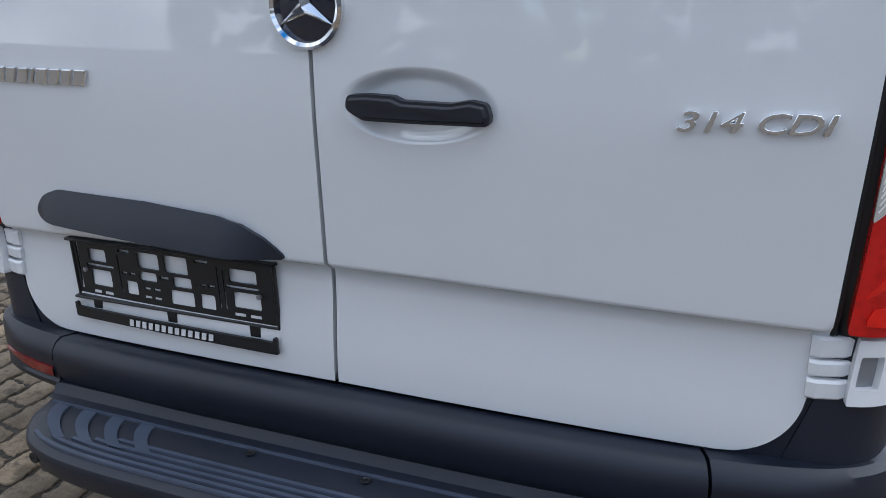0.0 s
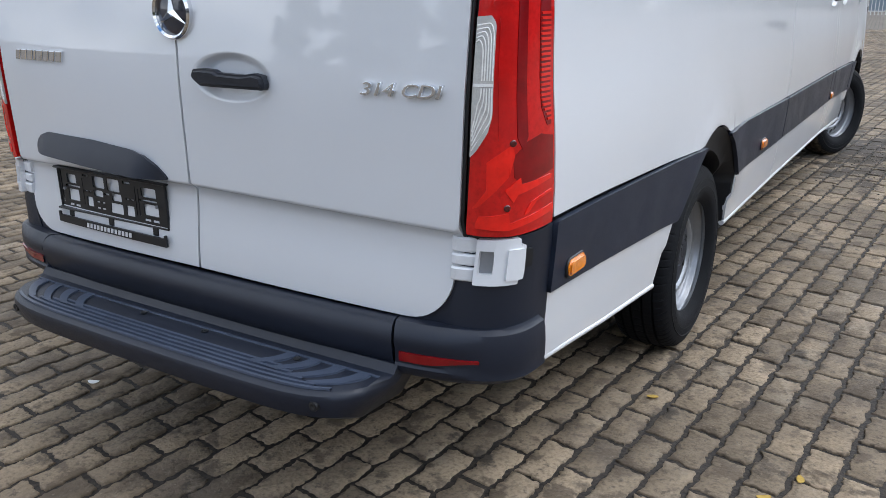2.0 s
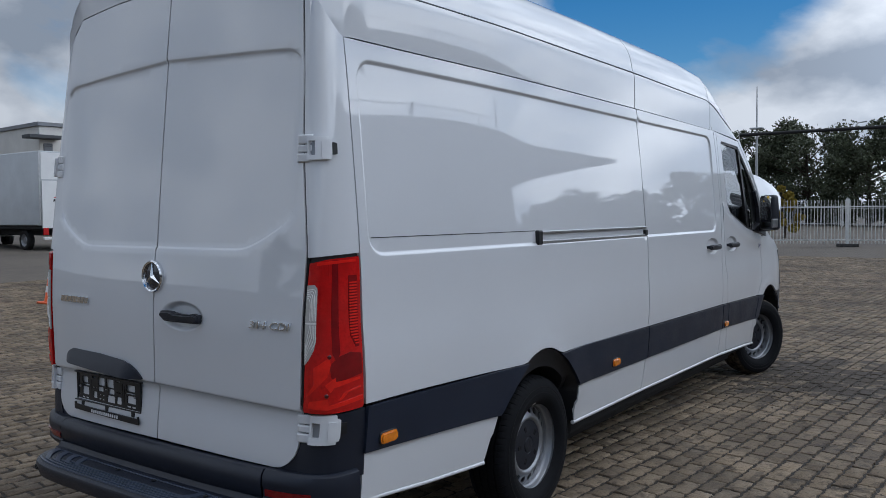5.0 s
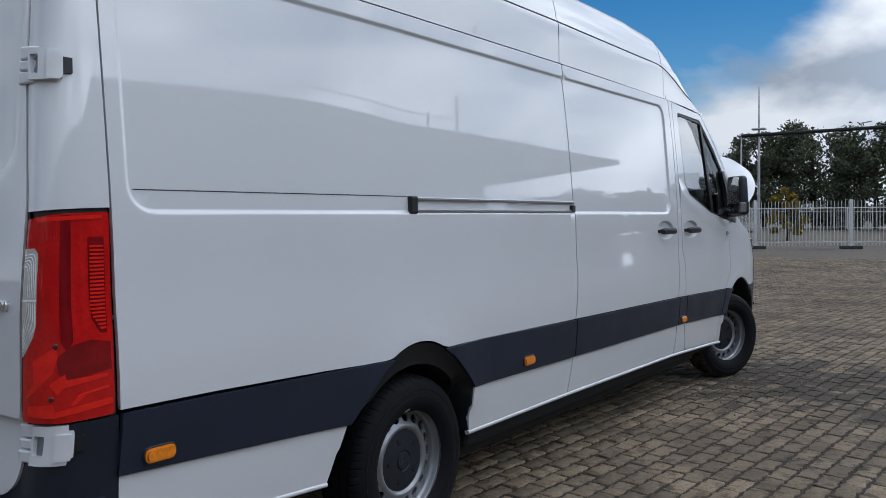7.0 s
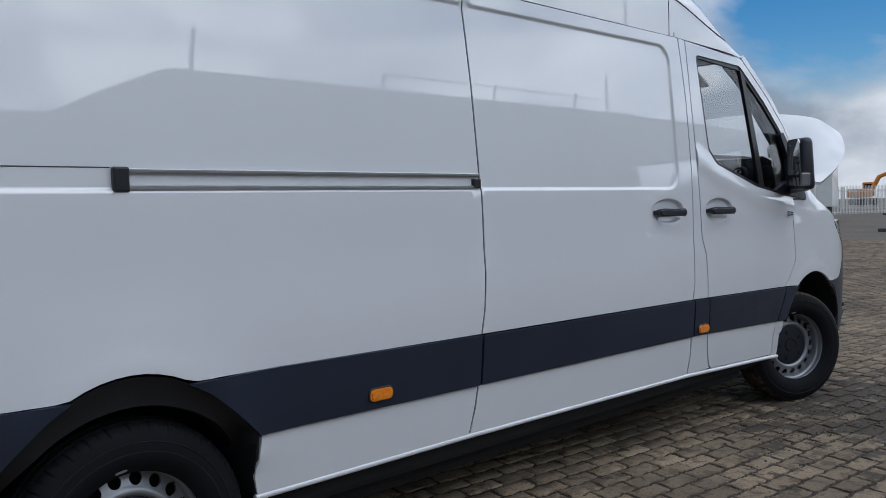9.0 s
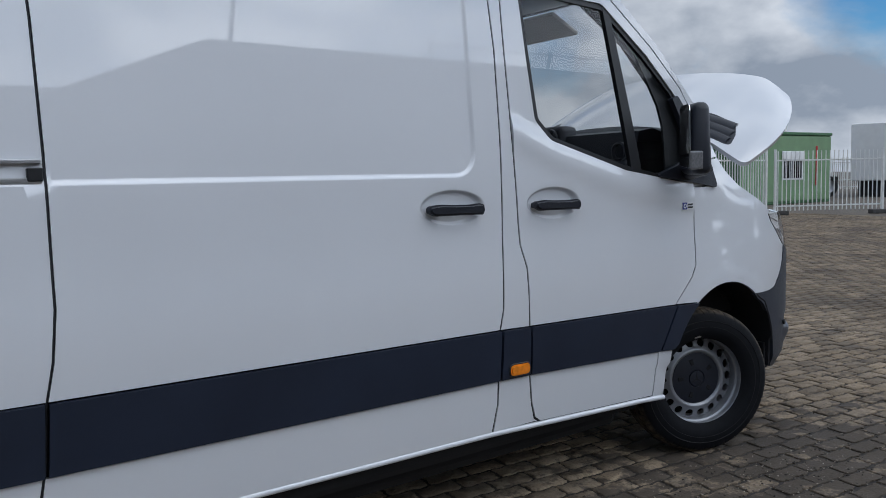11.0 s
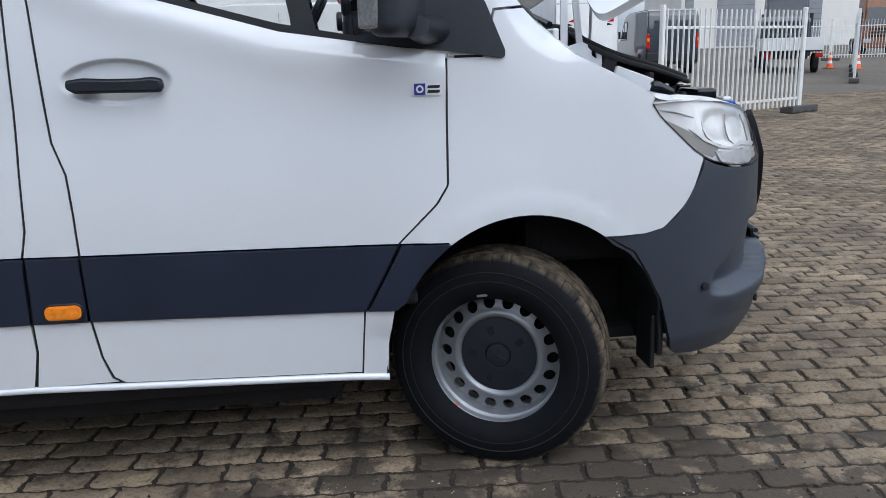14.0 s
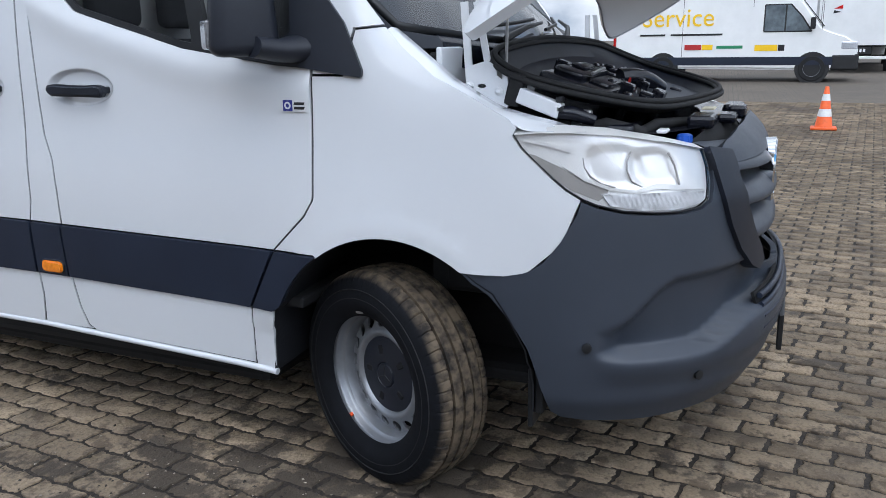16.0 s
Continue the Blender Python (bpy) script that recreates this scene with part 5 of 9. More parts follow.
    part("wheel_disc", sheet(circle(0.189, 72), disc, (1, 0, 0), 0.016, holes=holes, loops=[circle(r, 48) for r in (0.120, 0.127, 0.135, 0.143, 0.1495)], thick=0.008, edge_step=0.02), STEEL, rim, "silver disc with a ring of round holes")
    bm = bmesh.new()
    spin(bm, [(0.150, -0.06), (0.186, -0.06), (0.186, -0.04), (0.0, -0.04)], 40, "x")
    part("brake", bm, CAVITY, rim)
    # hub cap
    bm = bmesh.new()
    spin(bm, [(0.121, 0.010), (0.121, 0.030), (0.118, 0.034), (0.106, 0.036), (0.080, 0.039), (0.055, 0.043), (0.042, 0.043), (0.038, 0.038), (0.035, 0.045), (0.022, 0.047), (0.0, 0.047)], 48, "x")
    cap = part("hub_cap", bm, BLACK_SATIN, w, "black plastic hub cap", smooth=30)
    cap.matrix_basis = Matrix.Translation((-inset, 0, 0)) @ Matrix.Diagonal((1, 1.055, 1.055, 1))
    for k in range(5):
        a = 2 * math.pi * k / 5 + 0.3
        bm = bmesh.new()
        box(bm, (0.030, -0.010, 0.064), (0.0418, 0.010, 0.094), 0.003, 1, Matrix.Rotation(a, 4, "X"))
        part("slot", bm, CAVITY, cap)
    for k in range(3):
        a = 2 * math.pi * k / 3
        bm = bmesh.new()
        box(bm, (0.043, -0.003, 0.0), (0.0485, 0.003, 0.028), 0.001, 1, Matrix.Rotation(a, 4, "X"))
        part("badge_ray", bm, BLACK, cap)
    bm = bmesh.new()
    box(bm, (0.093, -0.012, 0.208), (0.101, 0.022, 0.220), 0.003, 1, Matrix.Rotation(radians(10), 4, "X"))
    part("balance_weight", bm, ALU, rim, "small grey balance weight")
    bm = bmesh.new()
    box(bm, (0.070, -0.006, -0.206), (0.082, 0.006, -0.198), 0.002, 1, Matrix.Rotation(radians(-38), 4, "X"))
    part("paint_dot", bm, material("orange_dot", (0.8, 0.10, 0.02), rough=0.5), rim, "orange paint dot")
    bm = bmesh.new()
    tube(bm, [(-0.01, 0.135, 0.118), (0.030, 0.142, 0.126)], 0.004, 8)
    part("valve", bm, RUBBER, rim)
    return w


TYRE = material("tyre_rubber", (0.0045, 0.0052, 0.0075), rough=0.75, vary=0.4, scale=26, fine=0.3, fine_scale=200, bump=0.0007, bump_scale=220)


def dusty_tyre():
    m = material("dusty_tyre_rubber", (0.0045, 0.0052, 0.0075), rough=0.75, vary=0.4, scale=26, bump=0.0007, bump_scale=220)
    nt = m.node_tree
    b = nt.nodes["Principled BSDF"]
    src = b.inputs["Base Color"].links[0].from_socket
    co = nt.nodes.new("ShaderNodeTexCoord")
    flat = nt.nodes.new("ShaderNodeVectorMath")
    flat.operation = "MULTIPLY"
    flat.inputs[1].default_value = (0, 1, 1)
    nt.links.new(co.outputs["Object"], flat.inputs[0])
    ln = nt.nodes.new("ShaderNodeVectorMath")
    ln.operation = "LENGTH"
    nt.links.new(flat.outputs[0], ln.inputs[0])
    r = nt.nodes.new("ShaderNodeMapRange")
    r.inputs["From Min"].default_value, r.inputs["From Max"].default_value = 0.333, 0.347
    nt.links.new(ln.outputs["Value"], r.inputs["Value"])
    n = nt.nodes.new("ShaderNodeTexNoise")
    n.inputs["Scale"].default_value = 30
    n.inputs["Detail"].default_value = 6
    nt.links.new(co.outputs["Object"], n.inputs["Vector"])
    nr = nt.nodes.new("ShaderNodeMapRange")
    nr.inputs["From Min"].default_value, nr.inputs["From Max"].default_value, nr.inputs["To Min"].default_value = 0.35, 0.62, 0.15
    nt.links.new(n.outputs["Fac"], nr.inputs["Value"])
    mul = nt.nodes.new("ShaderNodeMath")
    mul.operation = "MULTIPLY"
    nt.links.new(r.outputs[0], mul.inputs[0])
    nt.links.new(nr.outputs[0], mul.inputs[1])
    mx = nt.nodes.new("ShaderNodeMix")
    mx.data_type = "RGBA"
    mx.inputs[7].default_value = (0.115, 0.088, 0.061, 1)
    nt.links.new(mul.outputs[0], mx.inputs[0])
    nt.links.new(src, mx.inputs[6])
    nt.links.new(mx.outputs[2], b.inputs["Base Color"])
    return m


TYRE_DUSTY = dusty_tyre()
for tm in (TYRE, TYRE_DUSTY):
    tm.node_tree.nodes["Principled BSDF"].inputs["IOR"].default_value = 1.28
STEER = -24.0
HUB = HUB_Z
wheel((0.845, 1.54, HUB), 0, False, -0.006)
wheel((0.845, 5.872, HUB), STEER, True, 0.013)
wheel((-0.845, 1.54, HUB), 180, False, -0.006)
wheel((-0.845, 5.872, HUB), 180 + STEER, True, 0.013)

# ---- underbody ----
bm = bmesh.new()
box(bm, (-0.70, 0.28, 0.33), (0.70, 1.06, 0.56), 0.03)
box(bm, (-0.88, 0.16, 0.46), (0.88, 1.06, 0.58), 0.02)
box(bm, (-0.90, 1.97, 0.29), (0.90, 5.40, 0.56), 0.03)
box(bm, (-0.45, 1.0, 0.45), (0.45, 6.5, 0.60), 0.03)
tube(bm, [(-0.80, 1.54, HUB), (0.80, 1.54, HUB)], 0.05, 12)
tube(bm, [(-0.80, 5.862, HUB), (0.80, 5.862, HUB)], 0.04, 12)
part("underbody", bm, CAVITY, van, "dark underbody with axles")
# trays and boxes added to keep light off the ground under the van
for name, lo, hi, label in (("belly_tray", (-0.80, 2.02, 0.20), (0.80, 5.36, 0.34), "added dark slab that blocks light under the load floor"), ("fuel_tank", (-0.76, 3.6, 0.235), (0.10, 4.9, 0.42), "added black fuel tank that blocks light under the floor"), ("spare_wheel_tray", (-0.36, 0.25, 0.24), (0.36, 1.0, 0.44), "added dark spare wheel tray that blocks light"),
                            ("gearbox", (-0.25, 4.9, 0.22), (0.25, 6.2, 0.50), "dark gearbox"), ("engine_tray", (-0.72, 6.0, 0.31), (0.72, 6.70, 0.37), "added black tray that blocks light under the engine"),
                            ("silencer", (0.30, 2.5, 0.24), (0.62, 3.5, 0.40), "added dark exhaust silencer that blocks light"), ("side_step_box", (0.20, 4.6, 0.25), (0.80, 5.25, 0.40), "added dark box that blocks light under the cab"), ("battery_box", (-0.62, 2.05, 0.25), (0.20, 3.2, 0.40), "added dark box that blocks light under the load floor")):
    bm = bmesh.new()
    box(bm, lo, hi, 0.04, 2)
    part(name, bm, CAVITY, van, label)
bm = bmesh.new()
tube(bm, [(0.05, 0.9, 0.33), (0.05, 3.0, 0.36), (0.05, 5.0, 0.36)], 0.045, 10)
part("drive_shaft", bm, CAVITY, van, "dark drive shaft", smooth=60)
# dark walls of the wheel housings
for sgn in (1, -1):
    for y0, y1 in ((1.06, 2.0), (5.42, 6.40)):
        bm = bmesh.new()
        box(bm, (min(sgn * 0.52, sgn * 0.55), y0, 0.26), (max(sgn * 0.52, sgn * 0.55), y1, 0.86), 0.005, 1)
        part("wheel_housing", bm, CAVITY, van, "dark wheel housing wall")


# ---- front end ----


def nose_sheet(ring, sgn, out_fn, step=0.03, thick=0.015, edge_step=0.02, holes=(), loops=()):
    k = 60.0
    conv = lambda r: [(a / k, z) for a, z in r]

    def fn(u, z):
        v = nose(u * k, z, out_fn(u * k, z))
        return Vector((sgn * v.x, v.y, v.z))
    return sheet(conv(ring), fn, (sgn * 0.7, 0.7, 0), step, thick=thick, edge_step=edge_step, holes=[conv(h) for h in holes], loops=[conv(h) for h in loops])


def lamp_depth(a, z):
    """The silver housing of a headlamp, with two soft-edged chambers."""
    d = -0.010
    for ca, cz, ra, rz, deep in ((27.5, 1.060, 7.5, 0.060, 0.011), (37.0, 1.050, 6.5, 0.054, 0.015)):
        q = (abs((a - ca) / ra) ** 2.6 + abs((z - cz) / rz) ** 2.6) ** (1 / 2.6)
        d -= deep * (1 - smoothstep(0.74, 1.0, q)) * (1 - 0.35 * smoothstep(-0.8, 0.8, (a - ca) / ra))
    return d


def bumper_out(a, z):
    # scooped hollow with a shelf below it
    m = smoothstep(20, 27, a) * (1 - smoothstep(78, 88, a))
    top = 0.60 + 0.14 * smoothstep(22, 42, a)
    hollow = 1 - smoothstep(top - 0.012, top + 0.006, z)
    low = 0.530 + 0.065 * smoothstep(44, 64, a)
    hollow *= smoothstep(low - 0.004, low + 0.010, z)
    shelf = smoothstep(18, 28, a) * (1 - smoothstep(low - 0.012, low + 0.004, z)) * smoothstep(0.425, 0.50, z)
    return 0.004 - 0.058 * m * hollow * (0.35 + 0.65 * smoothstep(top + 0.02, low, z)) + 0.018 * shelf - 0.025 * (1 - smoothstep(0.30, 0.40, z))


HL_CLEAR = material("headlamp_reflector", (0.84, 0.83, 0.815), rough=0.36, metal=0.45, vary=0.1, scale=16)
HL_GREY = material("headlamp_bezel", (0.33, 0.315, 0.30), rough=0.32, coat=0.5, vary=0.15, scale=20)
DUCT = material("matt_duct_plastic", (0.011, 0.014, 0.023), rough=0.45, vary=0.4, scale=12)
DUCT.node_tree.nodes["Principled BSDF"].inputs["Specular IOR Level"].default_value = 0.4
INDICATOR = material("clear_indicator", (0.58, 0.585, 0.60), rough=0.18, coat=1.0, vary=0.2, scale=60)
ENGINE_BLACK = material("engine_bay_plastic", (0.0065, 0.0075, 0.013), rough=0.22, vary=0.4, scale=12, fine=0.3, fine_scale=120, bump=0.0008, bump_scale=90)
for sgn in (1, -1):
    upper = [(90, 0.645), (80, 0.66), (71.5, 0.705), (66, 0.80), (61, 0.92), (56.5, 1.065), (53.0, 1.095), (52.4, 1.04), (51.2, 0.985), (49.6, 0.948), (46.5, 0.930), (41, 0.924), (34.5, 0.927), (27.2, 0.936), (21.7, 0.953), (18.6, 0.972), (17.6, 0.935), (14.5, 0.86), (11.2, 0.800), (8.4, 0.772), (5, 0.758), (1.4, 0.756), (-2.6, 0.754)]
    ring = upper + [(-0.6, 0.735), (2.1, 0.695), (5.4, 0.62), (8.0, 0.54), (10.2, 0.43), (12.4, 0.345), (14.5, 0.325), (20, 0.315), (35, 0.310), (60, 0.312), (90, 0.315)]
    bumper = part("front_bumper", nose_sheet(ring, sgn, bumper_out, 0.013, 0.02), FRONT_PLASTIC, van, "dark grey textured plastic bumper")
    for a, z in ((18.8, 0.560), (44.5, 0.447)):
        bm = bmesh.new()
        spin(bm, [(0.014, -0.004), (0.014, 0.004), (0.010, 0.005), (0.0, 0.004)], 16, "x")
        c, q = nose(a, z, 0.006 + bumper_out(a, z)), nose(a, z, 0.05)
        d = (q - nose(a, z)).normalized()
        bmesh.ops.transform(bm, matrix=Matrix.Translation((sgn * c.x, c.y, c.z)) @ Matrix.Rotation(math.atan2(d.y, sgn * d.x), 4, "Z"), verts=bm.verts)
        part("parking_sensor", bm, BLACK, bumper, "round black parking sensor", smooth=40)
    # headlamp: reflector housing behind, lens in front
    hl = part("headlamp", nose_sheet(HEADLIGHT, sgn, lambda a, z: 0.004, 0.03, 0.012), LENS_GLASS, van, "large clear headlamp")
    hl.visible_shadow = False
    part("reflector", nose_sheet(HEADLIGHT, sgn, lamp_depth, 0.011, 0.0), HL_CLEAR, hl, "silver reflector housing")
    ring = [(8.4, 1.098), (10.2, 1.094), (15.2, 1.062), (19.6, 1.028), (24.9, 1.003), (24.0, 0.985), (22.2, 0.972), (16.9, 1.000), (13.1, 1.034), (10.2, 1.070)]
    part("bezel", nose_sheet(ring, sgn, lambda a, z: -0.008, 0.03, 0.008), HL_GREY, hl, "grey bezel blade")
    for ring in ([(8.5, 1.128), (13, 1.128), (18.4, 1.112), (17.6, 1.100), (12.5, 1.119)], [(15.6, 1.066), (20.0, 1.034), (25.4, 1.008), (30.5, 0.998), (30.5, 0.990), (25.0, 1.000), (19.8, 1.026)], [(30.5, 0.998), (36, 1.012), (40, 1.006), (48.5, 0.992), (48.5, 0.984), (40, 0.992), (36, 0.998), (30.5, 0.990)]):
        part("chrome_blade", nose_sheet(ring, sgn, lambda a, z: -0.004, 0.02, 0.008), HL_CLEAR, hl, "bright silver blade")
    ring = [(23.2, 0.990), (31.9, 0.988), (40, 0.987), (48.6, 0.978), (48.0, 0.956), (45.0, 0.942), (38.5, 0.938), (31.2, 0.942), (24.6, 0.958)]
    part("indicator_lens", nose_sheet(ring, sgn, lambda a, z: -0.004 + 0.0022 * math.sin(a * 5.2) * math.sin(z * 560), 0.009, 0.008), INDICATOR, hl, "ribbed clear indicator")
    # thin rims of the two chambers
    for run in ([(20.3, 1.085), (20.2, 1.060), (21.3, 1.036), (23.6, 1.016), (26.5, 1.006)], [(31.8, 1.098), (30.2, 1.072), (29.7, 1.046), (30.4, 1.020), (32.6, 1.004)]):
        bm = bmesh.new()
        tube(bm, [Vector((sgn * nose(a, z, -0.012).x, *nose(a, z, -0.012).yz)) for a, z in run], 0.0025, 6)
        part("chamber_rim", bm, HL_GREY, hl, "thin grey rim", smooth=60)
    pts = [(41.3, 1.090), (41.8, 1.055), (42.0, 1.003)]
    bm = bmesh.new()
    tube(bm, [Vector((sgn * nose(a, z, -0.006).x, *nose(a, z, -0.006).yz)) for a, z in pts], 0.003, 6)
    part("light_strip", bm, HL_GREY, hl, "thin grey light guide")
    bm = bmesh.new()
    tube(bm, [Vector((sgn * nose(a, z, 0.0).x, *nose(a, z, 0.0).yz)) for a, z in HEADLIGHT[:16]], 0.0020, 5)
    part("lamp_seal", bm, BLACK, hl)
    # silver top edge of the lamp
    ring = [(7, 1.151), (12, 1.156), (19, 1.156), (30, 1.146), (42, 1.121), (52, 1.094)]
    bm = bmesh.new()
    rows = []
    for a, z in dense(ring, 3.0, False):
        p, q = nose(a, z - 0.004, 0.002), nose(a, z + 0.012, -0.06)
        rows.append([bm.verts.new((sgn * v.x, v.y, v.z)) for v in (p, (p + q) / 2 + Vector((0, 0, 0.004)), q)])
    for r0, r1 in zip(rows, rows[1:]):
        for i in range(2):
            bm.faces.new((r0[i], r1[i], r1[i + 1], r0[i + 1]))
    bmesh.ops.recalc_face_normals(bm, faces=bm.faces)
    if sum(f.normal.z for f in bm.faces) < 0:
        bmesh.ops.reverse_faces(bm, faces=bm.faces)
    part("lamp_flange", bm, HL_CLEAR, hl, "bright upper flange", smooth=60)

# grille with its frame and slats
ring = [(54, 1.09), (57.6, 1.065), (62, 0.92), (67, 0.80), (72.4, 0.71), (80, 0.664), (90, 0.650), (100, 0.664), (107.6, 0.71), (113, 0.80), (118, 0.92), (122.4, 1.065), (126, 1.09), (110, 1.125), (90, 1.135), (70, 1.125)]
grille = part("grille", nose_sheet(ring, 1, lambda a, z: -0.085, 0.04, 0.0), CAVITY, van, "dark grey radiator grille with three slats")
for sgn in (1, -1):
    ring = [(52.4, 1.098), (52.2, 1.04), (52.8, 0.95), (55.5, 0.87), (59.5, 0.79), (64.5, 0.725), (68.5, 0.70), (71.5, 0.72), (70, 0.765), (65.5, 0.84), (61.8, 0.92), (60.2, 1.0), (60.4, 1.08)]
    part("grille_frame", nose_sheet(ring, sgn, lambda a, z: 0.020, 0.03, 0.06), BLACK_SATIN, grille, "dark grey frame")
for z0, drop in ((1.02, -0.03), (0.918, -0.03), (0.806, -0.03)):
    bm = bmesh.new()
    rows = []
    for a in np.linspace(58, 122, 49):
        t = min(1.0, abs(a - 90) / 30)
        zc = z0 + drop * (1 - t)
        gape = 0.010 + 0.020 * (1 - t * t)
        rows.append([bm.verts.new(nose(float(a), zc + dz, o)) for dz, o in ((0.074, -0.080), (0.066, -0.055), (0.050, -0.026), (0.024, 0.000), (0.006, 0.008), (-0.003, 0.004), (-0.004 + gape * 0.3, -0.018), (0.004, -0.080))])
    for r0, r1 in zip(rows, rows[1:]):
        for i in range(7):
            bm.faces.new((r0[i], r1[i], r1[i + 1], r0[i + 1]))
    bmesh.ops.recalc_face_normals(bm, faces=bm.faces)
    part("slat", bm, FRONT_PLASTIC, grille, smooth=50)
# smooth panel above the slats
ring = [(58.5, 1.085), (62, 1.098), (75, 1.122), (90, 1.13), (105, 1.122), (118, 1.098), (121.5, 1.085), (121, 1.04), (90, 1.03), (59, 1.04)]
part("grille_top", nose_sheet(ring, 1, lambda a, z: 0.004 - 0.5 * max(0.0, z - 1.085), 0.03, 0.03), FRONT_PLASTIC, grille, "dark grey panel above the slats")
bm = bmesh.new()
cy = nose(90, 0.93).y
spin(bm, [(0.108, -0.02), (0.112, 0.022), (0.104, 0.028), (0.096, 0.023), (0.092, 0.01)], 56, "y", (0, cy - 0.026, 0.945))
badge = part("front_badge", bm, CHROME, grille, "large round chrome badge", smooth=40)
bm = bmesh.new()
spin(bm, [(0.095, 0.010), (0.0, 0.012)], 40, "y", (0, cy - 0.026, 0.945))
part("badge_field", bm, BLACK, badge)
for k in range(3):
    a = radians(90 + 120 * k)
    t, n, c = Vector((math.cos(a), 0, math.sin(a))), Vector((-math.sin(a), 0, math.cos(a))), Vector((0, cy - 0.014, 0.945))
    bm = bmesh.new()
    vs = [bm.verts.new(c + n * 0.017), bm.verts.new(c - n * 0.017), bm.verts.new(c + t * 0.098), bm.verts.new(c + Vector((0, 0.012, 0)))]
    for i, j, l in ((0, 2, 3), (2, 1, 3), (1, 0, 3), (0, 1, 2)):
        bm.faces.new((vs[i], vs[j], vs[l]))
    bmesh.ops.recalc_face_normals(bm, faces=bm.faces)
    part("badge_ray", bm, CHROME, badge)
# lower air intake bars and plate mount
ring = [(66, 0.63), (90, 0.635), (114, 0.63), (112, 0.50), (90, 0.495), (68, 0.50)]
part("lower_intake", nose_sheet(ring, 1, lambda a, z: 0.003, 0.05, 0.01), CAVITY, van, "black lower air intake")
for z in (0.52, 0.555, 0.59, 0.62):
    bm = bmesh.new()
    tube(bm, [nose(float(a), z, 0.014) for a in np.linspace(67, 113, 30)], 0.010, 8)
    part("intake_bar", bm, PLASTIC, van, "dark grey intake bar", smooth=60)
bm = bmesh.new()
box(bm, (-0.26, nose(90, 0.45).y + 0.012, 0.375), (0.26, nose(90, 0.45).y + 0.03, 0.50), 0.004)
part("plate_mount", bm, BLACK, van, "empty black plate mount")
# mud flap behind the bumper edge
for sgn in (1, -1):
    bm = bmesh.new()
    box(bm, (min(sgn * 0.80, sgn * 0.93), 6.355, 0.285), (max(sgn * 0.80, sgn * 0.93), 6.372, 0.47), 0.006)
    part("mud_flap", bm, BLACK, van, "black rubber flap")
    bm = bmesh.new()
    box(bm, (min(sgn * 0.50, sgn * 0.925), 6.376, 0.33), (max(sgn * 0.50, sgn * 0.925), 6.40, 0.80), 0.004, 1)
    part("wheel_housing", bm, CAVITY, van, "dark front wall of the wheel housing")


# ---- raised bonnet ----
def bonnet_at(u, v, lift=0.0):
    """u across from -1 to 1, v from the windscreen (0) to the nose (1)."""
    w = 0.915 + 0.06 * math.sin(math.pi * min(1, v * 1.1)) - 0.15 * v ** 4
    x = u * w
    bow = 0.12 * (1 - u * u)
    d = bow * (1 - v) * 0.9 + v * 0.88
    h = -0.182 * x * x - 0.053 * abs(u) ** 7 - 0.05 * v * v
    t = radians(33.4)
    return Vector((x, 5.972 + d * math.cos(t) - (h + lift) * math.sin(t), 1.532 + d * math.sin(t) + (h + lift) * math.cos(t)))


ring = rounded([(-1, 0.09), (-0.9, 0.10), (-0.75, 0.135), (-0.55, 0.15), (0, 0.12), (0.55, 0.15), (0.75, 0.135), (0.9, 0.10), (1, 0.09), (1, 0.88), (0.86, 1.0), (0, 1.0), (-0.86, 1.0), (-1, 0.88)], 0.09)
bm = sheet(ring, lambda u, v: bonnet_at(u, v), (0, -0.3, 1), 0.03, thick=0.03)
bonnet = part("bonnet", bm, PAINT, van, "raised white bonnet")
bm = sheet(ring, lambda u, v: bonnet_at(u * 0.985, 0.01 + v * 0.975, -0.028), (0, 0.3, -1), 0.08, thick=0.0)
part("inner_panel", bm, PAINT, bonnet, "white pressed inner panel")
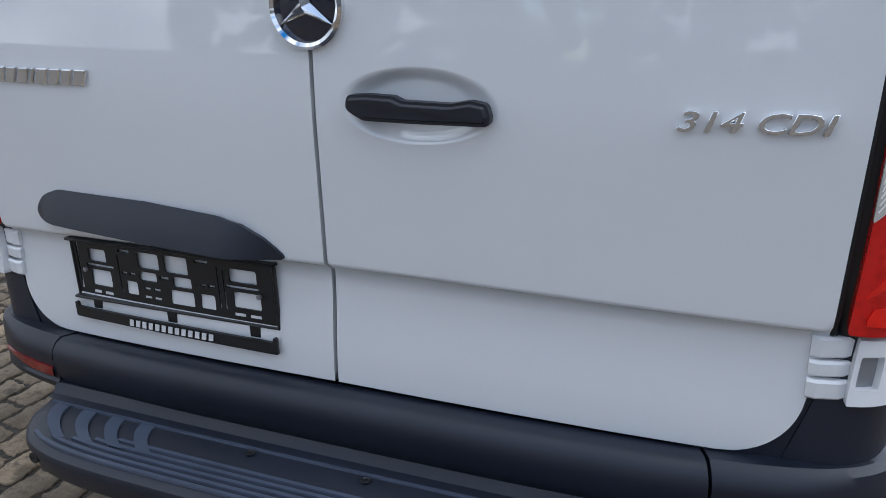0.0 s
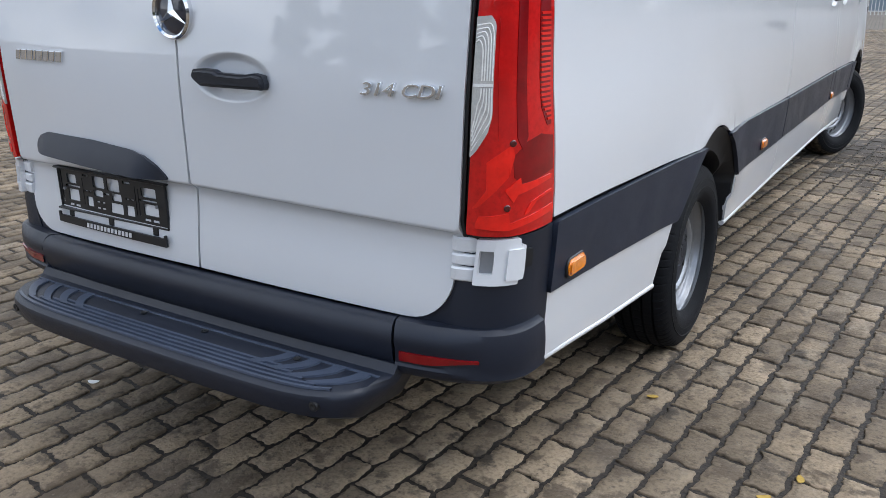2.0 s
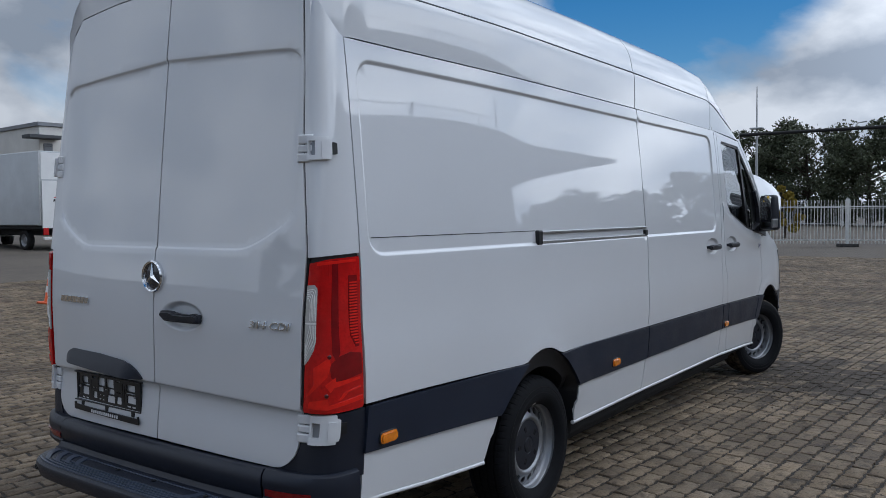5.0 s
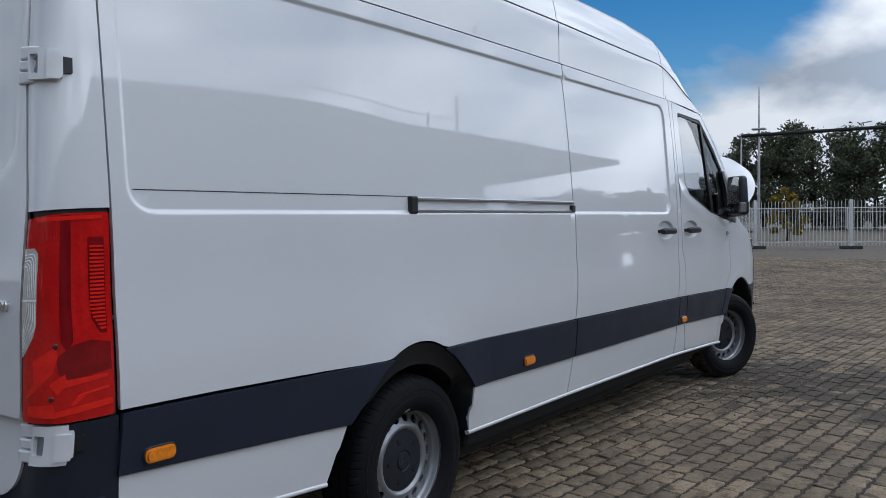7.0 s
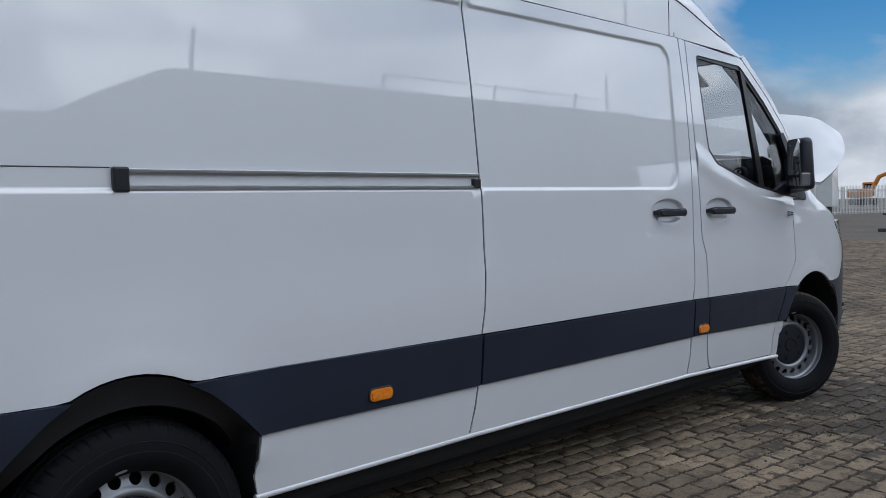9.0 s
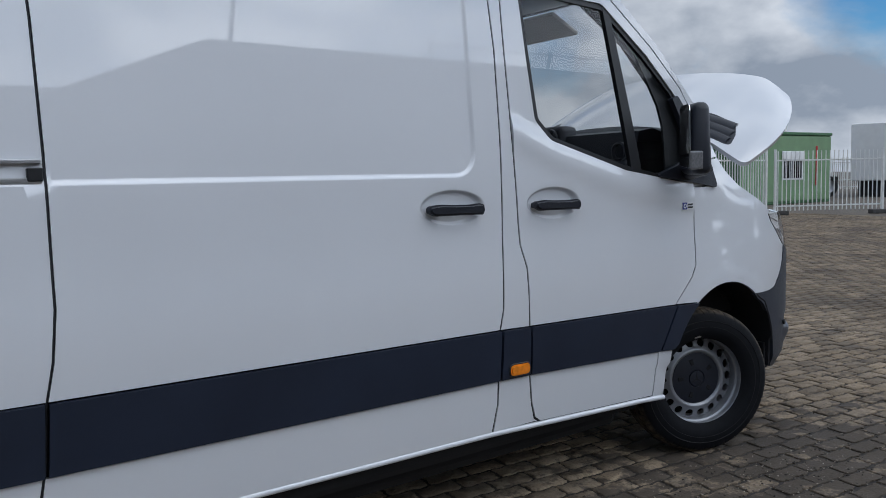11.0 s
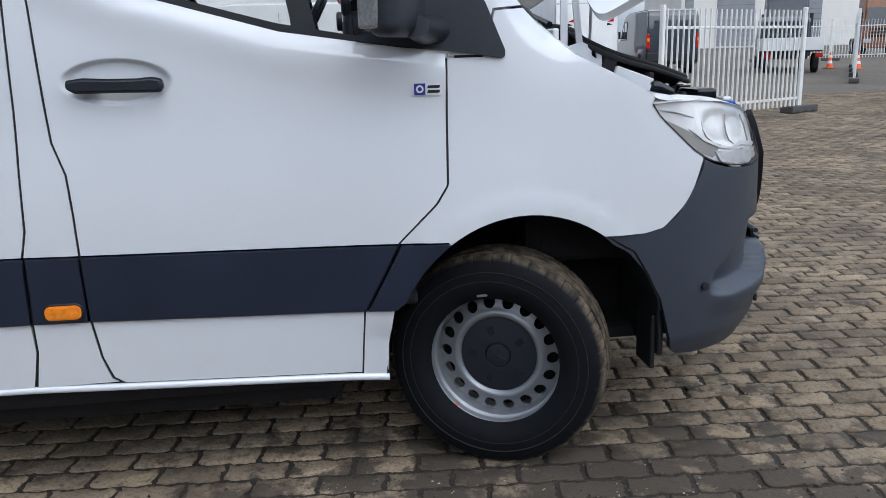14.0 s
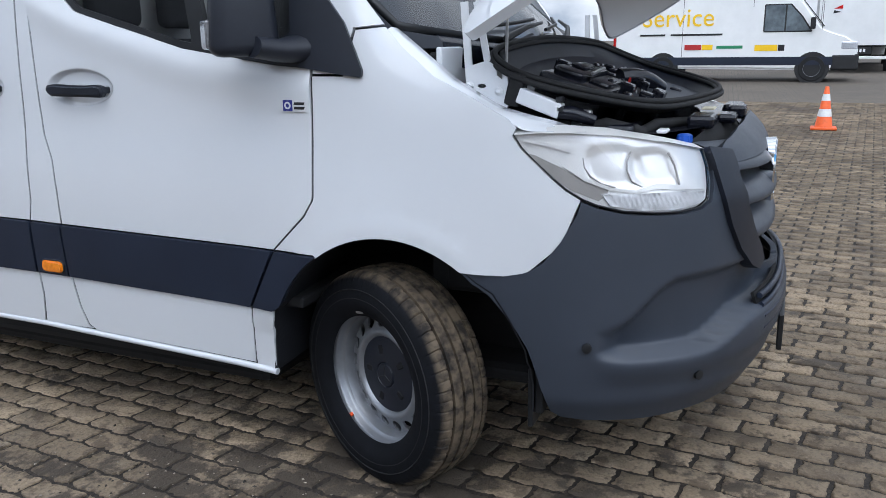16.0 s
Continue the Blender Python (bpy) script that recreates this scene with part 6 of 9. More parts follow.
for sgn in (1, -1):
    ring = rounded([(sgn * 0.60, 0.185), (sgn * 0.72, 0.165), (sgn * 0.88, 0.155), (sgn * 0.85, 0.26), (sgn * 0.80, 0.355), (sgn * 0.66, 0.40), (sgn * 0.525, 0.42), (sgn * 0.545, 0.30)], 0.03)
    vent = part("air_vent", sheet(ring, lambda u, v: bonnet_at(u, v, 0.002), (0, -0.3, 1), 0.05, thick=0.01), BLACK_SATIN, bonnet, "black louvred air vent")
    for k in range(3):
        bm = bmesh.new()
        rows = []
        for u in np.linspace(0.595 - 0.020 * k, 0.848 - 0.018 * k, 40):
            q = (u - 0.55) / 0.3
            vv = 0.198 + 0.070 * k - 0.03 * q
            notch = 0.003 * (1 + math.sin(u * 480))
            rows.append([bm.verts.new(bonnet_at(sgn * u, vv + dv, o)) for dv, o in ((-0.004, 0.003), (0.010, 0.009), (0.030, 0.011 - notch * 0.5), (0.050, 0.008 - notch * 0.6), (0.056, 0.003))])
        for r0, r1 in zip(rows, rows[1:]):
            for i in range(4):
                bm.faces.new((r0[i], r1[i], r1[i + 1], r0[i + 1]))
        bmesh.ops.recalc_face_normals(bm, faces=bm.faces)
        part("louvre", bm, BLACK_SATIN, vent, smooth=50)
    # flat hinge arms on a pierced bracket
    for p0, p1, w in (((0.745, 6.108, 1.275), (0.765, 6.100, 1.50), 0.011), ((0.730, 6.168, 1.285), (0.755, 6.135, 1.50), 0.010)):
        bm = bmesh.new()
        a, b = Vector((sgn * p0[0], *p0[1:])), Vector((sgn * p1[0], *p1[1:]))
        side = Vector((0, 1, 0.1)) * w
        thin = Vector((sgn * 0.004, 0, 0))
        va = [bm.verts.new(q) for q in (a - side - thin, a + side - thin, a + side + thin, a - side + thin)]
        vb = [bm.verts.new(q) for q in (b - side - thin, b + side - thin, b + side + thin, b - side + thin)]
        for i in range(4):
            bm.faces.new((va[i], va[(i + 1) % 4], vb[(i + 1) % 4], vb[i]))
        bm.faces.new(va[::-1])
        bm.faces.new(vb)
        bmesh.ops.recalc_face_normals(bm, faces=bm.faces)
        part("bonnet_hinge", bm, WHITE_PLASTIC, van, "white painted hinge arm")
    ring = rounded([(6.095, 1.20), (6.235, 1.20), (6.228, 1.300), (6.165, 1.335), (6.105, 1.318)], 0.012)
    holes = [[(6.150 + 0.014 * math.cos(q), 1.262 + 0.006 * math.sin(q)) for q in np.linspace(0, 2 * math.pi, 12, endpoint=False)], rounded([(6.196, 1.292), (6.214, 1.280), (6.212, 1.304), (6.196, 1.312)], 0.003, 2)]
    br = part("hinge_bracket", sheet(ring, lambda y, z: Vector((sgn * (0.752 + 0.06 * (1.335 - z)), y, z)), (sgn, 0, 0), 0.03, holes=holes, thick=0.012, edge_step=0.02), WHITE_PLASTIC, van, "white painted hinge bracket")
    for y, z in ((6.112, 1.262), (6.205, 1.248)):
        bm = bmesh.new()
        spin(bm, [(0.014, 0.0), (0.014, 0.005), (0.009, 0.008), (0.006, 0.012), (0.0, 0.012)], 10, "x", (0, 0, 0))
        for v in bm.verts:
            v.co.x *= sgn
        bmesh.ops.transform(bm, matrix=Matrix.Translation((sgn * 0.757, y, z)), verts=bm.verts)
        bmesh.ops.recalc_face_normals(bm, faces=bm.faces)
        part("bolt", bm, WHITE_PLASTIC, br)
    # wing top, turned in and down to the engine bay
    bm = bmesh.new()
    rows = []
    cy_, cz_, cx_ = [5.93, 5.966, 6.114, 6.247, 6.330, 6.384, 6.446, 6.50], [1.432, 1.405, 1.285, 1.210, 1.186, 1.174, 1.156, 1.148], [0.862, 0.860, 0.850, 0.842, 0.830, 0.822, 0.812, 0.800]
    oy_, oz_ = [5.93, 5.98, 6.08, 6.19, 6.30, 6.325, 6.36, 6.5], [1.432, 1.378, 1.299, 1.246, 1.188, 1.166, 1.158, 1.155]
    for y in np.linspace(5.935, 6.50, 22):
        y = float(y)
        zt, zc, xc = float(np.interp(y, oy_, oz_)), *(float(np.interp(y, cy_, t)) for t in (cz_, cx_))
        xs = side_x(y, zt) - 0.001
        rows.append([bm.verts.new((sgn * x_, y, z_)) for x_, z_ in ((xs, zt - 0.002), (xs - 0.3 * (xs - xc), zt + 0.55 * (zc - zt) + 0.004), (xc + 0.01, zc + 0.002), (xc, zc - 0.006), (xc - 0.03, zc - 0.05), (xc - 0.075, zc - 0.065), (xc - 0.09, zc - 0.30))])
    for r0, r1 in zip(rows, rows[1:]):
        for i in range(6):
            bm.faces.new((r0[i], r1[i], r1[i + 1], r0[i + 1]))
    bmesh.ops.recalc_face_normals(bm, faces=bm.faces)
    part("inner_wing", bm, PAINT, van, "white inner wing panel", smooth=50)
    bm = bmesh.new()
    box(bm, (min(sgn * 0.715, sgn * 0.765), -0.024, -0.048), (max(sgn * 0.715, sgn * 0.765), 0.024, 0.048), 0.008, 2, Matrix.Translation((0, 6.252, 1.252)) @ Matrix.Rotation(radians(-14), 4, "X"))
    part("rubber_stop", bm, RUBBER, van, "black rubber stop")
    bm = bmesh.new()
    box(bm, (min(sgn * 0.735, sgn * 0.778), -0.070, -0.030), (max(sgn * 0.735, sgn * 0.778), 0.062, 0.014), 0.004, 2, Matrix.Translation((0, 6.335, 1.222)) @ Matrix.Rotation(radians(-20), 4, "X"))
    wb = part("wing_bracket", bm, WHITE_PLASTIC, van, "white painted metal bracket")
    for y, z in ((6.385, 1.226), (6.388, 1.200)):
        bm = bmesh.new()
        box(bm, (min(sgn * 0.74, sgn * 0.778), y - 0.006, z - 0.008), (max(sgn * 0.74, sgn * 0.778), y + 0.012, z + 0.008), 0.003, 1)
        part("clip", bm, BLACK, wb)
    # plug and loom beside the lamp
    bm = bmesh.new()
    tube(bm, [(sgn * 0.76, 6.38, 1.19), (sgn * 0.74, 6.42, 1.186), (sgn * 0.72, 6.48, 1.165)], [0.020, 0.022, 0.016], 10)
    part("plug", bm, ENGINE_BLACK, van, "black plug connector", smooth=50)
    bm = bmesh.new()
    box(bm, (min(sgn * 0.70, sgn * 0.73), 6.44, 1.17), (max(sgn * 0.70, sgn * 0.73), 6.47, 1.195), 0.004, 1)
    part("clip", bm, ALU, van, "bright metal clip")
    bm = bmesh.new()
    box(bm, (min(sgn * 0.68, sgn * 0.735), 6.655, 1.136), (max(sgn * 0.68, sgn * 0.735), 6.685, 1.147), 0.004, 1)
    part("lamp_clip", bm, WHITE_PLASTIC, van, "pale lamp fixing clip")
bm = bmesh.new()
box(bm, (-0.85, 6.045, 1.16), (0.85, 6.062, 1.375), 0.004, 1)
part("cowl_panel", bm, PAINT, van, "white panel below the windscreen")
bm = bmesh.new()
tube(bm, [(0.70, 6.205, 1.27), (0.70, 6.212, 1.575)], 0.005, 8)
part("prop_rod", bm, ALU, van, "thin metal bonnet strut", smooth=60)

# ---- engine bay ----
bm = bmesh.new()
box(bm, (-0.76, 6.02, 0.62), (0.76, 6.68, 0.86), 0.02)
box(bm, (-0.76, 5.98, 0.62), (0.76, 6.04, 1.36), 0.01)
part("engine_bay_floor", bm, CAVITY, van, "dark engine bay")
loop = [(0.72, 6.185, 1.325), (0.62, 6.165, 1.36), (0.2, 6.185, 1.385), (-0.34, 6.23, 1.37), (-0.60, 6.30, 1.32), (-0.66, 6.42, 1.27), (-0.50, 6.62, 1.225), (-0.20, 6.735, 1.205), (0.10, 6.735, 1.195), (0.50, 6.625, 1.192), (0.70, 6.44, 1.236), (0.745, 6.28, 1.280)]
dl = []
for i in range(len(loop)):
    p0, p1, p2, p3 = (Vector(loop[(i + k - 1) % len(loop)]) + Vector((0, 0, 0.014)) for k in range(4))
    for q in range(5):
        t = q / 5
        dl.append(0.5 * ((2 * p1) + (-p0 + p2) * t + (2 * p0 - 5 * p1 + 4 * p2 - p3) * t * t + (-p0 + 3 * p1 - 3 * p2 + p3) * t ** 3))
cen = Vector((0.03, 6.45, 1.25))
for k, (sc, dz, r) in enumerate(((1.0, 0.0, 0.0095), (0.965, -0.006, 0.008), (1.025, -0.014, 0.009))):
    bm = bmesh.new()
    pts = [cen + (p - cen) * sc + Vector((0, 0, dz)) for p in dl]
    tube(bm, pts + [pts[0]], r, 8, caps=False)
    part("bonnet_seal", bm, RUBBER, van, "black rubber bonnet seal", smooth=60)
# duct wall under the seal
bm = bmesh.new()
top_v, mid_v, low_v = [], [], []
for p in dl:
    top_v.append(bm.verts.new(cen + (p - cen) * 0.985 + Vector((0, 0, -0.01))))
    mid_v.append(bm.verts.new(cen + (p - cen) * 0.94 + Vector((0, 0, -0.022))))
    low_v.append(bm.verts.new(cen + (p - cen) * 0.86 + Vector((0, 0, -0.046))))
for a, b in ((top_v, mid_v), (mid_v, low_v)):
    for i in range(len(a)):
        bm.faces.new((a[i], a[(i + 1) % len(a)], b[(i + 1) % len(a)], b[i]))
bm.faces.new(low_v)
bmesh.ops.recalc_face_normals(bm, faces=bm.faces)
part("air_duct", bm, DUCT, van, "black plastic air duct", smooth=40)
# air box, covers and connectors, lying in the slope of the seal
BAY = Matrix.Translation((0.03, 6.45, 1.286)) @ Matrix.Rotation(radians(-19), 4, "X")


def bay_box(name, lo, hi, label, ribs=0, bevel=0.014, mat=None):
    """A rounded cover in the slope of the bay, with raised ribs along it."""
    bm = bmesh.new()
    box(bm, lo, hi, bevel, 2, BAY)
    ob = part(name, bm, mat or ENGINE_BLACK, van, label, smooth=35)
    for q in range(ribs):
        bm = bmesh.new()
        xx = lo[0] + (hi[0] - lo[0]) * (q + 1) / (ribs + 1)
        box(bm, (xx - 0.006, lo[1] + 0.02, hi[2] - 0.004), (xx + 0.006, hi[1] - 0.02, hi[2] + 0.007), 0.003, 1, BAY)
        part("rib", bm, ENGINE_BLACK, ob)
    return ob


air_box = bay_box("air_box", (0.06, -0.185, -0.16), (0.50, 0.035, -0.045), "black plastic air filter box", 0)
for lo, hi in (((0.10, -0.155, -0.05), (0.46, -0.055, -0.020)), ((0.14, -0.050, -0.05), (0.40, 0.020, -0.030)), ((0.20, -0.130, -0.022), (0.36, -0.080, -0.008))):
    bm = bmesh.new()
    box(bm, lo, hi, 0.010, 2, BAY)
    part("lid", bm, ENGINE_BLACK, air_box, smooth=35)
bay_box("engine_cover", (-0.42, -0.200, -0.17), (0.02, 0.00, -0.055), "black plastic engine cover", 4)
bay_box("engine_cover", (-0.52, -0.015, -0.18), (-0.20, 0.15, -0.085), "black plastic cover", 3)
bay_box("engine_cover", (-0.16, 0.015, -0.20), (0.36, 0.205, -0.125), "black plastic cover", 2)
for p0, p1, r in (((-0.02, -0.03, -0.045), (-0.17, 0.10, -0.05), 0.034), ((0.03, 0.055, -0.07), (0.20, 0.10, -0.09), 0.020)):
    bm = bmesh.new()
    tube(bm, [BAY @ (Vector(p0).lerp(Vector(p1), t) + Vector((0, 0, 0.02 * math.sin(math.pi * t)))) for t in np.linspace(0, 1, 7)], r, 12)
    part("air_hose", bm, ENGINE_BLACK, van, "glossy black air hose", smooth=60)
for p0, p1 in (((-0.16, 0.115, -0.070), (0.00, 0.165, -0.085)), ((-0.10, 0.090, -0.070), (0.06, 0.130, -0.085)), ((-0.28, 0.14, -0.06), (-0.16, 0.18, -0.07)), ((0.10, 0.075, -0.045), (0.34, 0.150, -0.050)), ((0.12, 0.100, -0.045), (0.30, 0.170, -0.052)), ((-0.36, -0.08, -0.035), (-0.12, -0.02, -0.030)), ((0.16, -0.060, -0.012), (0.40, -0.045, -0.016))):
    bm = bmesh.new()
    tube(bm, [BAY @ Vector(p0), BAY @ Vector(p1)], 0.0055, 6)
    part("metal_pipe", bm, ALU, van, "thin bright metal pipe", smooth=60)
rng_bay = random.Random(8)
for k in range(38):
    bm = bmesh.new()
    x, y, z = rng_bay.uniform(-0.45, 0.45), rng_bay.uniform(-0.17, 0.17), rng_bay.uniform(-0.048, -0.012)
    if abs(x) > 0.36 and abs(y) > 0.10:
        x *= 0.6
    w, d = rng_bay.uniform(0.012, 0.030), rng_bay.uniform(0.010, 0.022)
    box(bm, (x - w, y - d, z - 0.10), (x + w, y + d, z), 0.005, 1, BAY)
    part("connector", bm, ENGINE_BLACK, van, "small black connector")
for pts, r in (([(0.5, 6.25, 1.12), (0.35, 6.33, 1.22), (0.1, 6.28, 1.22), (-0.2, 6.32, 1.20)], 0.018), ([(-0.5, 6.4, 1.1), (-0.3, 6.33, 1.22), (0.0, 6.40, 1.23), (0.28, 6.50, 1.16)], 0.014), ([(0.58, 6.55, 1.10), (0.50, 6.62, 1.14), (0.30, 6.69, 1.13)], 0.016), ([(0.62, 6.40, 1.12), (0.66, 6.50, 1.15), (0.60, 6.60, 1.12)], 0.02)):
    bm = bmesh.new()
    tube(bm, pts, r, 8)
    part("hose", bm, RUBBER, van, "black rubber hose", smooth=60)
# shelf between seal and lamp, with blue cap and red terminal cover
bm = bmesh.new()
rows = []
for a in np.linspace(22, 158, 40):
    p, q = nose(float(a), 1.13, -0.075), nose(float(a), 1.12, -0.20)
    r_ = nose(float(a), 1.0, -0.24)
    rows.append([bm.verts.new(v) for v in (p, q, r_)])
for r0, r1 in zip(rows, rows[1:]):
    for i in range(2):
        bm.faces.new((r0[i], r1[i], r1[i + 1], r0[i + 1]))
bmesh.ops.recalc_face_normals(bm, faces=bm.faces)
if sum(f.normal.z for f in bm.faces) < 0:
    bmesh.ops.reverse_faces(bm, faces=bm.faces)
part("lock_panel", bm, ENGINE_BLACK, van, "black plastic lock carrier panel", smooth=40)
for lo, hi in (((0.28, 6.70, 1.12), (0.44, 6.78, 1.16)), ((-0.06, 6.79, 1.12), (0.06, 6.85, 1.165)), ((-0.30, 6.76, 1.12), (-0.12, 6.83, 1.155)), ((0.10, 6.77, 1.12), (0.24, 6.83, 1.15)), ((0.56, 6.50, 1.10), (0.68, 6.58, 1.15))):
    bm = bmesh.new()
    box(bm, lo, hi, 0.012, 2)
    part("lock_bracket", bm, ENGINE_BLACK, van, "black plastic bracket")
bm = bmesh.new()
spin(bm, [(0.0, 0.016), (0.014, 0.016), (0.0195, 0.012), (0.021, -0.004), (0.017, -0.014), (0.017, -0.08)], 18, "z", (0.645, 6.722, 1.112))
for v in bm.verts:
    a = math.atan2(v.co.y - 6.722, v.co.x - 0.645)
    r = math.hypot(v.co.x - 0.645, v.co.y - 6.722)
    if r > 0.018:
        v.co.x += 0.002 * math.cos(a) * math.cos(9 * a)
        v.co.y += 0.002 * math.sin(a) * math.cos(9 * a)
part("washer_cap", bm, material("blue_cap", (0.010, 0.075, 0.40), rough=0.35, vary=0.2, scale=40), van, "bright blue screen-wash cap", smooth=40)
RED_PLASTIC = material("red_plastic", (0.55, 0.02, 0.015), rough=0.4, vary=0.25, scale=30)
bm = bmesh.new()
box(bm, (0.0, 6.41, 1.15), (0.09, 6.44, 1.19), 0.008, 2)
box(bm, (0.0, 6.43, 1.19), (0.02, 6.45, 1.215), 0.006, 2)
for v in bm.verts:
    v.co.z += 0.045
part("terminal_cover", bm, RED_PLASTIC, van, "red terminal cover")
bm = bmesh.new()
box(bm, (0.18, 6.725, 1.165), (0.26, 6.765, 1.170), 0.001, 1, None)
part("sticker", bm, material("cream_sticker", (0.65, 0.60, 0.45), rough=0.5, vary=0.3, scale=60), van, "pale paper sticker")

# ---- windscreen, cowl, wipers ----
def screen_at(u, s, out=0.0):
    """u across, s from the top (0) to the foot (1)."""
    sx = 0.795 + 0.07 * s
    side = Vector((sx, 5.215 + 0.715 * s, 2.135 - 0.70 * s - 0.03 * math.sin(math.pi * s)))
    mid = Vector((0, 5.275 + 0.86 * s, 2.165 - 0.775 * s - 0.01))
    f = abs(u) ** 2.3
    return Vector((u * sx, mid.y + (side.y - mid.y) * f, mid.z + (side.z - mid.z) * f)) + Vector((0, 0.72, 0.69)) * out


screen = part("windscreen", sheet([(-1, 0), (1, 0), (1, 1), (-1, 1)], screen_at, (0, 0.7, 0.7), 0.08, thick=0.0), GLASS, van, "large clear windscreen")
screen.visible_shadow = False
bm = bmesh.new()
tube(bm, [screen_at(u, s, 0.002) for u, s in [(x, 0.0) for x in np.linspace(-1, 1, 12)] + [(1, y) for y in np.linspace(0.1, 1, 8)] + [(x, 1.0) for x in np.linspace(0.9, -1, 12)] + [(-1, y) for y in np.linspace(0.9, 0, 8)]], 0.014, 6)
part("screen_rubber", bm, BLACK, screen, "black screen surround", smooth=60)
bm = bmesh.new()
rows = []
for u in np.linspace(-0.88, 0.88, 25):
    p = screen_at(u, 1.0)
    rows.append([bm.verts.new(v) for v in (p + Vector((0, -0.01, 0.0)), p + Vector((0, 0.03, -0.015)), p + Vector((0, 0.046, -0.03)), p + Vector((0, 0.05, -0.10)))])
for r0, r1 in zip(rows, rows[1:]):
    for i in range(3):
        bm.faces.new((r0[i], r1[i], r1[i + 1], r0[i + 1]))
bmesh.ops.recalc_face_normals(bm, faces=bm.faces)
part("cowl", bm, ENGINE_BLACK, van, "black plastic cowl below the windscreen", smooth=40)
for x0, x1 in ((0.62, -0.05), (-0.1, -0.72)):
    bm = bmesh.new()
    tube(bm, [screen_at(x0 * 0.9, 1.03, 0.035), screen_at((x0 + x1) / 2, 0.97, 0.045), screen_at(x1, 0.93, 0.03)], [0.012, 0.009, 0.006], 6)
    tube(bm, [screen_at(x0 * 0.8, 0.95, 0.016), screen_at((x0 + x1) / 2, 0.93, 0.02), screen_at(x1, 0.90, 0.016)], 0.007, 6)
    part("wiper", bm, BLACK, van, "black wiper arm and blade", smooth=60)

# ---- side windows and mirrors ----
def window_set(sgn):
    o = (sgn, 0, 0)
    out = rounded(WINDOW, 0.0)
    glass = part("door_window", sheet(out, on_side(sgn, side_x, -0.014), o, 0.08, thick=0.0), GLASS, van, "tinted door window")
    glass.visible_shadow = False
    # black surround: a band just inside the opening
    c = Vector((5.15, 1.72))
    inner = []
    for p in out:
        v = Vector(p) - c
        inner.append(tuple(c + v * (1 - 0.024 / max(v.length, 0.1))))
    part("window_seal", sheet(out, on_side(sgn, side_x, -0.006), o, 0.06, holes=[inner], thick=0.012), BLACK, glass, "black rubber window seal")
    part("window_bar", sheet([(5.150, 2.075), (5.196, 2.045), (5.335, 1.40), (5.340, 1.362), (5.272, 1.375), (5.268, 1.42)], on_side(sgn, side_x, -0.004), o, 0.06, thick=0.02), BLACK, glass, "black divider bar")
    part("corner_trim", sheet(rounded([(5.36, 1.905), (5.455, 1.755), (5.505, 1.67), (5.532, 1.58), (5.535, 1.345), (5.66, 1.332), (5.68, 1.56), (5.56, 1.735), (5.42, 1.865)], 0.01), on_side(sgn, side_x, -0.03), o, 0.05, thick=0.012), BLACK, glass, "black trim inside the window corner")
    # black corner panel and mirror
    ring = rounded([(5.42, 1.352), (5.58, 1.332), (5.70, 1.318), (5.868, 1.293), (5.870, 1.315), (5.815, 1.447), (5.70, 1.598), (5.60, 1.715), (5.56, 1.70), (5.64, 1.56), (5.64, 1.42)], 0.012)
    tri_p = part("mirror_panel", sheet(ring, on_side(sgn, side_x, 0.012), o, 0.04, thick=0.03), BLACK_SATIN, van, "black triangular mirror base")
    bm = bmesh.new()
    tube(bm, [(sgn * 0.95, 5.66, 1.375), (sgn * 1.02, 5.63, 1.37), (sgn * 1.10, 5.60, 1.385)], [0.06, 0.045, 0.04], 12)
    for v in bm.verts:
        v.co.z = 1.375 + (v.co.z - 1.375) * 0.75
    part("mirror_arm", bm, BLACK_SATIN, tri_p, smooth=50)
    bm = bmesh.new()
    box(bm, (-0.090, -0.046, -0.160), (0.090, 0.046, 0.152), 0.034, 4)
    for v in bm.verts:
        v.co.y = v.co.y * (1.0 if v.co.y < 0 else 1.0 - 0.35 * (abs(v.co.x) / 0.095) ** 2) + 0.0
        v.co.x *= 1.0 - 0.14 * (v.co.z / 0.165)
        v.co.y *= 1.0 - 0.12 * (v.co.z / 0.165)
    m = Matrix.Translation((sgn * 1.085, 5.56, 1.515)) @ Matrix.Rotation(radians(-36 * sgn), 4, "Z")
    bmesh.ops.transform(bm, matrix=m, verts=bm.verts)
    mir = part("wing_mirror", bm, BLACK_SATIN, van, "black plastic wing mirror", smooth=50)
    bm = slab(rounded([(-0.075, -0.07), (0.075, -0.07), (0.066, 0.145), (-0.066, 0.145)], 0.03), 0.004, m @ Matrix(((1, 0, 0, 0), (0, 0, -1, -0.0505), (0, 1, 0, 0.0), (0, 0, 0, 1))))
    part("mirror_glass", bm, MIRROR, mir, "mirror glass")
    bm = slab(rounded([(-0.07, -0.135), (0.07, -0.135), (0.072, -0.085), (-0.072, -0.085)], 0.015), 0.004, m @ Matrix(((1, 0, 0, 0), (0, 0, -1, -0.0505), (0, 1, 0, 0.0), (0, 0, 0, 1))))
    part("mirror_glass", bm, MIRROR, mir, "small wide-angle mirror glass")
    bm = bmesh.new()
    box(bm, (-0.012, -0.03, -0.04), (0.012, 0.03, 0.04), 0.008, 2)
    bmesh.ops.transform(bm, matrix=m @ Matrix.Translation((sgn * 0.094, -0.034, -0.098)), verts=bm.verts)
    part("indicator_lens", bm, MIRROR_LENS, mir, "clear indicator lens")


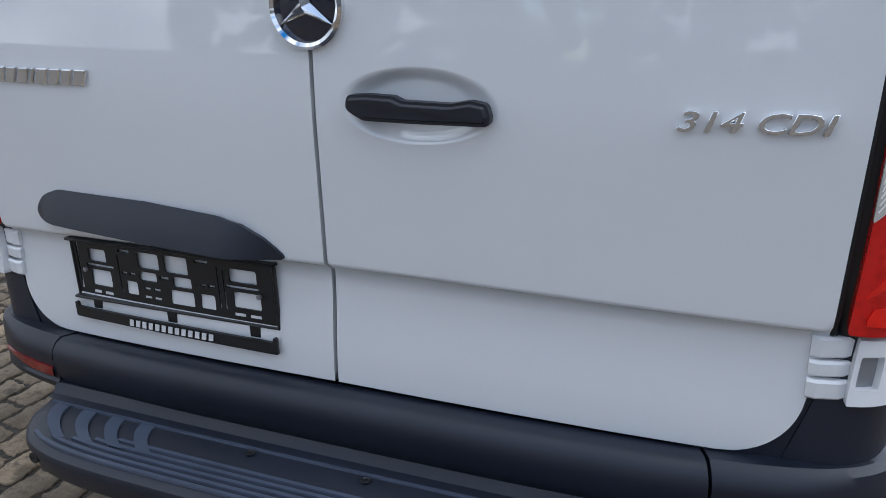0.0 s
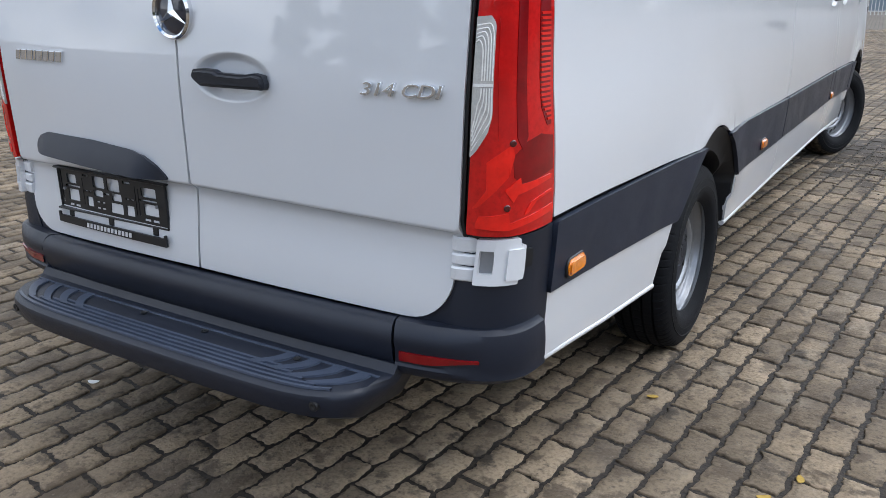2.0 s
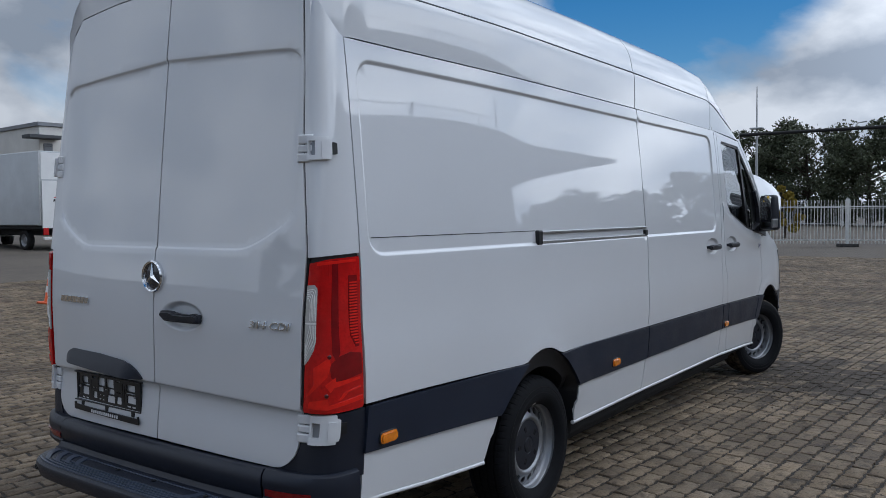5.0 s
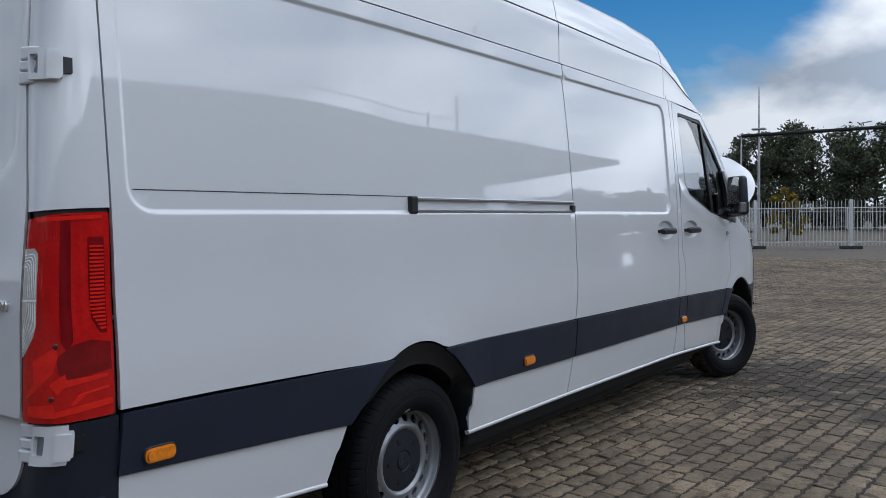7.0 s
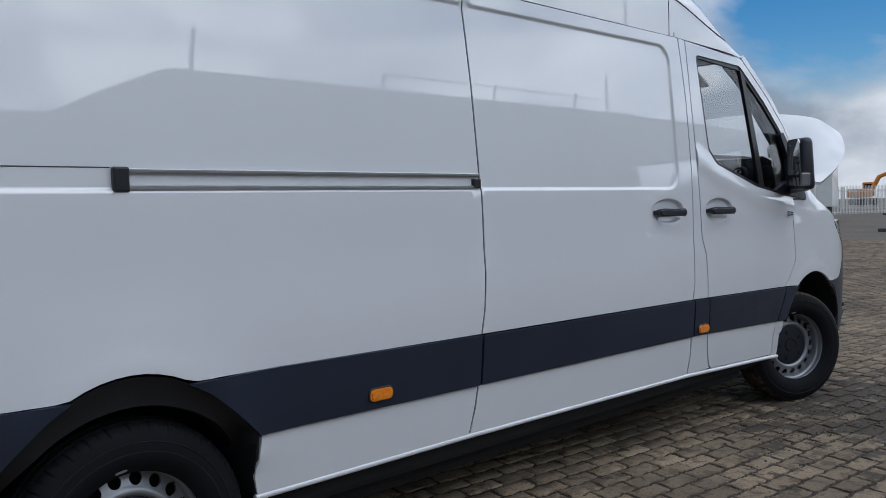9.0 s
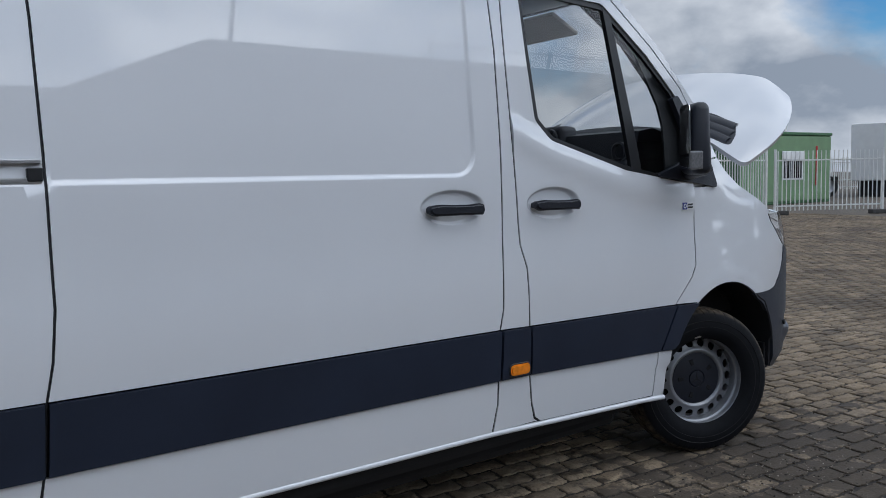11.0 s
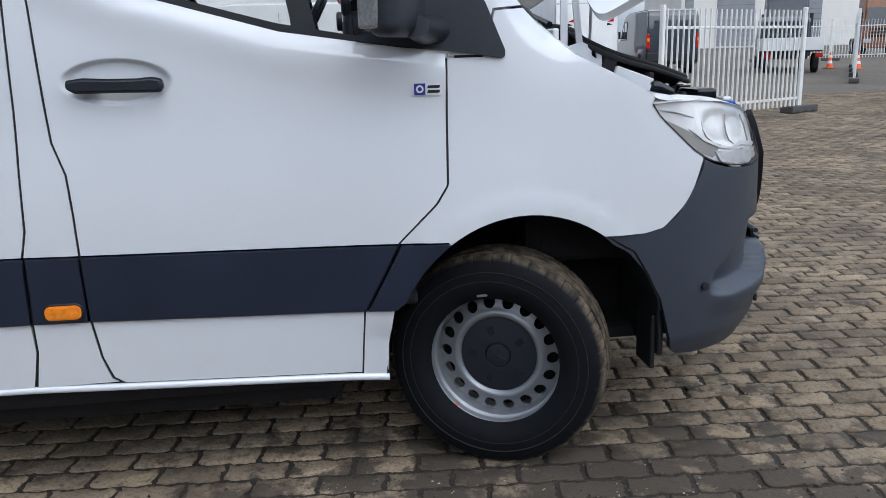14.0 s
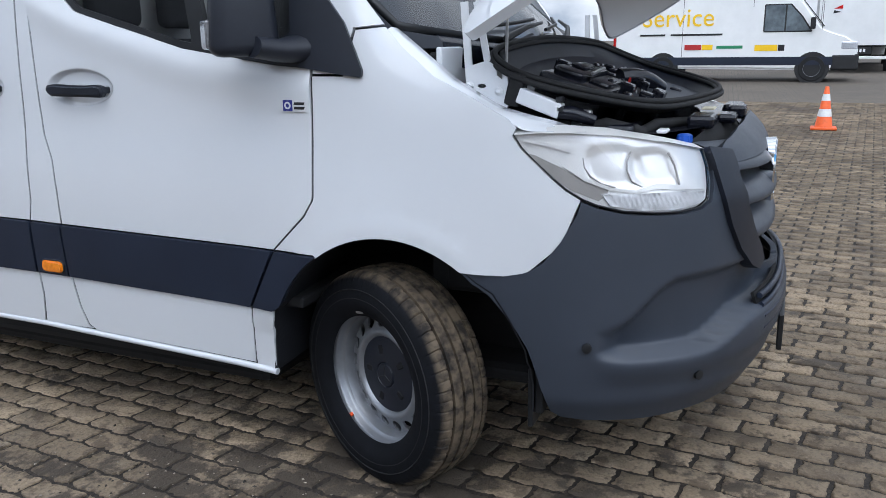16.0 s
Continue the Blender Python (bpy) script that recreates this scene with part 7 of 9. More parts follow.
MIRROR_LENS = material("smoked_indicator_lens", (0.20, 0.20, 0.205), rough=0.15, coat=1.0, vary=0.4, scale=90)
MIRROR = material("mirror_silver", (0.9, 0.91, 0.92), rough=0.01, metal=1.0)
for sgn in (1, -1):
    window_set(sgn)
# sticker on the door
bm = slab([(-0.04, -0.018), (0.04, -0.018), (0.04, 0.018), (-0.04, 0.018)], 0.0012, Matrix(((0, 0, 1, front_door_x(5.635, 1.213) + 0.001), (1, 0, 0, 5.642), (0, 1, 0, 1.213), (0, 0, 0, 1))))
st = part("door_sticker", bm, material("silver_sticker", (0.62, 0.62, 0.64), rough=0.35, vary=0.1, scale=50), van, "small silver and blue sticker")
bm = slab([(-0.038, -0.016), (-0.006, -0.016), (-0.006, 0.016), (-0.038, 0.016)], 0.0012, Matrix(((0, 0, 1, front_door_x(5.635, 1.213) + 0.0024), (1, 0, 0, 5.642), (0, 1, 0, 1.213), (0, 0, 0, 1))))
part("blue_field", bm, material("sticker_blue", (0.02, 0.03, 0.20), rough=0.35), st)
for dz in (0.006, -0.007):
    bm = slab([(-0.001, -0.004), (0.034, -0.004), (0.037, 0.004), (0.002, 0.004)], 0.001, Matrix(((0, 0, 1, front_door_x(5.635, 1.213) + 0.0024), (1, 0, 0, 5.642), (0, 1, 0, 1.213 + dz), (0, 0, 0, 1))))
    part("name_bar", bm, BLACK, st)
bm = bmesh.new()
spin(bm, [(0.011, 0.0), (0.011, 0.001), (0.006, 0.001), (0.006, 0.0)], 16, "x", (front_door_x(5.635, 1.213) + 0.0036, 5.620, 1.213))
part("ring_mark", bm, WHITE_PLASTIC, st)

# ---- cab interior ----
DASH = material("dashboard_plastic", (0.016, 0.020, 0.030), rough=0.55, vary=0.3, scale=9, fine=0.2, fine_scale=300)
SEAT = material("seat_cloth", (0.02, 0.021, 0.025), rough=0.9, vary=0.3, scale=40, bump=0.001, bump_scale=300)
HEADLINER = material("headliner", (0.45, 0.45, 0.44), rough=0.9, vary=0.1, scale=6)
bm = bmesh.new()
rows = []
for x in np.linspace(-0.84, 0.84, 21):
    f = 1 - (abs(x) / 0.84) ** 2 * 0.15
    rows.append([bm.verts.new((x, y * 1.0, z)) for y, z in ((5.96 * f + 5.2 * (1 - f), 1.37), (5.80, 1.500 + 0.03 * f), (5.56, 1.575), (5.47, 1.560), (5.44, 1.46), (5.45, 1.25), (5.50, 0.95), (5.55, 0.75))])
for r0, r1 in zip(rows, rows[1:]):
    for i in range(7):
        bm.faces.new((r0[i], r1[i], r1[i + 1], r0[i + 1]))
bmesh.ops.recalc_face_normals(bm, faces=bm.faces)
if sum(f.normal.z for f in bm.faces) < 0:
    bmesh.ops.reverse_faces(bm, faces=bm.faces)
dash = part("dashboard", bm, DASH, van, "black dashboard", smooth=35)
for lo, hi, nm in (((-0.56, 5.44, 1.50), (-0.17, 5.64, 1.645), "instrument_hood"), ((-0.12, 5.435, 1.22), (0.38, 5.56, 1.615), "centre_console"), ((0.42, 5.42, 1.26), (0.80, 5.50, 1.44), "glove_box")):
    bm = bmesh.new()
    box(bm, lo, hi, 0.03, 3)
    part(nm, bm, DASH, dash, smooth=50)
bm = bmesh.new()
box(bm, (0.03, 5.418, 1.505), (0.23, 5.436, 1.600), 0.006, 1)
part("display", bm, material("display_glass", (0.02, 0.025, 0.035), rough=0.08, coat=1.0), dash, "dark display screen")
for x, z in ((-0.05, 1.555), (0.31, 1.555), (0.76, 1.47), (-0.76, 1.47)):
    bm = bmesh.new()
    spin(bm, [(0.045, 0.0), (0.045, -0.02), (0.036, -0.026), (0.030, -0.010), (0.012, -0.014), (0.0, -0.016)], 20, "y", (x, 5.44, z))
    part("air_nozzle", bm, BLACK_SATIN, dash, "round air nozzle", smooth=40)
bm = bmesh.new()
ctr, ax = Vector((-0.38, 5.33, 1.50)), Matrix.Rotation(radians(-28), 4, "X")
ringp = [ctr + (ax @ Vector((0.185 * math.cos(t), 0, 0.185 * math.sin(t)))) for t in np.linspace(0, 2 * math.pi, 33)]
tube(bm, ringp, 0.015, 8, caps=False)
wheel_ob = part("steering_wheel", bm, BLACK_SATIN, van, "black steering wheel", smooth=60)
bm = bmesh.new()
spin(bm, [(0.06, 0.02), (0.065, -0.01), (0.04, -0.022), (0.0, -0.024)], 20, "y")
bmesh.ops.transform(bm, matrix=Matrix.Translation(ctr) @ ax, verts=bm.verts)
part("hub", bm, BLACK_SATIN, wheel_ob, smooth=50)
for t in (0.1, math.pi - 0.1, -math.pi / 2):
    bm = bmesh.new()
    tube(bm, [ctr, ctr + (ax @ Vector((0.18 * math.cos(t), 0, 0.18 * math.sin(t))))], 0.014, 6)
    part("spoke", bm, BLACK_SATIN, wheel_ob)
for x in (-0.45, 0.20, 0.58):
    seat = new("seat")
    seat.parent = van
    seat["label"] = "dark grey cloth cab seat"
    bm = bmesh.new()
    box(bm, (x - 0.22, 4.72, 0.78), (x + 0.22, 5.20, 0.92), 0.05, 3)
    part("cushion", bm, SEAT, seat, smooth=50)
    bm = bmesh.new()
    box(bm, (x - 0.22, 4.62, 0.88), (x + 0.22, 4.76, 1.42), 0.05, 3, Matrix.Translation((0, 4.69, 0.9)) @ Matrix.Rotation(radians(8), 4, "X") @ Matrix.Translation((0, -4.69, -0.9)))
    part("backrest", bm, SEAT, seat, smooth=50)
    bm = bmesh.new()
    box(bm, (x - 0.12, 4.55, 1.46), (x + 0.12, 4.64, 1.64), 0.035, 3)
    part("headrest", bm, SEAT, seat, smooth=50)
bm = bmesh.new()
box(bm, (-0.90, 4.46, 0.60), (0.90, 4.49, 2.20), 0.01)
part("bulkhead", bm, HEADLINER, van, "grey bulkhead behind the seats")
bm = bmesh.new()
box(bm, (-0.93, 4.50, 0.56), (0.93, 5.60, 0.60), 0.01)
part("cab_floor", bm, CAVITY, van, "dark cab floor")
bm = bmesh.new()
rows = []
for y in np.linspace(4.50, 5.24, 9):
    rows.append([bm.verts.new((x, y, roof_base(y) - 0.01 + 0.12 * (1 - (x / 0.86) ** 4) * (1 - 0.8 * smoothstep(4.8, 5.24, y)))) for x in np.linspace(-0.86, 0.86, 13)])
for r0, r1 in zip(rows, rows[1:]):
    for i in range(12):
        bm.faces.new((r0[i], r1[i], r1[i + 1], r0[i + 1]))
part("headliner", bm, HEADLINER, van, "pale grey roof lining", smooth=60)
for x in (-0.42, 0.42):
    bm = bmesh.new()
    box(bm, (x - 0.22, 5.12, 2.045), (x + 0.22, 5.30, 2.065), 0.008, 2, Matrix.Translation((0, 5.2, 2.06)) @ Matrix.Rotation(radians(-25), 4, "X") @ Matrix.Translation((0, -5.2, -2.06)))
    part("sun_visor", bm, HEADLINER, van, "grey sun visor")
bm = bmesh.new()
box(bm, (-0.10, 5.30, 1.98), (0.10, 5.33, 2.05), 0.012, 2)
part("sensor_housing", bm, BLACK, van, "black sensor housing on the windscreen")
# inner door trim
for sgn in (1, -1):
    ring = [(4.68, 0.80), (5.55, 0.80), (5.64, 1.0), (5.64, 1.29), (5.235, 1.35), (4.80, 1.48), (4.70, 1.53)]
    part("door_trim", sheet(ring, on_side(sgn, side_x, -0.05), (-sgn, 0, 0), 0.08, thick=0.02), DASH, van, "black inner door trim")
    # inner side of the screen pillar
    bm = bmesh.new()
    tube(bm, [(sgn * (side_x(y, z) - 0.06), y, z) for y, z in ((5.12, 2.10), (5.44, 1.90), (5.62, 1.73), (5.80, 1.45))], 0.035, 8)
    part("pillar_trim", bm, DASH, van, "dark pillar trim", smooth=60)
    bm = bmesh.new()
    tube(bm, [(sgn * (side_x(4.6, z) - 0.05), 4.60, z) for z in (0.7, 1.5, 2.12)], 0.05, 8)
    part("pillar_trim", bm, DASH, van, "dark pillar trim", smooth=60)


# ---- ground: one sheet, with the block paving laid on it ----
PAVED = (-15.0, 8.0, -5.0, 27.0)
ROW_TURN = radians(-4.3)
BLOCK_L, BLOCK_W, JOINT = 0.2115, 0.111, 0.018
BLOCK_FROM = (1.016, 4.409)


def ground_material():
    m = bpy.data.materials.new("yard_ground")
    m.use_nodes = True
    nt = m.node_tree
    b = nt.nodes["Principled BSDF"]
    b.inputs["Roughness"].default_value = 0.85
    pos = nt.nodes.new("ShaderNodeNewGeometry")
    sep = nt.nodes.new("ShaderNodeSeparateXYZ")
    nt.links.new(pos.outputs["Position"], sep.inputs[0])

    def math_node(op, a, c):
        n = nt.nodes.new("ShaderNodeMath")
        n.operation = op
        for k, v in enumerate((a, c)):
            if isinstance(v, (int, float)):
                n.inputs[k].default_value = v
            else:
                nt.links.new(v, n.inputs[k])
        return n.outputs[0]
    x, y = sep.outputs["X"], sep.outputs["Y"]
    ins = math_node("MULTIPLY", math_node("MULTIPLY", math_node("GREATER_THAN", x, PAVED[0]), math_node("LESS_THAN", x, PAVED[1])),
                    math_node("MULTIPLY", math_node("GREATER_THAN", y, PAVED[2]), math_node("LESS_THAN", y, PAVED[3])))
    rot = nt.nodes.new("ShaderNodeMapping")
    rot.inputs["Rotation"].default_value = (0, 0, radians(85.7))
    nt.links.new(pos.outputs["Position"], rot.inputs["Vector"])
    brick = nt.nodes.new("ShaderNodeTexBrick")
    brick.inputs["Scale"].default_value = 1.0
    brick.inputs["Brick Width"].default_value = BLOCK_L
    brick.inputs["Row Height"].default_value = BLOCK_W
    brick.inputs["Mortar Size"].default_value = 0.008
    brick.inputs["Color1"].default_value = (0.135, 0.110, 0.084, 1)
    brick.inputs["Color2"].default_value = (0.105, 0.085, 0.065, 1)
    brick.inputs["Mortar"].default_value = (0.05, 0.042, 0.035, 1)
    nt.links.new(rot.outputs[0], brick.inputs["Vector"])
    big = nt.nodes.new("ShaderNodeTexNoise")
    big.inputs["Scale"].default_value = 0.35
    big.inputs["Detail"].default_value = 7
    nt.links.new(pos.outputs["Position"], big.inputs["Vector"])
    dirt = nt.nodes.new("ShaderNodeMix")
    dirt.data_type = "RGBA"
    dirt.inputs[7].default_value = (0.072, 0.058, 0.046, 1)
    ramp = nt.nodes.new("ShaderNodeMapRange")
    ramp.inputs["From Min"].default_value, ramp.inputs["From Max"].default_value, ramp.inputs["To Max"].default_value = 0.42, 0.70, 0.8
    nt.links.new(big.outputs["Fac"], ramp.inputs["Value"])
    nt.links.new(ramp.outputs[0], dirt.inputs[0])
    nt.links.new(brick.outputs["Color"], dirt.inputs[6])
    sand = nt.nodes.new("ShaderNodeTexNoise")
    sand.inputs["Scale"].default_value = 90
    nt.links.new(pos.outputs["Position"], sand.inputs["Vector"])
    sc = nt.nodes.new("ShaderNodeValToRGB")
    sc.color_ramp.elements[0].position, sc.color_ramp.elements[1].position = 0.35, 0.7
    sc.color_ramp.elements[0].color, sc.color_ramp.elements[1].color = (0.009, 0.0066, 0.0048, 1), (0.042, 0.031, 0.022, 1)
    nt.links.new(sand.outputs["Fac"], sc.inputs[0])
    mix = nt.nodes.new("ShaderNodeMix")
    mix.data_type = "RGBA"
    nt.links.new(ins, mix.inputs[0])
    nt.links.new(dirt.outputs[2], mix.inputs[6])
    nt.links.new(sc.outputs[0], mix.inputs[7])
    nt.links.new(mix.outputs[2], b.inputs["Base Color"])
    bump = nt.nodes.new("ShaderNodeBump")
    bump.inputs["Distance"].default_value = 0.003
    nt.links.new(sand.outputs["Fac"], bump.inputs["Height"])
    nt.links.new(bump.outputs[0], b.inputs["Normal"])
    return m


bm = bmesh.new()
cols = [[bm.verts.new((x, y, ground_z(x) - 0.0065)) for y in (-900.0, -100.0, 0.0, 100.0, 900.0)] for x in (-900.0, -80.0, -40.0, -6.0, 8.0, 100.0, 900.0)]
for c0, c1 in zip(cols, cols[1:]):
    for i in range(4):
        bm.faces.new((c0[i], c1[i], c1[i + 1], c0[i + 1]))
bm.normal_update()
ground = solid("ground", bm, ground_material(), "grey-brown yard paved with interlocking blocks", "ground", "structure")


def paver_material(name, island):
    m = material(name, (0.268, 0.202, 0.134), rough=0.86, vary=0.40, scale=0.9, fine=0.55, fine_scale=75, random_tone=0.33, bump=0.006, bump_scale=60, world=True, island=island, rough_vary=0.12)
    nt = m.node_tree
    b = nt.nodes["Principled BSDF"]
    src = b.inputs["Base Color"].links[0].from_socket
    pos = nt.nodes.new("ShaderNodeNewGeometry")
    prev = src
    # damp and oily patches, and pale worn sand
    for sc, lo, hi, col, amount in ((0.62, 0.50, 0.66, (0.070, 0.052, 0.037, 1), 0.82), (2.3, 0.53, 0.66, (0.075, 0.057, 0.042, 1), 0.72), (4.1, 0.57, 0.74, (0.33, 0.28, 0.215, 1), 0.5), (9.0, 0.53, 0.60, (0.085, 0.062, 0.041, 1), 0.8), (30.0, 0.57, 0.66, (0.050, 0.038, 0.027, 1), 0.7), (52.0, 0.60, 0.70, (0.36, 0.30, 0.225, 1), 0.28)):
        n = nt.nodes.new("ShaderNodeTexNoise")
        n.inputs["Scale"].default_value = sc
        n.inputs["Detail"].default_value = 8
        n.inputs["Roughness"].default_value = 0.62
        nt.links.new(pos.outputs["Position"], n.inputs["Vector"])
        r = nt.nodes.new("ShaderNodeMapRange")
        r.inputs["From Min"].default_value, r.inputs["From Max"].default_value, r.inputs["To Max"].default_value = lo, hi, amount
        nt.links.new(n.outputs["Fac"], r.inputs["Value"])
        x = nt.nodes.new("ShaderNodeMix")
        x.data_type = "RGBA"
        nt.links.new(r.outputs[0], x.inputs[0])
        nt.links.new(prev, x.inputs[6])
        x.inputs[7].default_value = col
        prev = x.outputs[2]
    # a puddle of trodden mud beside the front wheel, its edges broken up
    far = nt.nodes.new("ShaderNodeVectorMath")
    far.operation = "DISTANCE"
    far.inputs[1].default_value = (1.55, 6.0, 0)
    nt.links.new(pos.outputs["Position"], far.inputs[0])
    ragged = nt.nodes.new("ShaderNodeTexNoise")
    ragged.inputs["Scale"].default_value = 3.4
    ragged.inputs["Detail"].default_value = 9
    ragged.inputs["Roughness"].default_value = 0.65
    nt.links.new(pos.outputs["Position"], ragged.inputs["Vector"])
    fade = nt.nodes.new("ShaderNodeMapRange")
    fade.inputs["From Min"].default_value, fade.inputs["From Max"].default_value = 0.3, 1.7
    fade.inputs["To Min"].default_value, fade.inputs["To Max"].default_value = 0.12, -0.09
    nt.links.new(far.outputs["Value"], fade.inputs["Value"])
    wet = nt.nodes.new("ShaderNodeMath")
    nt.links.new(ragged.outputs["Fac"], wet.inputs[0])
    nt.links.new(fade.outputs[0], wet.inputs[1])
    mask = nt.nodes.new("ShaderNodeMapRange")
    mask.inputs["From Min"].default_value, mask.inputs["From Max"].default_value, mask.inputs["To Max"].default_value = 0.50, 0.55, 0.9
    nt.links.new(wet.outputs[0], mask.inputs["Value"])
    mud = nt.nodes.new("ShaderNodeMix")
    mud.data_type = "RGBA"
    mud.inputs[7].default_value = (0.048, 0.037, 0.027, 1)
    nt.links.new(mask.outputs[0], mud.inputs[0])
    nt.links.new(prev, mud.inputs[6])
    nt.links.new(mud.outputs[2], b.inputs["Base Color"])
    return m


PAVER = paver_material("paving_block", False)
PAVER_JOINED = paver_material("paving_block_joined", True)


def wave(t):
    """A blunted zigzag with a period of half a block."""
    f = (t / (BLOCK_L / 2)) % 1.0
    tri = 4 * abs(f - 0.5) - 1
    return max(-1.0, min(1.0, 1.5 * tri)) * 0.0036


def block_outline(n_long, n_short):
    """The wavy outline of one block about its own middle, counter-clockwise, with half a joint taken off."""
    a, b = BLOCK_L / 2 - JOINT / 2, BLOCK_W / 2 - JOINT / 2
    pts = []
    us = np.linspace(-a, a, n_long + 1)
    vs = np.linspace(-b, b, n_short + 1)
    end = lambda v: 0.0035 * math.sin(v / BLOCK_W * 2 * math.pi)
    for u in us[:-1]:
        pts.append((u + end(-b), -b + wave(u)))
    for v in vs[:-1]:
        pts.append((a + end(v), v + wave(a) * (1 - 2 * abs(v) / BLOCK_W) * 0 + (wave(a) if abs(v) > b * 0.99 else 0)))
    for u in us[::-1][:-1]:
        pts.append((u + end(b), b + wave(u)))
    for v in vs[::-1][:-1]:
        pts.append((-a + end(v), v + (wave(-a) if abs(v) > b * 0.99 else 0)))
    return np.array(pts)


NEAR_OUT = block_outline(18, 8)
FAR_OUT = block_outline(4, 1)
cr, sr = math.cos(ROW_TURN), math.sin(ROW_TURN)


def block_places(x0, x1, y0, y1):
    """Middles of the blocks whose middle lies in a rectangle of the plan; rows run nearly along y."""
    out = []
    reach = max(abs(v) for v in (x0, x1, y0, y1)) * 1.6 + 6
    rows = int(reach / BLOCK_W)
    cols = int(reach / BLOCK_L)
    r, c = np.meshgrid(np.arange(-rows, rows + 1), np.arange(-cols, cols + 1), indexing="ij")
    u = (c + 0.5 * (r % 2)) * BLOCK_L
    v = r * BLOCK_W
    # u runs along +y, v along -x, both turned
    x = BLOCK_FROM[0] - v * cr - u * sr
    y = BLOCK_FROM[1] - v * sr + u * cr
    keep = (x > x0) & (x < x1) & (y > y0) & (y < y1)
    return np.stack([x[keep], y[keep]], 1)


def block_verts(out, bevel):
    """Local vertices in x, y, z of one block: top, rounded edge, foot."""
    n = len(out)
    cen = out.mean(0)
    top = cen + (out - cen) * np.array([1 - 0.007 / 0.22, 1 - 0.007 / 0.105])
    rings = [(top, 0.0), (out, -0.003), (out, -0.012)] if bevel else [(out, 0.0), (out, -0.014)]
    pts = [np.column_stack([r, np.full(n, z)]) for r, z in rings]
    faces = [list(range(n))]
    for k in range(len(rings) - 1):
        for i in range(n):
            j = (i + 1) % n
            faces.append([k * n + i, (k + 1) * n + i, (k + 1) * n + j, k * n + j])
    v = np.concatenate(pts)
    # local u -> y, v -> -x
    v = np.column_stack([-v[:, 1], v[:, 0], v[:, 2]])
    return v, faces


def joined_blocks(name, places, out, bevel, rng):
    v, faces = block_verts(out, bevel)
    n = len(v)
    rot = np.array([[cr, -sr], [sr, cr]])
    k = len(places)
    allv = np.empty((k, n, 3))
    xy = v[:, :2] @ rot.T
    allv[:, :, :2] = xy[None] + places[:, None]
    # chipped, uneven edges
    m = len(out)
    chips = rng.normal(0, 0.0026, (k, m, 2)) * (1.0 if bevel else 0.0)
    for ring in range(n // m):
        allv[:, ring * m:(ring + 1) * m, :2] += chips
    tilt = rng.normal(0, 0.012, (k, 2))
    allv[:, :, 2] = v[None, :, 2] + rng.normal(0, 0.0016, (k, 1)) + np.array([ground_z(px) for px in places[:, 0]])[:, None] + (xy[None] * tilt[:, None]).sum(2)
    sizes = np.array([len(f) for f in faces])
    loops = np.concatenate([np.array(f) for f in faces])
    me = bpy.data.meshes.new(name)
    me.vertices.add(k * n)
    me.vertices.foreach_set("co", allv.ravel())
    tot = (loops[None] + (np.arange(k) * n)[:, None]).ravel()
    me.loops.add(len(tot))
    me.loops.foreach_set("vertex_index", tot.astype(np.int32))
    fs = np.tile(sizes, k)
    me.polygons.add(len(fs))
    starts = np.concatenate([[0], np.cumsum(fs)[:-1]])
    me.polygons.foreach_set("loop_start", starts.astype(np.int32))
    me.update(calc_edges=True)
    me.validate()
    me.materials.append(PAVER_JOINED)
    ob = new(name, me)
    ob.parent = ground
    return tagged(ob, "weathered grey-brown interlocking paving blocks", kind="stuff")


def lay_paving():
    rng = np.random.default_rng(5)
    every = block_places(*PAVED)
    x, y = every[:, 0], every[:, 1]
    near = (x > -2.6) & (x < 4.2) & (y > -2.6) & (y < 10.5)
    single = (x > 1.02) & (x < 2.25) & (y > 3.2) & (y < 8.85)
    joined_blocks("paving_near", every[near & ~single], NEAR_OUT, True, rng)
    joined_blocks("paving_far", every[~near], FAR_OUT, False, rng)
    kinds = []
    for k in range(10):
        v, faces = block_verts(NEAR_OUT + rng.normal(0, 0.0026, NEAR_OUT.shape), True)
        me = bpy.data.meshes.new("paving_block")
        me.from_pydata(v.tolist(), [], faces)
        me.materials.append(PAVER)
        kinds.append(me)
    for p in every[single]:
        m = Matrix.Translation((p[0], p[1], rng.normal(0, 0.0016))) @ Matrix.Rotation(ROW_TURN + rng.normal(0, 0.008), 4, "Z") @ Matrix.Rotation(rng.normal(0, 0.012), 4, "X") @ Matrix.Rotation(rng.normal(0, 0.012), 4, "Y")
        share("paving_block", kinds[int(rng.integers(10))], ground, m)


# ---- fences ----
FENCE_WHITE = material("fence_white", (0.72, 0.72, 0.70), rough=0.5, vary=0.15, scale=6, fine=0.15, fine_scale=60)
FOOT_DARK = material("recycled_plastic_foot", (0.075, 0.072, 0.070), rough=0.85, vary=0.3, scale=8, fine=0.3, fine_scale=70)
FOOT_BLACK = material("recycled_foot", (0.045, 0.043, 0.042), rough=0.85, vary=0.3, scale=9)


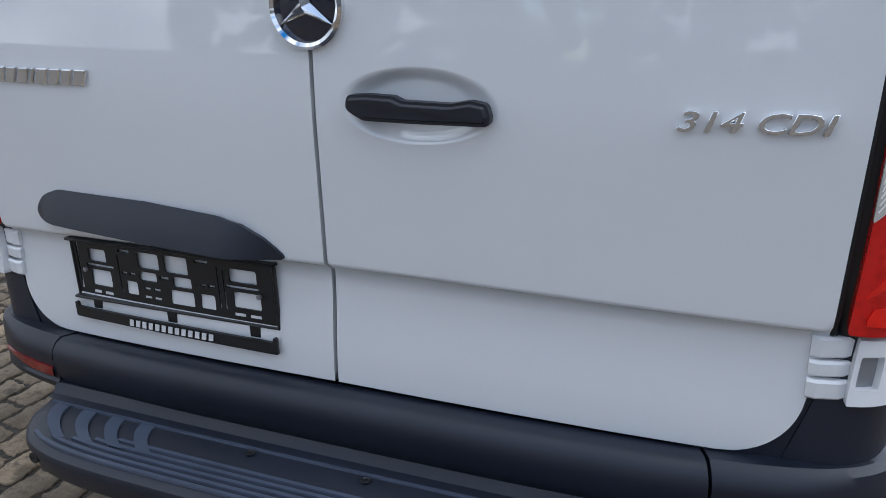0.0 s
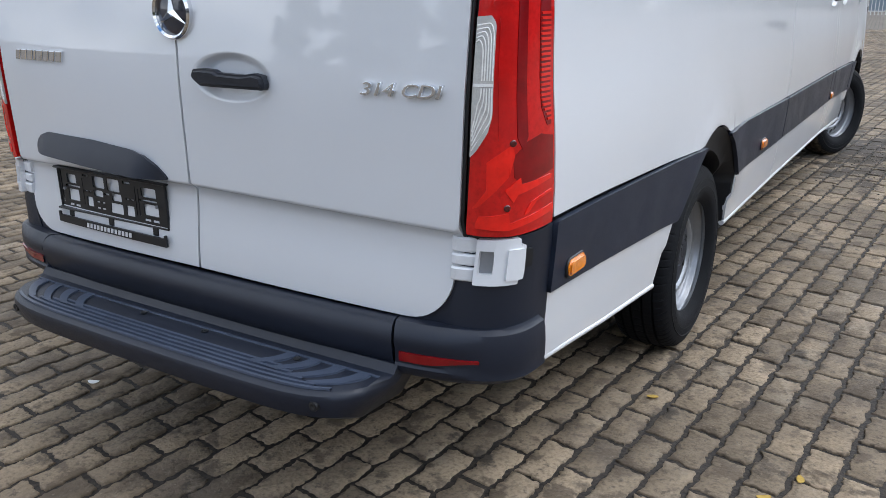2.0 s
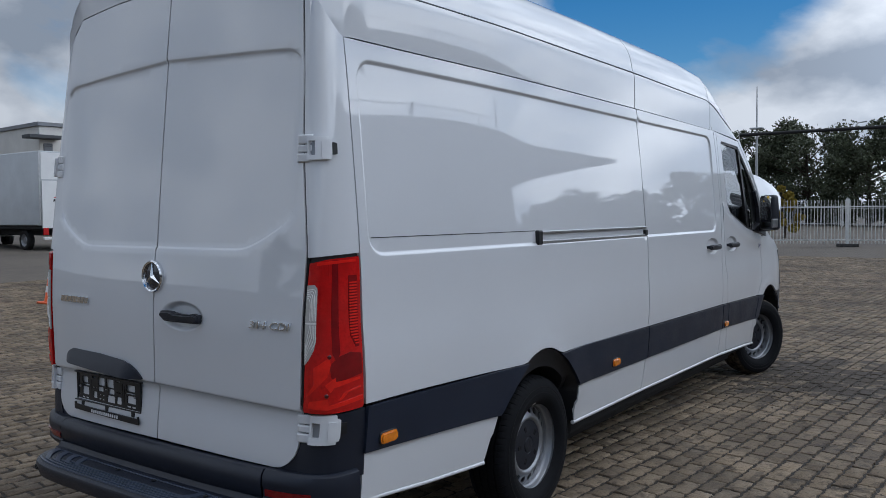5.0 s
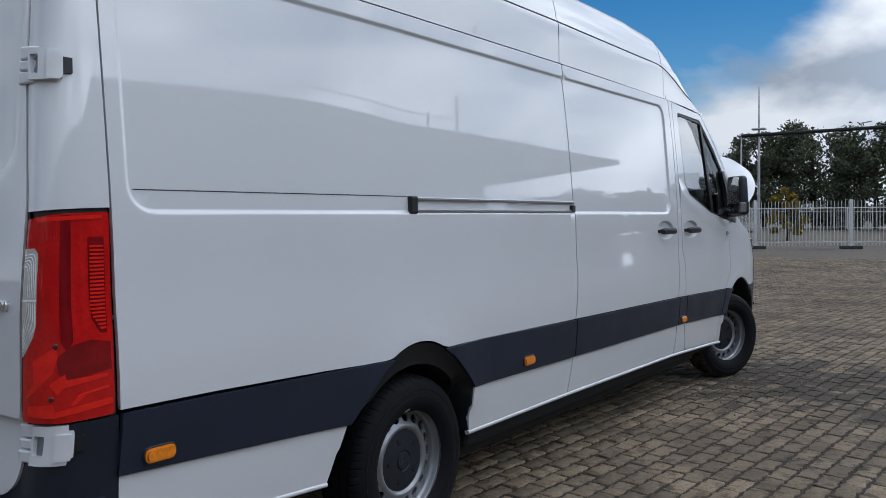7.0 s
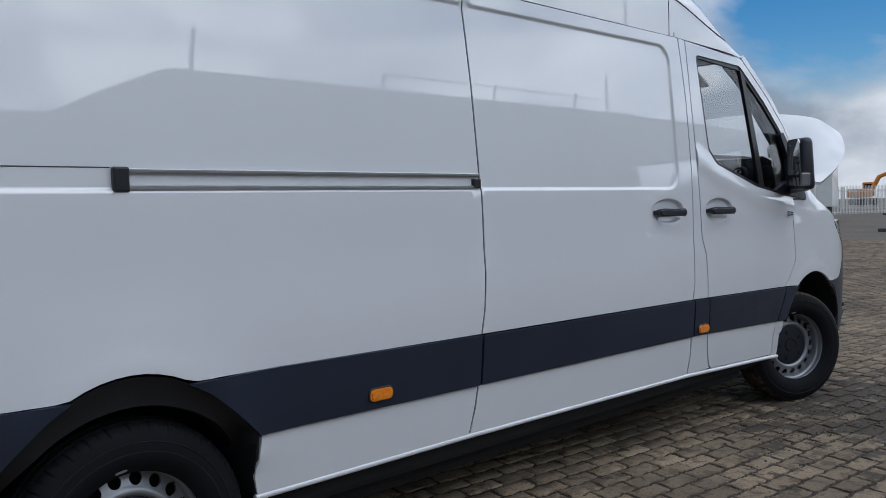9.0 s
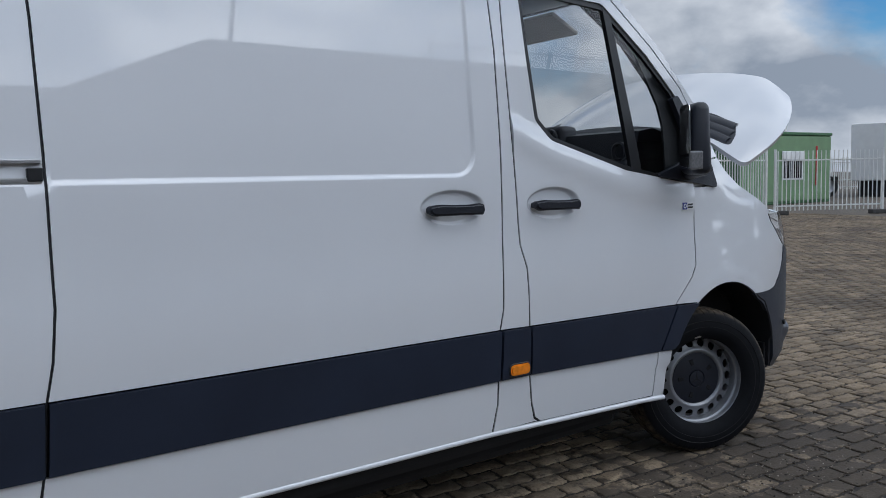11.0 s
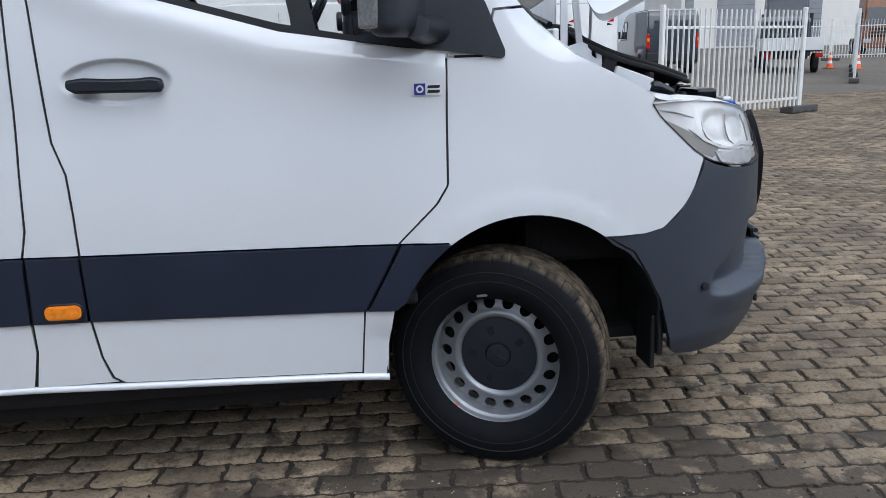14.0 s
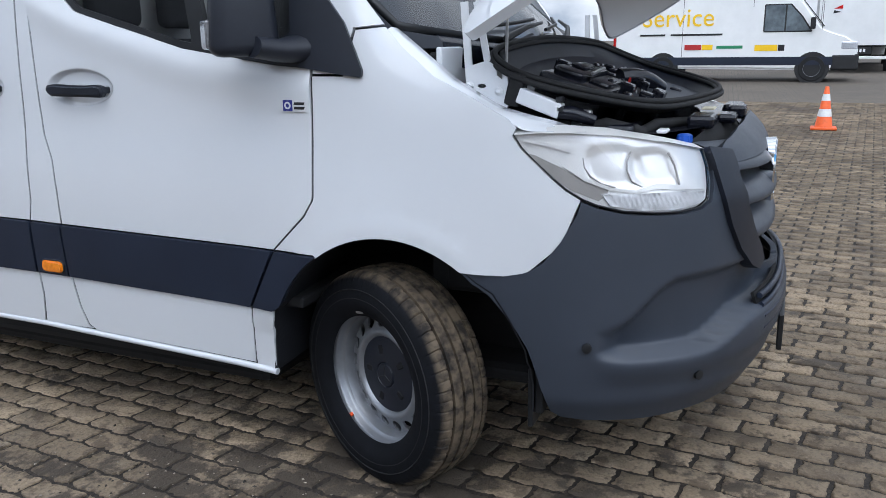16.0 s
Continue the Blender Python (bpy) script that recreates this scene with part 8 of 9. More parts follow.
def fence_panel(fence, p0, p1, height=2.05, pitch=0.135):
    a, b = Vector((*p0, 0)), Vector((*p1, 0))
    d = b - a
    ln = d.length
    at = pose(a.x, a.y, (ground_z(a.x) + ground_z(b.x)) / 2, 0, 0, math.degrees(math.atan2(d.y, d.x)))
    bm = bmesh.new()
    for x in (0.03, ln - 0.03):
        box(bm, (x - 0.035, -0.035, 0.06), (x + 0.035, 0.035, height + 0.02), 0.008, 1)
    for z in (0.28, height - 0.32):
        box(bm, (0.02, -0.022, z - 0.022), (ln - 0.02, 0.022, z + 0.022), 0.006, 1)
    panel = part("fence_panel", bm, FENCE_WHITE, fence, "white painted metal frame")
    panel.matrix_basis = at
    bm = bmesh.new()
    box(bm, (-0.013, -0.013, 0.14), (0.013, 0.013, height - 0.03), 0.0)
    for v in bm.verts:
        if v.co.z > 1:
            v.co.x *= 0.6
    first = part("picket", bm, FENCE_WHITE, panel)
    n = int((ln - 0.16) / pitch)
    for k in range(n + 1):
        m = pose(0.10 + (ln - 0.20) * k / max(n, 1), -0.03, 0)
        if k == 0:
            first.matrix_basis = m
        else:
            share("picket", first.data, panel, m)


def fence_foot(fence, x, y, turn=0.0):
    bm = bmesh.new()
    box(bm, (-0.42, -0.13, 0.0), (0.42, 0.13, 0.13), 0.02, 2)
    ft = part("fence_foot", bm, FOOT_DARK, fence, "dark grey block foot")
    ft.matrix_basis = pose(x, y, ground_z(x), 0, 0, turn)
    for k in (-0.25, 0.0, 0.25):
        bm = bmesh.new()
        box(bm, (k - 0.06, -0.134, 0.0), (k + 0.06, 0.134, 0.06), 0.01, 1)
        part("slot", bm, FOOT_BLACK, ft)


FENCE_RUNS = [
    [(-9.0, 10.45), (-10.85, 13.95)],
    [(-10.52, 21.74), (-10.6, 25.25)],
    [(-10.53, 25.56), (-8.65, 28.54)],
    [(-7.9, 33.3), (-6.4, 34.0), (-3.0, 35.4), (0.5, 36.6), (4.0, 37.6), (7.6, 38.4), (11.2, 39.0)],
    [(-36.5, 27.0), (-35.4, 30.3), (-34.2, 33.6), (-33.0, 36.9), (-31.8, 40.2), (-30.5, 43.5), (-29.2, 46.8)],
    [(-22.8, 43.5), (-20.6, 48.0), (-18.6, 53.5), (-16.8, 59.0), (-15.0, 64.5)],
    [(-18.5, 20.2), (-21.5, 22.2), (-24.5, 24.2), (-27.5, 26.2)],
]
far_fence = thing("yard_fence", "pale fence at the far end of the yard", "fence", group="yard fences")
for k in range(6):
    fence_panel(far_fence, (-34.0 + 8 * k, 74.0 + k), (-26.1 + 8 * k, 75.0 + k), 2.0, 0.26)
for run in FENCE_RUNS:
    fence = thing("yard_fence", "white metal picket fence on dark block feet", "fence", group="yard fences")
    for p, q in zip(run, run[1:]):
        fence_panel(fence, p, q, 1.86 if run is FENCE_RUNS[0] else 2.0)
    for i, p in enumerate(run):
        q = run[i + 1] if i + 1 < len(run) else run[i - 1]
        fence_foot(fence, p[0], p[1], math.degrees(math.atan2(q[1] - p[1], q[0] - p[0])))

# ---- traffic cones ----
ORANGE = material("cone_orange", (0.80, 0.12, 0.02), rough=0.5, vary=0.2, scale=20)
CONE_WHITE = material("cone_white", (0.78, 0.78, 0.76), rough=0.45, vary=0.12, scale=30)


def cone(x, y, h=0.62):
    c = thing("traffic_cone", "orange traffic cone with two white bands", "traffic cone", (x, y, 0), "traffic cones")
    bm = bmesh.new()
    box(bm, (-0.18, -0.18, 0.0), (0.18, 0.18, 0.035), 0.012, 2)
    part("base", bm, ORANGE, c)
    bm = bmesh.new()
    spin(bm, [(0.135, 0.03), (0.12, 0.05), (0.028, h), (0.02, h + 0.006), (0.0, h + 0.006)], 24, "z")
    part("body", bm, ORANGE, c, smooth=50)
    rad = lambda z: 0.12 + (0.028 - 0.12) * (z - 0.05) / (h - 0.05) + 0.0025
    for z0, z1 in ((0.19, 0.30), (0.42, 0.52)):
        bm = bmesh.new()
        spin(bm, [(rad(z0) - 0.004, z0), (rad(z0), z0 + 0.002), (rad(z1), z1 - 0.002), (rad(z1) - 0.004, z1)], 24, "z")
        part("band", bm, CONE_WHITE, c, "white reflective band", smooth=50)


for x, y in ((-10.54, 5.29), (-10.33, 7.45), (-27.5, 25.2), (-26.3, 25.6)):
    cone(x, y)

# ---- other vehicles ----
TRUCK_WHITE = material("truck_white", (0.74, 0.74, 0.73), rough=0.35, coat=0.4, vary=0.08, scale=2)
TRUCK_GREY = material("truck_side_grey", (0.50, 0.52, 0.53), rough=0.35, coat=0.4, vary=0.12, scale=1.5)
DARK_PAINT = material("dark_blue_paint", (0.018, 0.024, 0.036), rough=0.3, coat=0.9, vary=0.2, scale=3)
BLUE_PAINT = material("bright_blue_paint", (0.02, 0.17, 0.55), rough=0.35, coat=0.6, vary=0.15, scale=3)
RED_PAINT = material("red_truck_paint", (0.45, 0.02, 0.02), rough=0.35, coat=0.6, vary=0.15, scale=3)
BROWN_PAINT = material("brown_truck_paint", (0.22, 0.085, 0.035), rough=0.4, coat=0.5, vary=0.2, scale=3)
VAN_GLASS = material("vehicle_side_glass", (0.16, 0.19, 0.21), rough=0.05, coat=1.0, vary=0.6, scale=2.5)
DARK_GLASS = material("dark_vehicle_glass", (0.012, 0.015, 0.018), rough=0.05, coat=1.0, vary=0.3, scale=2)
CHASSIS = material("chassis_black", (0.015, 0.015, 0.016), rough=0.7, vary=0.3, scale=6)
YELLOW = material("sign_yellow", (0.85, 0.52, 0.01), rough=0.4, vary=0.08, scale=6)
LAMP_RED = material("vehicle_lamp_red", (0.5, 0.01, 0.01), rough=0.2, coat=1.0, vary=0.2, scale=20)
LAMP_CLEAR = material("vehicle_headlamp", (0.6, 0.62, 0.65), rough=0.15, metal=0.3, coat=1.0, vary=0.2, scale=20)


def mini_wheel(parent, x, y, r=0.35, w=0.22, hub=STEEL):
    s = 1 if x > 0 else -1
    bm = bmesh.new()
    spin(bm, [(r * 0.62, -w / 2), (r * 0.9, -w / 2), (r, -w * 0.36), (r, w * 0.36), (r * 0.9, w / 2), (r * 0.62, w / 2)], 28, "x", (x, y, r))
    ob = part("wheel", bm, RUBBER, parent, "black tyre on a silver rim", smooth=40)
    bm = bmesh.new()
    spin(bm, [(r * 0.63, s * w * 0.46), (r * 0.55, s * w * 0.30), (r * 0.35, s * w * 0.22), (r * 0.30, s * w * 0.36), (0.0, s * w * 0.36)], 24, "x", (x, y, r))
    part("rim", bm, hub, ob, smooth=40)


def extruded(profile, width, bevel, taper=0.0, seg=3, top=2.0):
    """A side outline of (y, z) pushed across the width, edges rounded, narrowing upwards."""
    bm = bmesh.new()
    vs = [bm.verts.new((-width / 2, y, z)) for y, z in profile]
    f = bm.faces.new(vs)
    r = bmesh.ops.extrude_face_region(bm, geom=[f])
    bmesh.ops.translate(bm, verts=[v for v in r["geom"] if isinstance(v, bmesh.types.BMVert)], vec=(width, 0, 0))
    bmesh.ops.recalc_face_normals(bm, faces=bm.faces)
    if bevel > 0:
        es = [e for e in bm.edges if abs(abs(e.verts[0].co.x) - width / 2) < 1e-6 and abs(e.verts[0].co.x - e.verts[1].co.x) < 1e-6]
        bmesh.ops.bevel(bm, geom=es, offset=bevel, segments=seg, affect="EDGES")
    for v in bm.verts:
        if v.co.z > 1.0:
            v.co.x *= 1 - taper * (v.co.z - 1.0) / top
    return bm


def flat_part(name, pts, mat, parent, depth=0.012, label=""):
    """A thin solid plate through four or more points in space, pushed out along its normal."""
    bm = bmesh.new()
    vs = [bm.verts.new(p) for p in pts]
    f = bm.faces.new(vs)
    f.normal_update()
    n = f.normal.copy()
    r = bmesh.ops.extrude_face_region(bm, geom=[f])
    bmesh.ops.translate(bm, verts=[v for v in r["geom"] if isinstance(v, bmesh.types.BMVert)], vec=n * depth)
    bmesh.ops.recalc_face_normals(bm, faces=bm.faces)
    return part(name, bm, mat, parent, label)


def far_van(label, at, turn, paint, length=5.9, width=2.0, height=2.6, sign=False, lit=False, wheels=None):
    """A panel van standing in the yard: nose along its own +y, rear at y = 0."""
    v = thing("panel_van", label, "van", at, "parked vehicles", turn)
    L, H = length, height
    prof = [(0.03, 0.42), (0.0, 0.6), (0.02, 1.3), (0.08, H - 0.25), (0.22, H - 0.06), (0.6, H), (L * 0.62, H), (L * 0.70, H - 0.08), (L * 0.755, H - 0.25), (L * 0.862, 1.42), (L * 0.90, 1.32), (L * 0.955, 1.21), (L * 0.985, 1.08), (L, 0.92), (L + 0.02, 0.55), (L - 0.05, 0.32), (L * 0.9, 0.30), (0.2, 0.36)]
    part("body", extruded(rounded(prof, 0.07, 3), width, 0.06, 0.07, 3), paint, v, smooth=40)
    hw = width / 2
    inx = lambda z: hw * (1 - 0.07 * max(0.0, z - 1.0) / 2.0)
    for s in (1, -1):
        w = [(s * (inx(z) - 0.004), y, z) for y, z in ((L * 0.635, 1.33), (L * 0.635, 2.03), (L * 0.735, 2.03), (L * 0.780, 1.72), (L * 0.822, 1.33))]
        win = flat_part("side_window", w if s < 0 else w[::-1], VAN_GLASS, v, 0.012, "grey side window")
        b0 = [(s * (inx(z) + 0.009), y, z) for y, z in ((L * 0.715, 1.33), (L * 0.715, 2.03), (L * 0.721, 2.03), (L * 0.721, 1.33))]
        flat_part("window_bar", b0 if s < 0 else b0[::-1], CHASSIS, win, 0.006)
        for e0, e1 in zip(w, w[1:] + w[:1]):
            bm = bmesh.new()
            tube(bm, [e0, e1], 0.022, 5)
            part("window_rubber", bm, CHASSIS, win)
        for y in (L * 0.587, L * 0.86, L * 0.30):
            flat_part("door_gap", [(s * (inx(0.5) + 0.001), y, 0.5), (s * (inx(0.5) + 0.001), y + 0.012, 0.5), (s * (inx(H - 0.3) + 0.001), y + 0.012, H - 0.3), (s * (inx(H - 0.3) + 0.001), y, H - 0.3)], CHASSIS, v, 0.002)
        flat_part("side_strip", [(s * hw, 0.3, 0.44), (s * hw, L - 0.4, 0.44), (s * hw, L - 0.4, 0.66), (s * hw, 0.3, 0.66)][::s], PLASTIC, v, 0.012, "dark rubbing strip")
        bm = bmesh.new()
        box(bm, (s * hw + (0.02 if s > 0 else -0.22), L * 0.815, 1.38), (s * hw + (0.22 if s > 0 else -0.02), L * 0.835, 1.68), 0.02, 2)
        part("mirror", bm, CHASSIS, v)
        for y in wheels or (1.1, L - 1.0):
            mini_wheel(v, s * (hw - 0.085), y)
            bm = bmesh.new()
            spin(bm, [(0.0, 0.0), (0.43, 0.0), (0.43, s * 0.01), (0.0, s * 0.01)], 28, "x", (s * (hw - 0.006), y, 0.36))
            part("wheel_arch", bm, CHASSIS, v)
        bm = bmesh.new()
        box(bm, (s * hw - 0.13, -0.02, 0.95), (s * hw + 0.0, 0.05, 1.5), 0.02, 2) if s > 0 else box(bm, (s * hw - 0.0, -0.02, 0.95), (s * hw + 0.13, 0.05, 1.5), 0.02, 2)
        tl = part("tail_lamp", bm, LAMP_RED, v, "red tail lamp")
        bm = bmesh.new()
        xa, xb = sorted((s * hw - s * 0.02, s * hw - s * 0.11))
        box(bm, (xa, -0.03, 1.22), (xb, -0.015, 1.34), 0.005, 1)
        part("indicator", bm, LIT_AMBER if lit else AMBER, tl, "orange indicator")
        bm = bmesh.new()
        box(bm, (s * hw - 0.32 if s > 0 else s * hw - 0.012, L - 0.40, 0.84), (s * hw + 0.012 if s > 0 else s * hw + 0.32, L + 0.0, 1.06), 0.04, 2)
        part("headlamp", bm, LAMP_CLEAR, v, "clear headlamp")
        if s > 0:
            flat_part("door_handle", [(0.10, 0.018, 1.2), (0.17, 0.018, 1.2), (0.17, 0.018, 1.36), (0.10, 0.018, 1.36)], CHASSIS, v, 0.03)
    wpts = [(-0.80, L * 0.872, 1.45), (0.80, L * 0.872, 1.45), (0.72, L * 0.765, H - 0.30), (-0.72, L * 0.765, H - 0.30)]
    flat_part("windscreen", wpts, DARK_GLASS, v, 0.02, "dark windscreen")
    bm = bmesh.new()
    box(bm, (-hw - 0.01, -0.10, 0.46), (hw + 0.01, 0.10, 0.80), 0.03, 2)
    part("rear_bumper", bm, CHASSIS, v, "black rear bumper")
    bm = bmesh.new()
    box(bm, (-hw - 0.015, L - 0.62, 0.30), (hw + 0.015, L + 0.06, 0.72), 0.06, 3)
    part("front_bumper", bm, CHASSIS, v, "dark front bumper")
    flat_part("grille", [(-0.45, L + 0.005, 0.74), (0.45, L + 0.005, 0.74), (0.40, L - 0.03, 0.96), (-0.40, L - 0.03, 0.96)][::-1], CHASSIS, v, 0.015)
    # pressed fields in the two rear doors
    for s in (1, -1):
        flat_part("door_field", [(s * 0.10, 0.024, 1.40), (s * (hw - 0.24), 0.024, 1.40), (s * (hw - 0.28), 0.060, H - 0.42), (s * 0.10, 0.060, H - 0.42)][::-s], paint, v, 0.012)
        bm = bmesh.new()
        box(bm, (min(s * 0.30, s * 0.75), 0.15, 0.20), (max(s * 0.30, s * 0.75), 0.5, 0.46), 0.04, 2)
        part("running_gear", bm, CHASSIS, v)
    flat_part("door_gap", [(-0.006, 0.0, 0.74), (0.006, 0.0, 0.74), (0.006, 0.075, H - 0.25), (-0.006, 0.075, H - 0.25)], CHASSIS, v, 0.012)
    if sign:
        m = Matrix(((0, 0, 1, inx(1.75) + 0.012), (1, 0, 0, 1.78), (0, 1, 0, 1.72), (0, 0, 0, 1))) @ Matrix.Diagonal((0.95, 1.0, 1, 1))
        letters("Service", 0.72, 0.01, m, YELLOW, v, "side_lettering", 1.0, 0.0, "large yellow lettering")
        for y0, y1, z0, z1, mt in ((0.75, 1.45, 1.25, 1.30, CHASSIS), (1.6, 3.0, 1.25, 1.30, CHASSIS), (2.0, 2.45, 0.86, 1.0, RED_PAINT), (2.47, 2.76, 0.86, 1.0, YELLOW), (2.86, 3.55, 0.89, 0.97, material("green_sign", (0.02, 0.22, 0.10), rough=0.4)), (3.86, 4.44, 0.82, 0.98, YELLOW), (4.46, 4.62, 0.82, 0.98, CHASSIS)):
            flat_part("sign_bar", [(inx(z0) + 0.003, y0, z0), (inx(z0) + 0.003, y1, z0), (inx(z1) + 0.003, y1, z1), (inx(z1) + 0.003, y0, z1)], mt, v, 0.004, "plain coloured sign")
    return v


LIT_AMBER = material("lit_amber", (0.9, 0.35, 0.02), rough=0.3, emit=(1.0, 0.42, 0.05), emit_strength=2.5)


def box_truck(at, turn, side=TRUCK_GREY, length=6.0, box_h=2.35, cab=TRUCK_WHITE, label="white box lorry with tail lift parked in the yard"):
    """A light lorry with a box body and tail lift: rear at y = 0, nose along +y."""
    t = thing("box_truck", label, "lorry", at, "parked vehicles", turn)
    z0 = 0.95
    bm = bmesh.new()
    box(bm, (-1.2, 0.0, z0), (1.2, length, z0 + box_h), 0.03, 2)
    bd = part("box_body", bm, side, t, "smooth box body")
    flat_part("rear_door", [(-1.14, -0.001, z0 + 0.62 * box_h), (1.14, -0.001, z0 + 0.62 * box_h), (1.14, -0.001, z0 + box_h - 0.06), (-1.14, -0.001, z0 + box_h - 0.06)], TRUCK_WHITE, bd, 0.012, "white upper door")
    flat_part("tail_lift", [(-1.16, -0.03, z0 - 0.1), (1.16, -0.03, z0 - 0.1), (1.16, -0.03, z0 + 0.6 * box_h), (-1.16, -0.03, z0 + 0.6 * box_h)], TRUCK_WHITE, bd, 0.05, "white folded tail lift")
    for s in (1, -1):
        flat_part("edge_trim", [(s * 1.2 - 0.04, -0.012, z0), (s * 1.2 + 0.02, -0.012, z0), (s * 1.2 + 0.02, -0.012, z0 + box_h), (s * 1.2 - 0.04, -0.012, z0 + box_h)], ALU, bd, 0.02)
        flat_part("warning_flag", [(s * 0.75, -0.085, z0 + 1.02), (s * 0.75 + 0.26, -0.085, z0 + 1.02), (s * 0.75 + 0.26, -0.085, z0 + 1.14)], LAMP_RED, bd, 0.006, "red warning mark")
        flat_part("warning_flag", [(s * 0.75, -0.085, z0 + 0.88), (s * 0.75 + 0.24, -0.085, z0 + 0.92), (s * 0.75 + 0.02, -0.085, z0 + 0.98)], CHASSIS, bd, 0.006)
        bm = bmesh.new()
        box(bm, (min(s * 0.95, s * 1.15), -0.10, 0.60), (max(s * 0.95, s * 1.15), -0.02, 0.86), 0.02, 2)
        part("tail_lamp", bm, LAMP_RED, t, "red tail lamp")
        mini_wheel(t, s * 0.95, 1.5, 0.38, 0.24)
        mini_wheel(t, s * 0.95, length + 0.9, 0.38, 0.24)
    flat_part("plate_bar", [(-0.42, -0.10, 0.58), (0.42, -0.10, 0.58), (0.42, -0.10, 0.80), (-0.42, -0.10, 0.80)], CHASSIS, t, 0.02)
    for k in range(6):
        flat_part("plate_bar", [(-0.30 + 0.1 * k, -0.125, 0.64), (-0.24 + 0.1 * k, -0.125, 0.64), (-0.24 + 0.1 * k, -0.125, 0.74), (-0.30 + 0.1 * k, -0.125, 0.74)], TRUCK_WHITE, t, 0.004)
    bm = bmesh.new()
    box(bm, (-1.15, -0.14, 0.42), (1.15, -0.04, 0.52), 0.015, 1)
    part("underrun_bar", bm, TRUCK_WHITE, t, "white underrun bar")
    bm = bmesh.new()
    box(bm, (-0.45, 0.0, 0.55), (0.45, length + 1.5, 0.80), 0.02, 1)
    box(bm, (-1.1, 0.05, 0.80), (1.1, length, 0.95), 0.02, 1)
    part("chassis", bm, CHASSIS, t)
    prof = [(length + 0.15, 0.45), (length + 0.15, 2.2), (length + 0.35, 2.35), (length + 0.9, 2.3), (length + 1.5, 1.45), (length + 2.1, 1.2), (length + 2.2, 0.5), (length + 2.0, 0.4)]
    part("cab", extruded(prof, 2.0, 0.1, 0.08, 3), cab, t, smooth=40)
    flat_part("windscreen", [(-0.8, length + 1.48, 1.5), (0.8, length + 1.48, 1.5), (0.72, length + 0.98, 2.24), (-0.72, length + 0.98, 2.24)], DARK_GLASS, t, 0.03, "dark windscreen")
    for s in (1, -1):
        bm = bmesh.new()
        box(bm, (min(s * 0.55, s * 0.95), length + 2.08, 0.92), (max(s * 0.55, s * 0.95), length + 2.20, 1.12), 0.03, 2)
        part("headlamp", bm, LAMP_CLEAR, t, "clear headlamp")
        bm = bmesh.new()
        box(bm, (min(s * 1.02, s * 1.22), length + 1.25, 1.45), (max(s * 1.02, s * 1.22), length + 1.35, 1.85), 0.03, 2)
        part("mirror", bm, CHASSIS, t)
    for z in (0.80, 0.92, 1.04):
        bm = bmesh.new()
        box(bm, (-0.5, length + 2.14, z - 0.03), (0.5, length + 2.235, z + 0.02), 0.01, 1)
        part("grille_bar", bm, ALU, t, "bright grille bar")
    bm = bmesh.new()
    box(bm, (-1.0, length + 1.95, 0.36), (1.0, length + 2.26, 0.66), 0.05, 2)
    part("front_bumper", bm, CHASSIS, t, "dark front bumper")
    return t


def tractor(at, turn, paint, label, height=3.6):
    """A lorry tractor cab: nose along +y."""
    t = thing("lorry_cab", label, "lorry", at, "parked vehicles", turn)
    h = height
    prof = [(-1.0, 0.9), (-1.0, h - 0.5), (-0.9, h - 0.1), (-0.4, h), (0.4, h - 0.15), (0.85, h - 0.75), (1.1, 2.0), (1.2, 1.2), (1.2, 0.45), (1.0, 0.4), (-0.4, 0.6)]
    part("cab", extruded(prof, 2.45, 0.14, 0.03, 3), paint, t, smooth=40)
    flat_part("windscreen", [(-1.05, 1.20, 1.75), (1.05, 1.20, 1.75), (1.0, 1.02, 2.72), (-1.0, 1.02, 2.72)], DARK_GLASS, t, 0.03, "dark windscreen")
    for s in (1, -1):
        w = [(s * 1.225, 0.05, 1.75), (s * 1.225, 0.85, 1.75), (s * 1.21, 0.72, 2.5), (s * 1.21, 0.05, 2.5)]
        flat_part("side_window", w if s > 0 else w[::-1], DARK_GLASS, t, 0.012, "dark side window")
        bm = bmesh.new()
        box(bm, (min(s * 1.25, s * 1.45), 0.85, 1.7), (max(s * 1.25, s * 1.45), 1.0, 2.5), 0.04, 2)
        part("mirror", bm, CHASSIS, t)
        bm = bmesh.new()
        box(bm, (min(s * 0.70, s * 1.15), 1.14, 0.72), (max(s * 0.70, s * 1.15), 1.24, 0.95), 0.03, 2)
        part("headlamp", bm, LAMP_CLEAR, t)
        mini_wheel(t, s * 1.02, 0.35, 0.5, 0.3)
        mini_wheel(t, s * 1.02, -3.0, 0.5, 0.3)
    for z in (1.1, 1.3, 1.5):
        bm = bmesh.new()
        box(bm, (-0.85, 1.18, z - 0.07), (0.85, 1.24, z + 0.05), 0.02, 1)
        part("grille_bar", bm, CHASSIS, t)
    bm = bmesh.new()
    box(bm, (-0.45, -4.0, 0.7), (0.45, -0.9, 0.95), 0.02, 1)
    part("chassis", bm, CHASSIS, t)
    return t


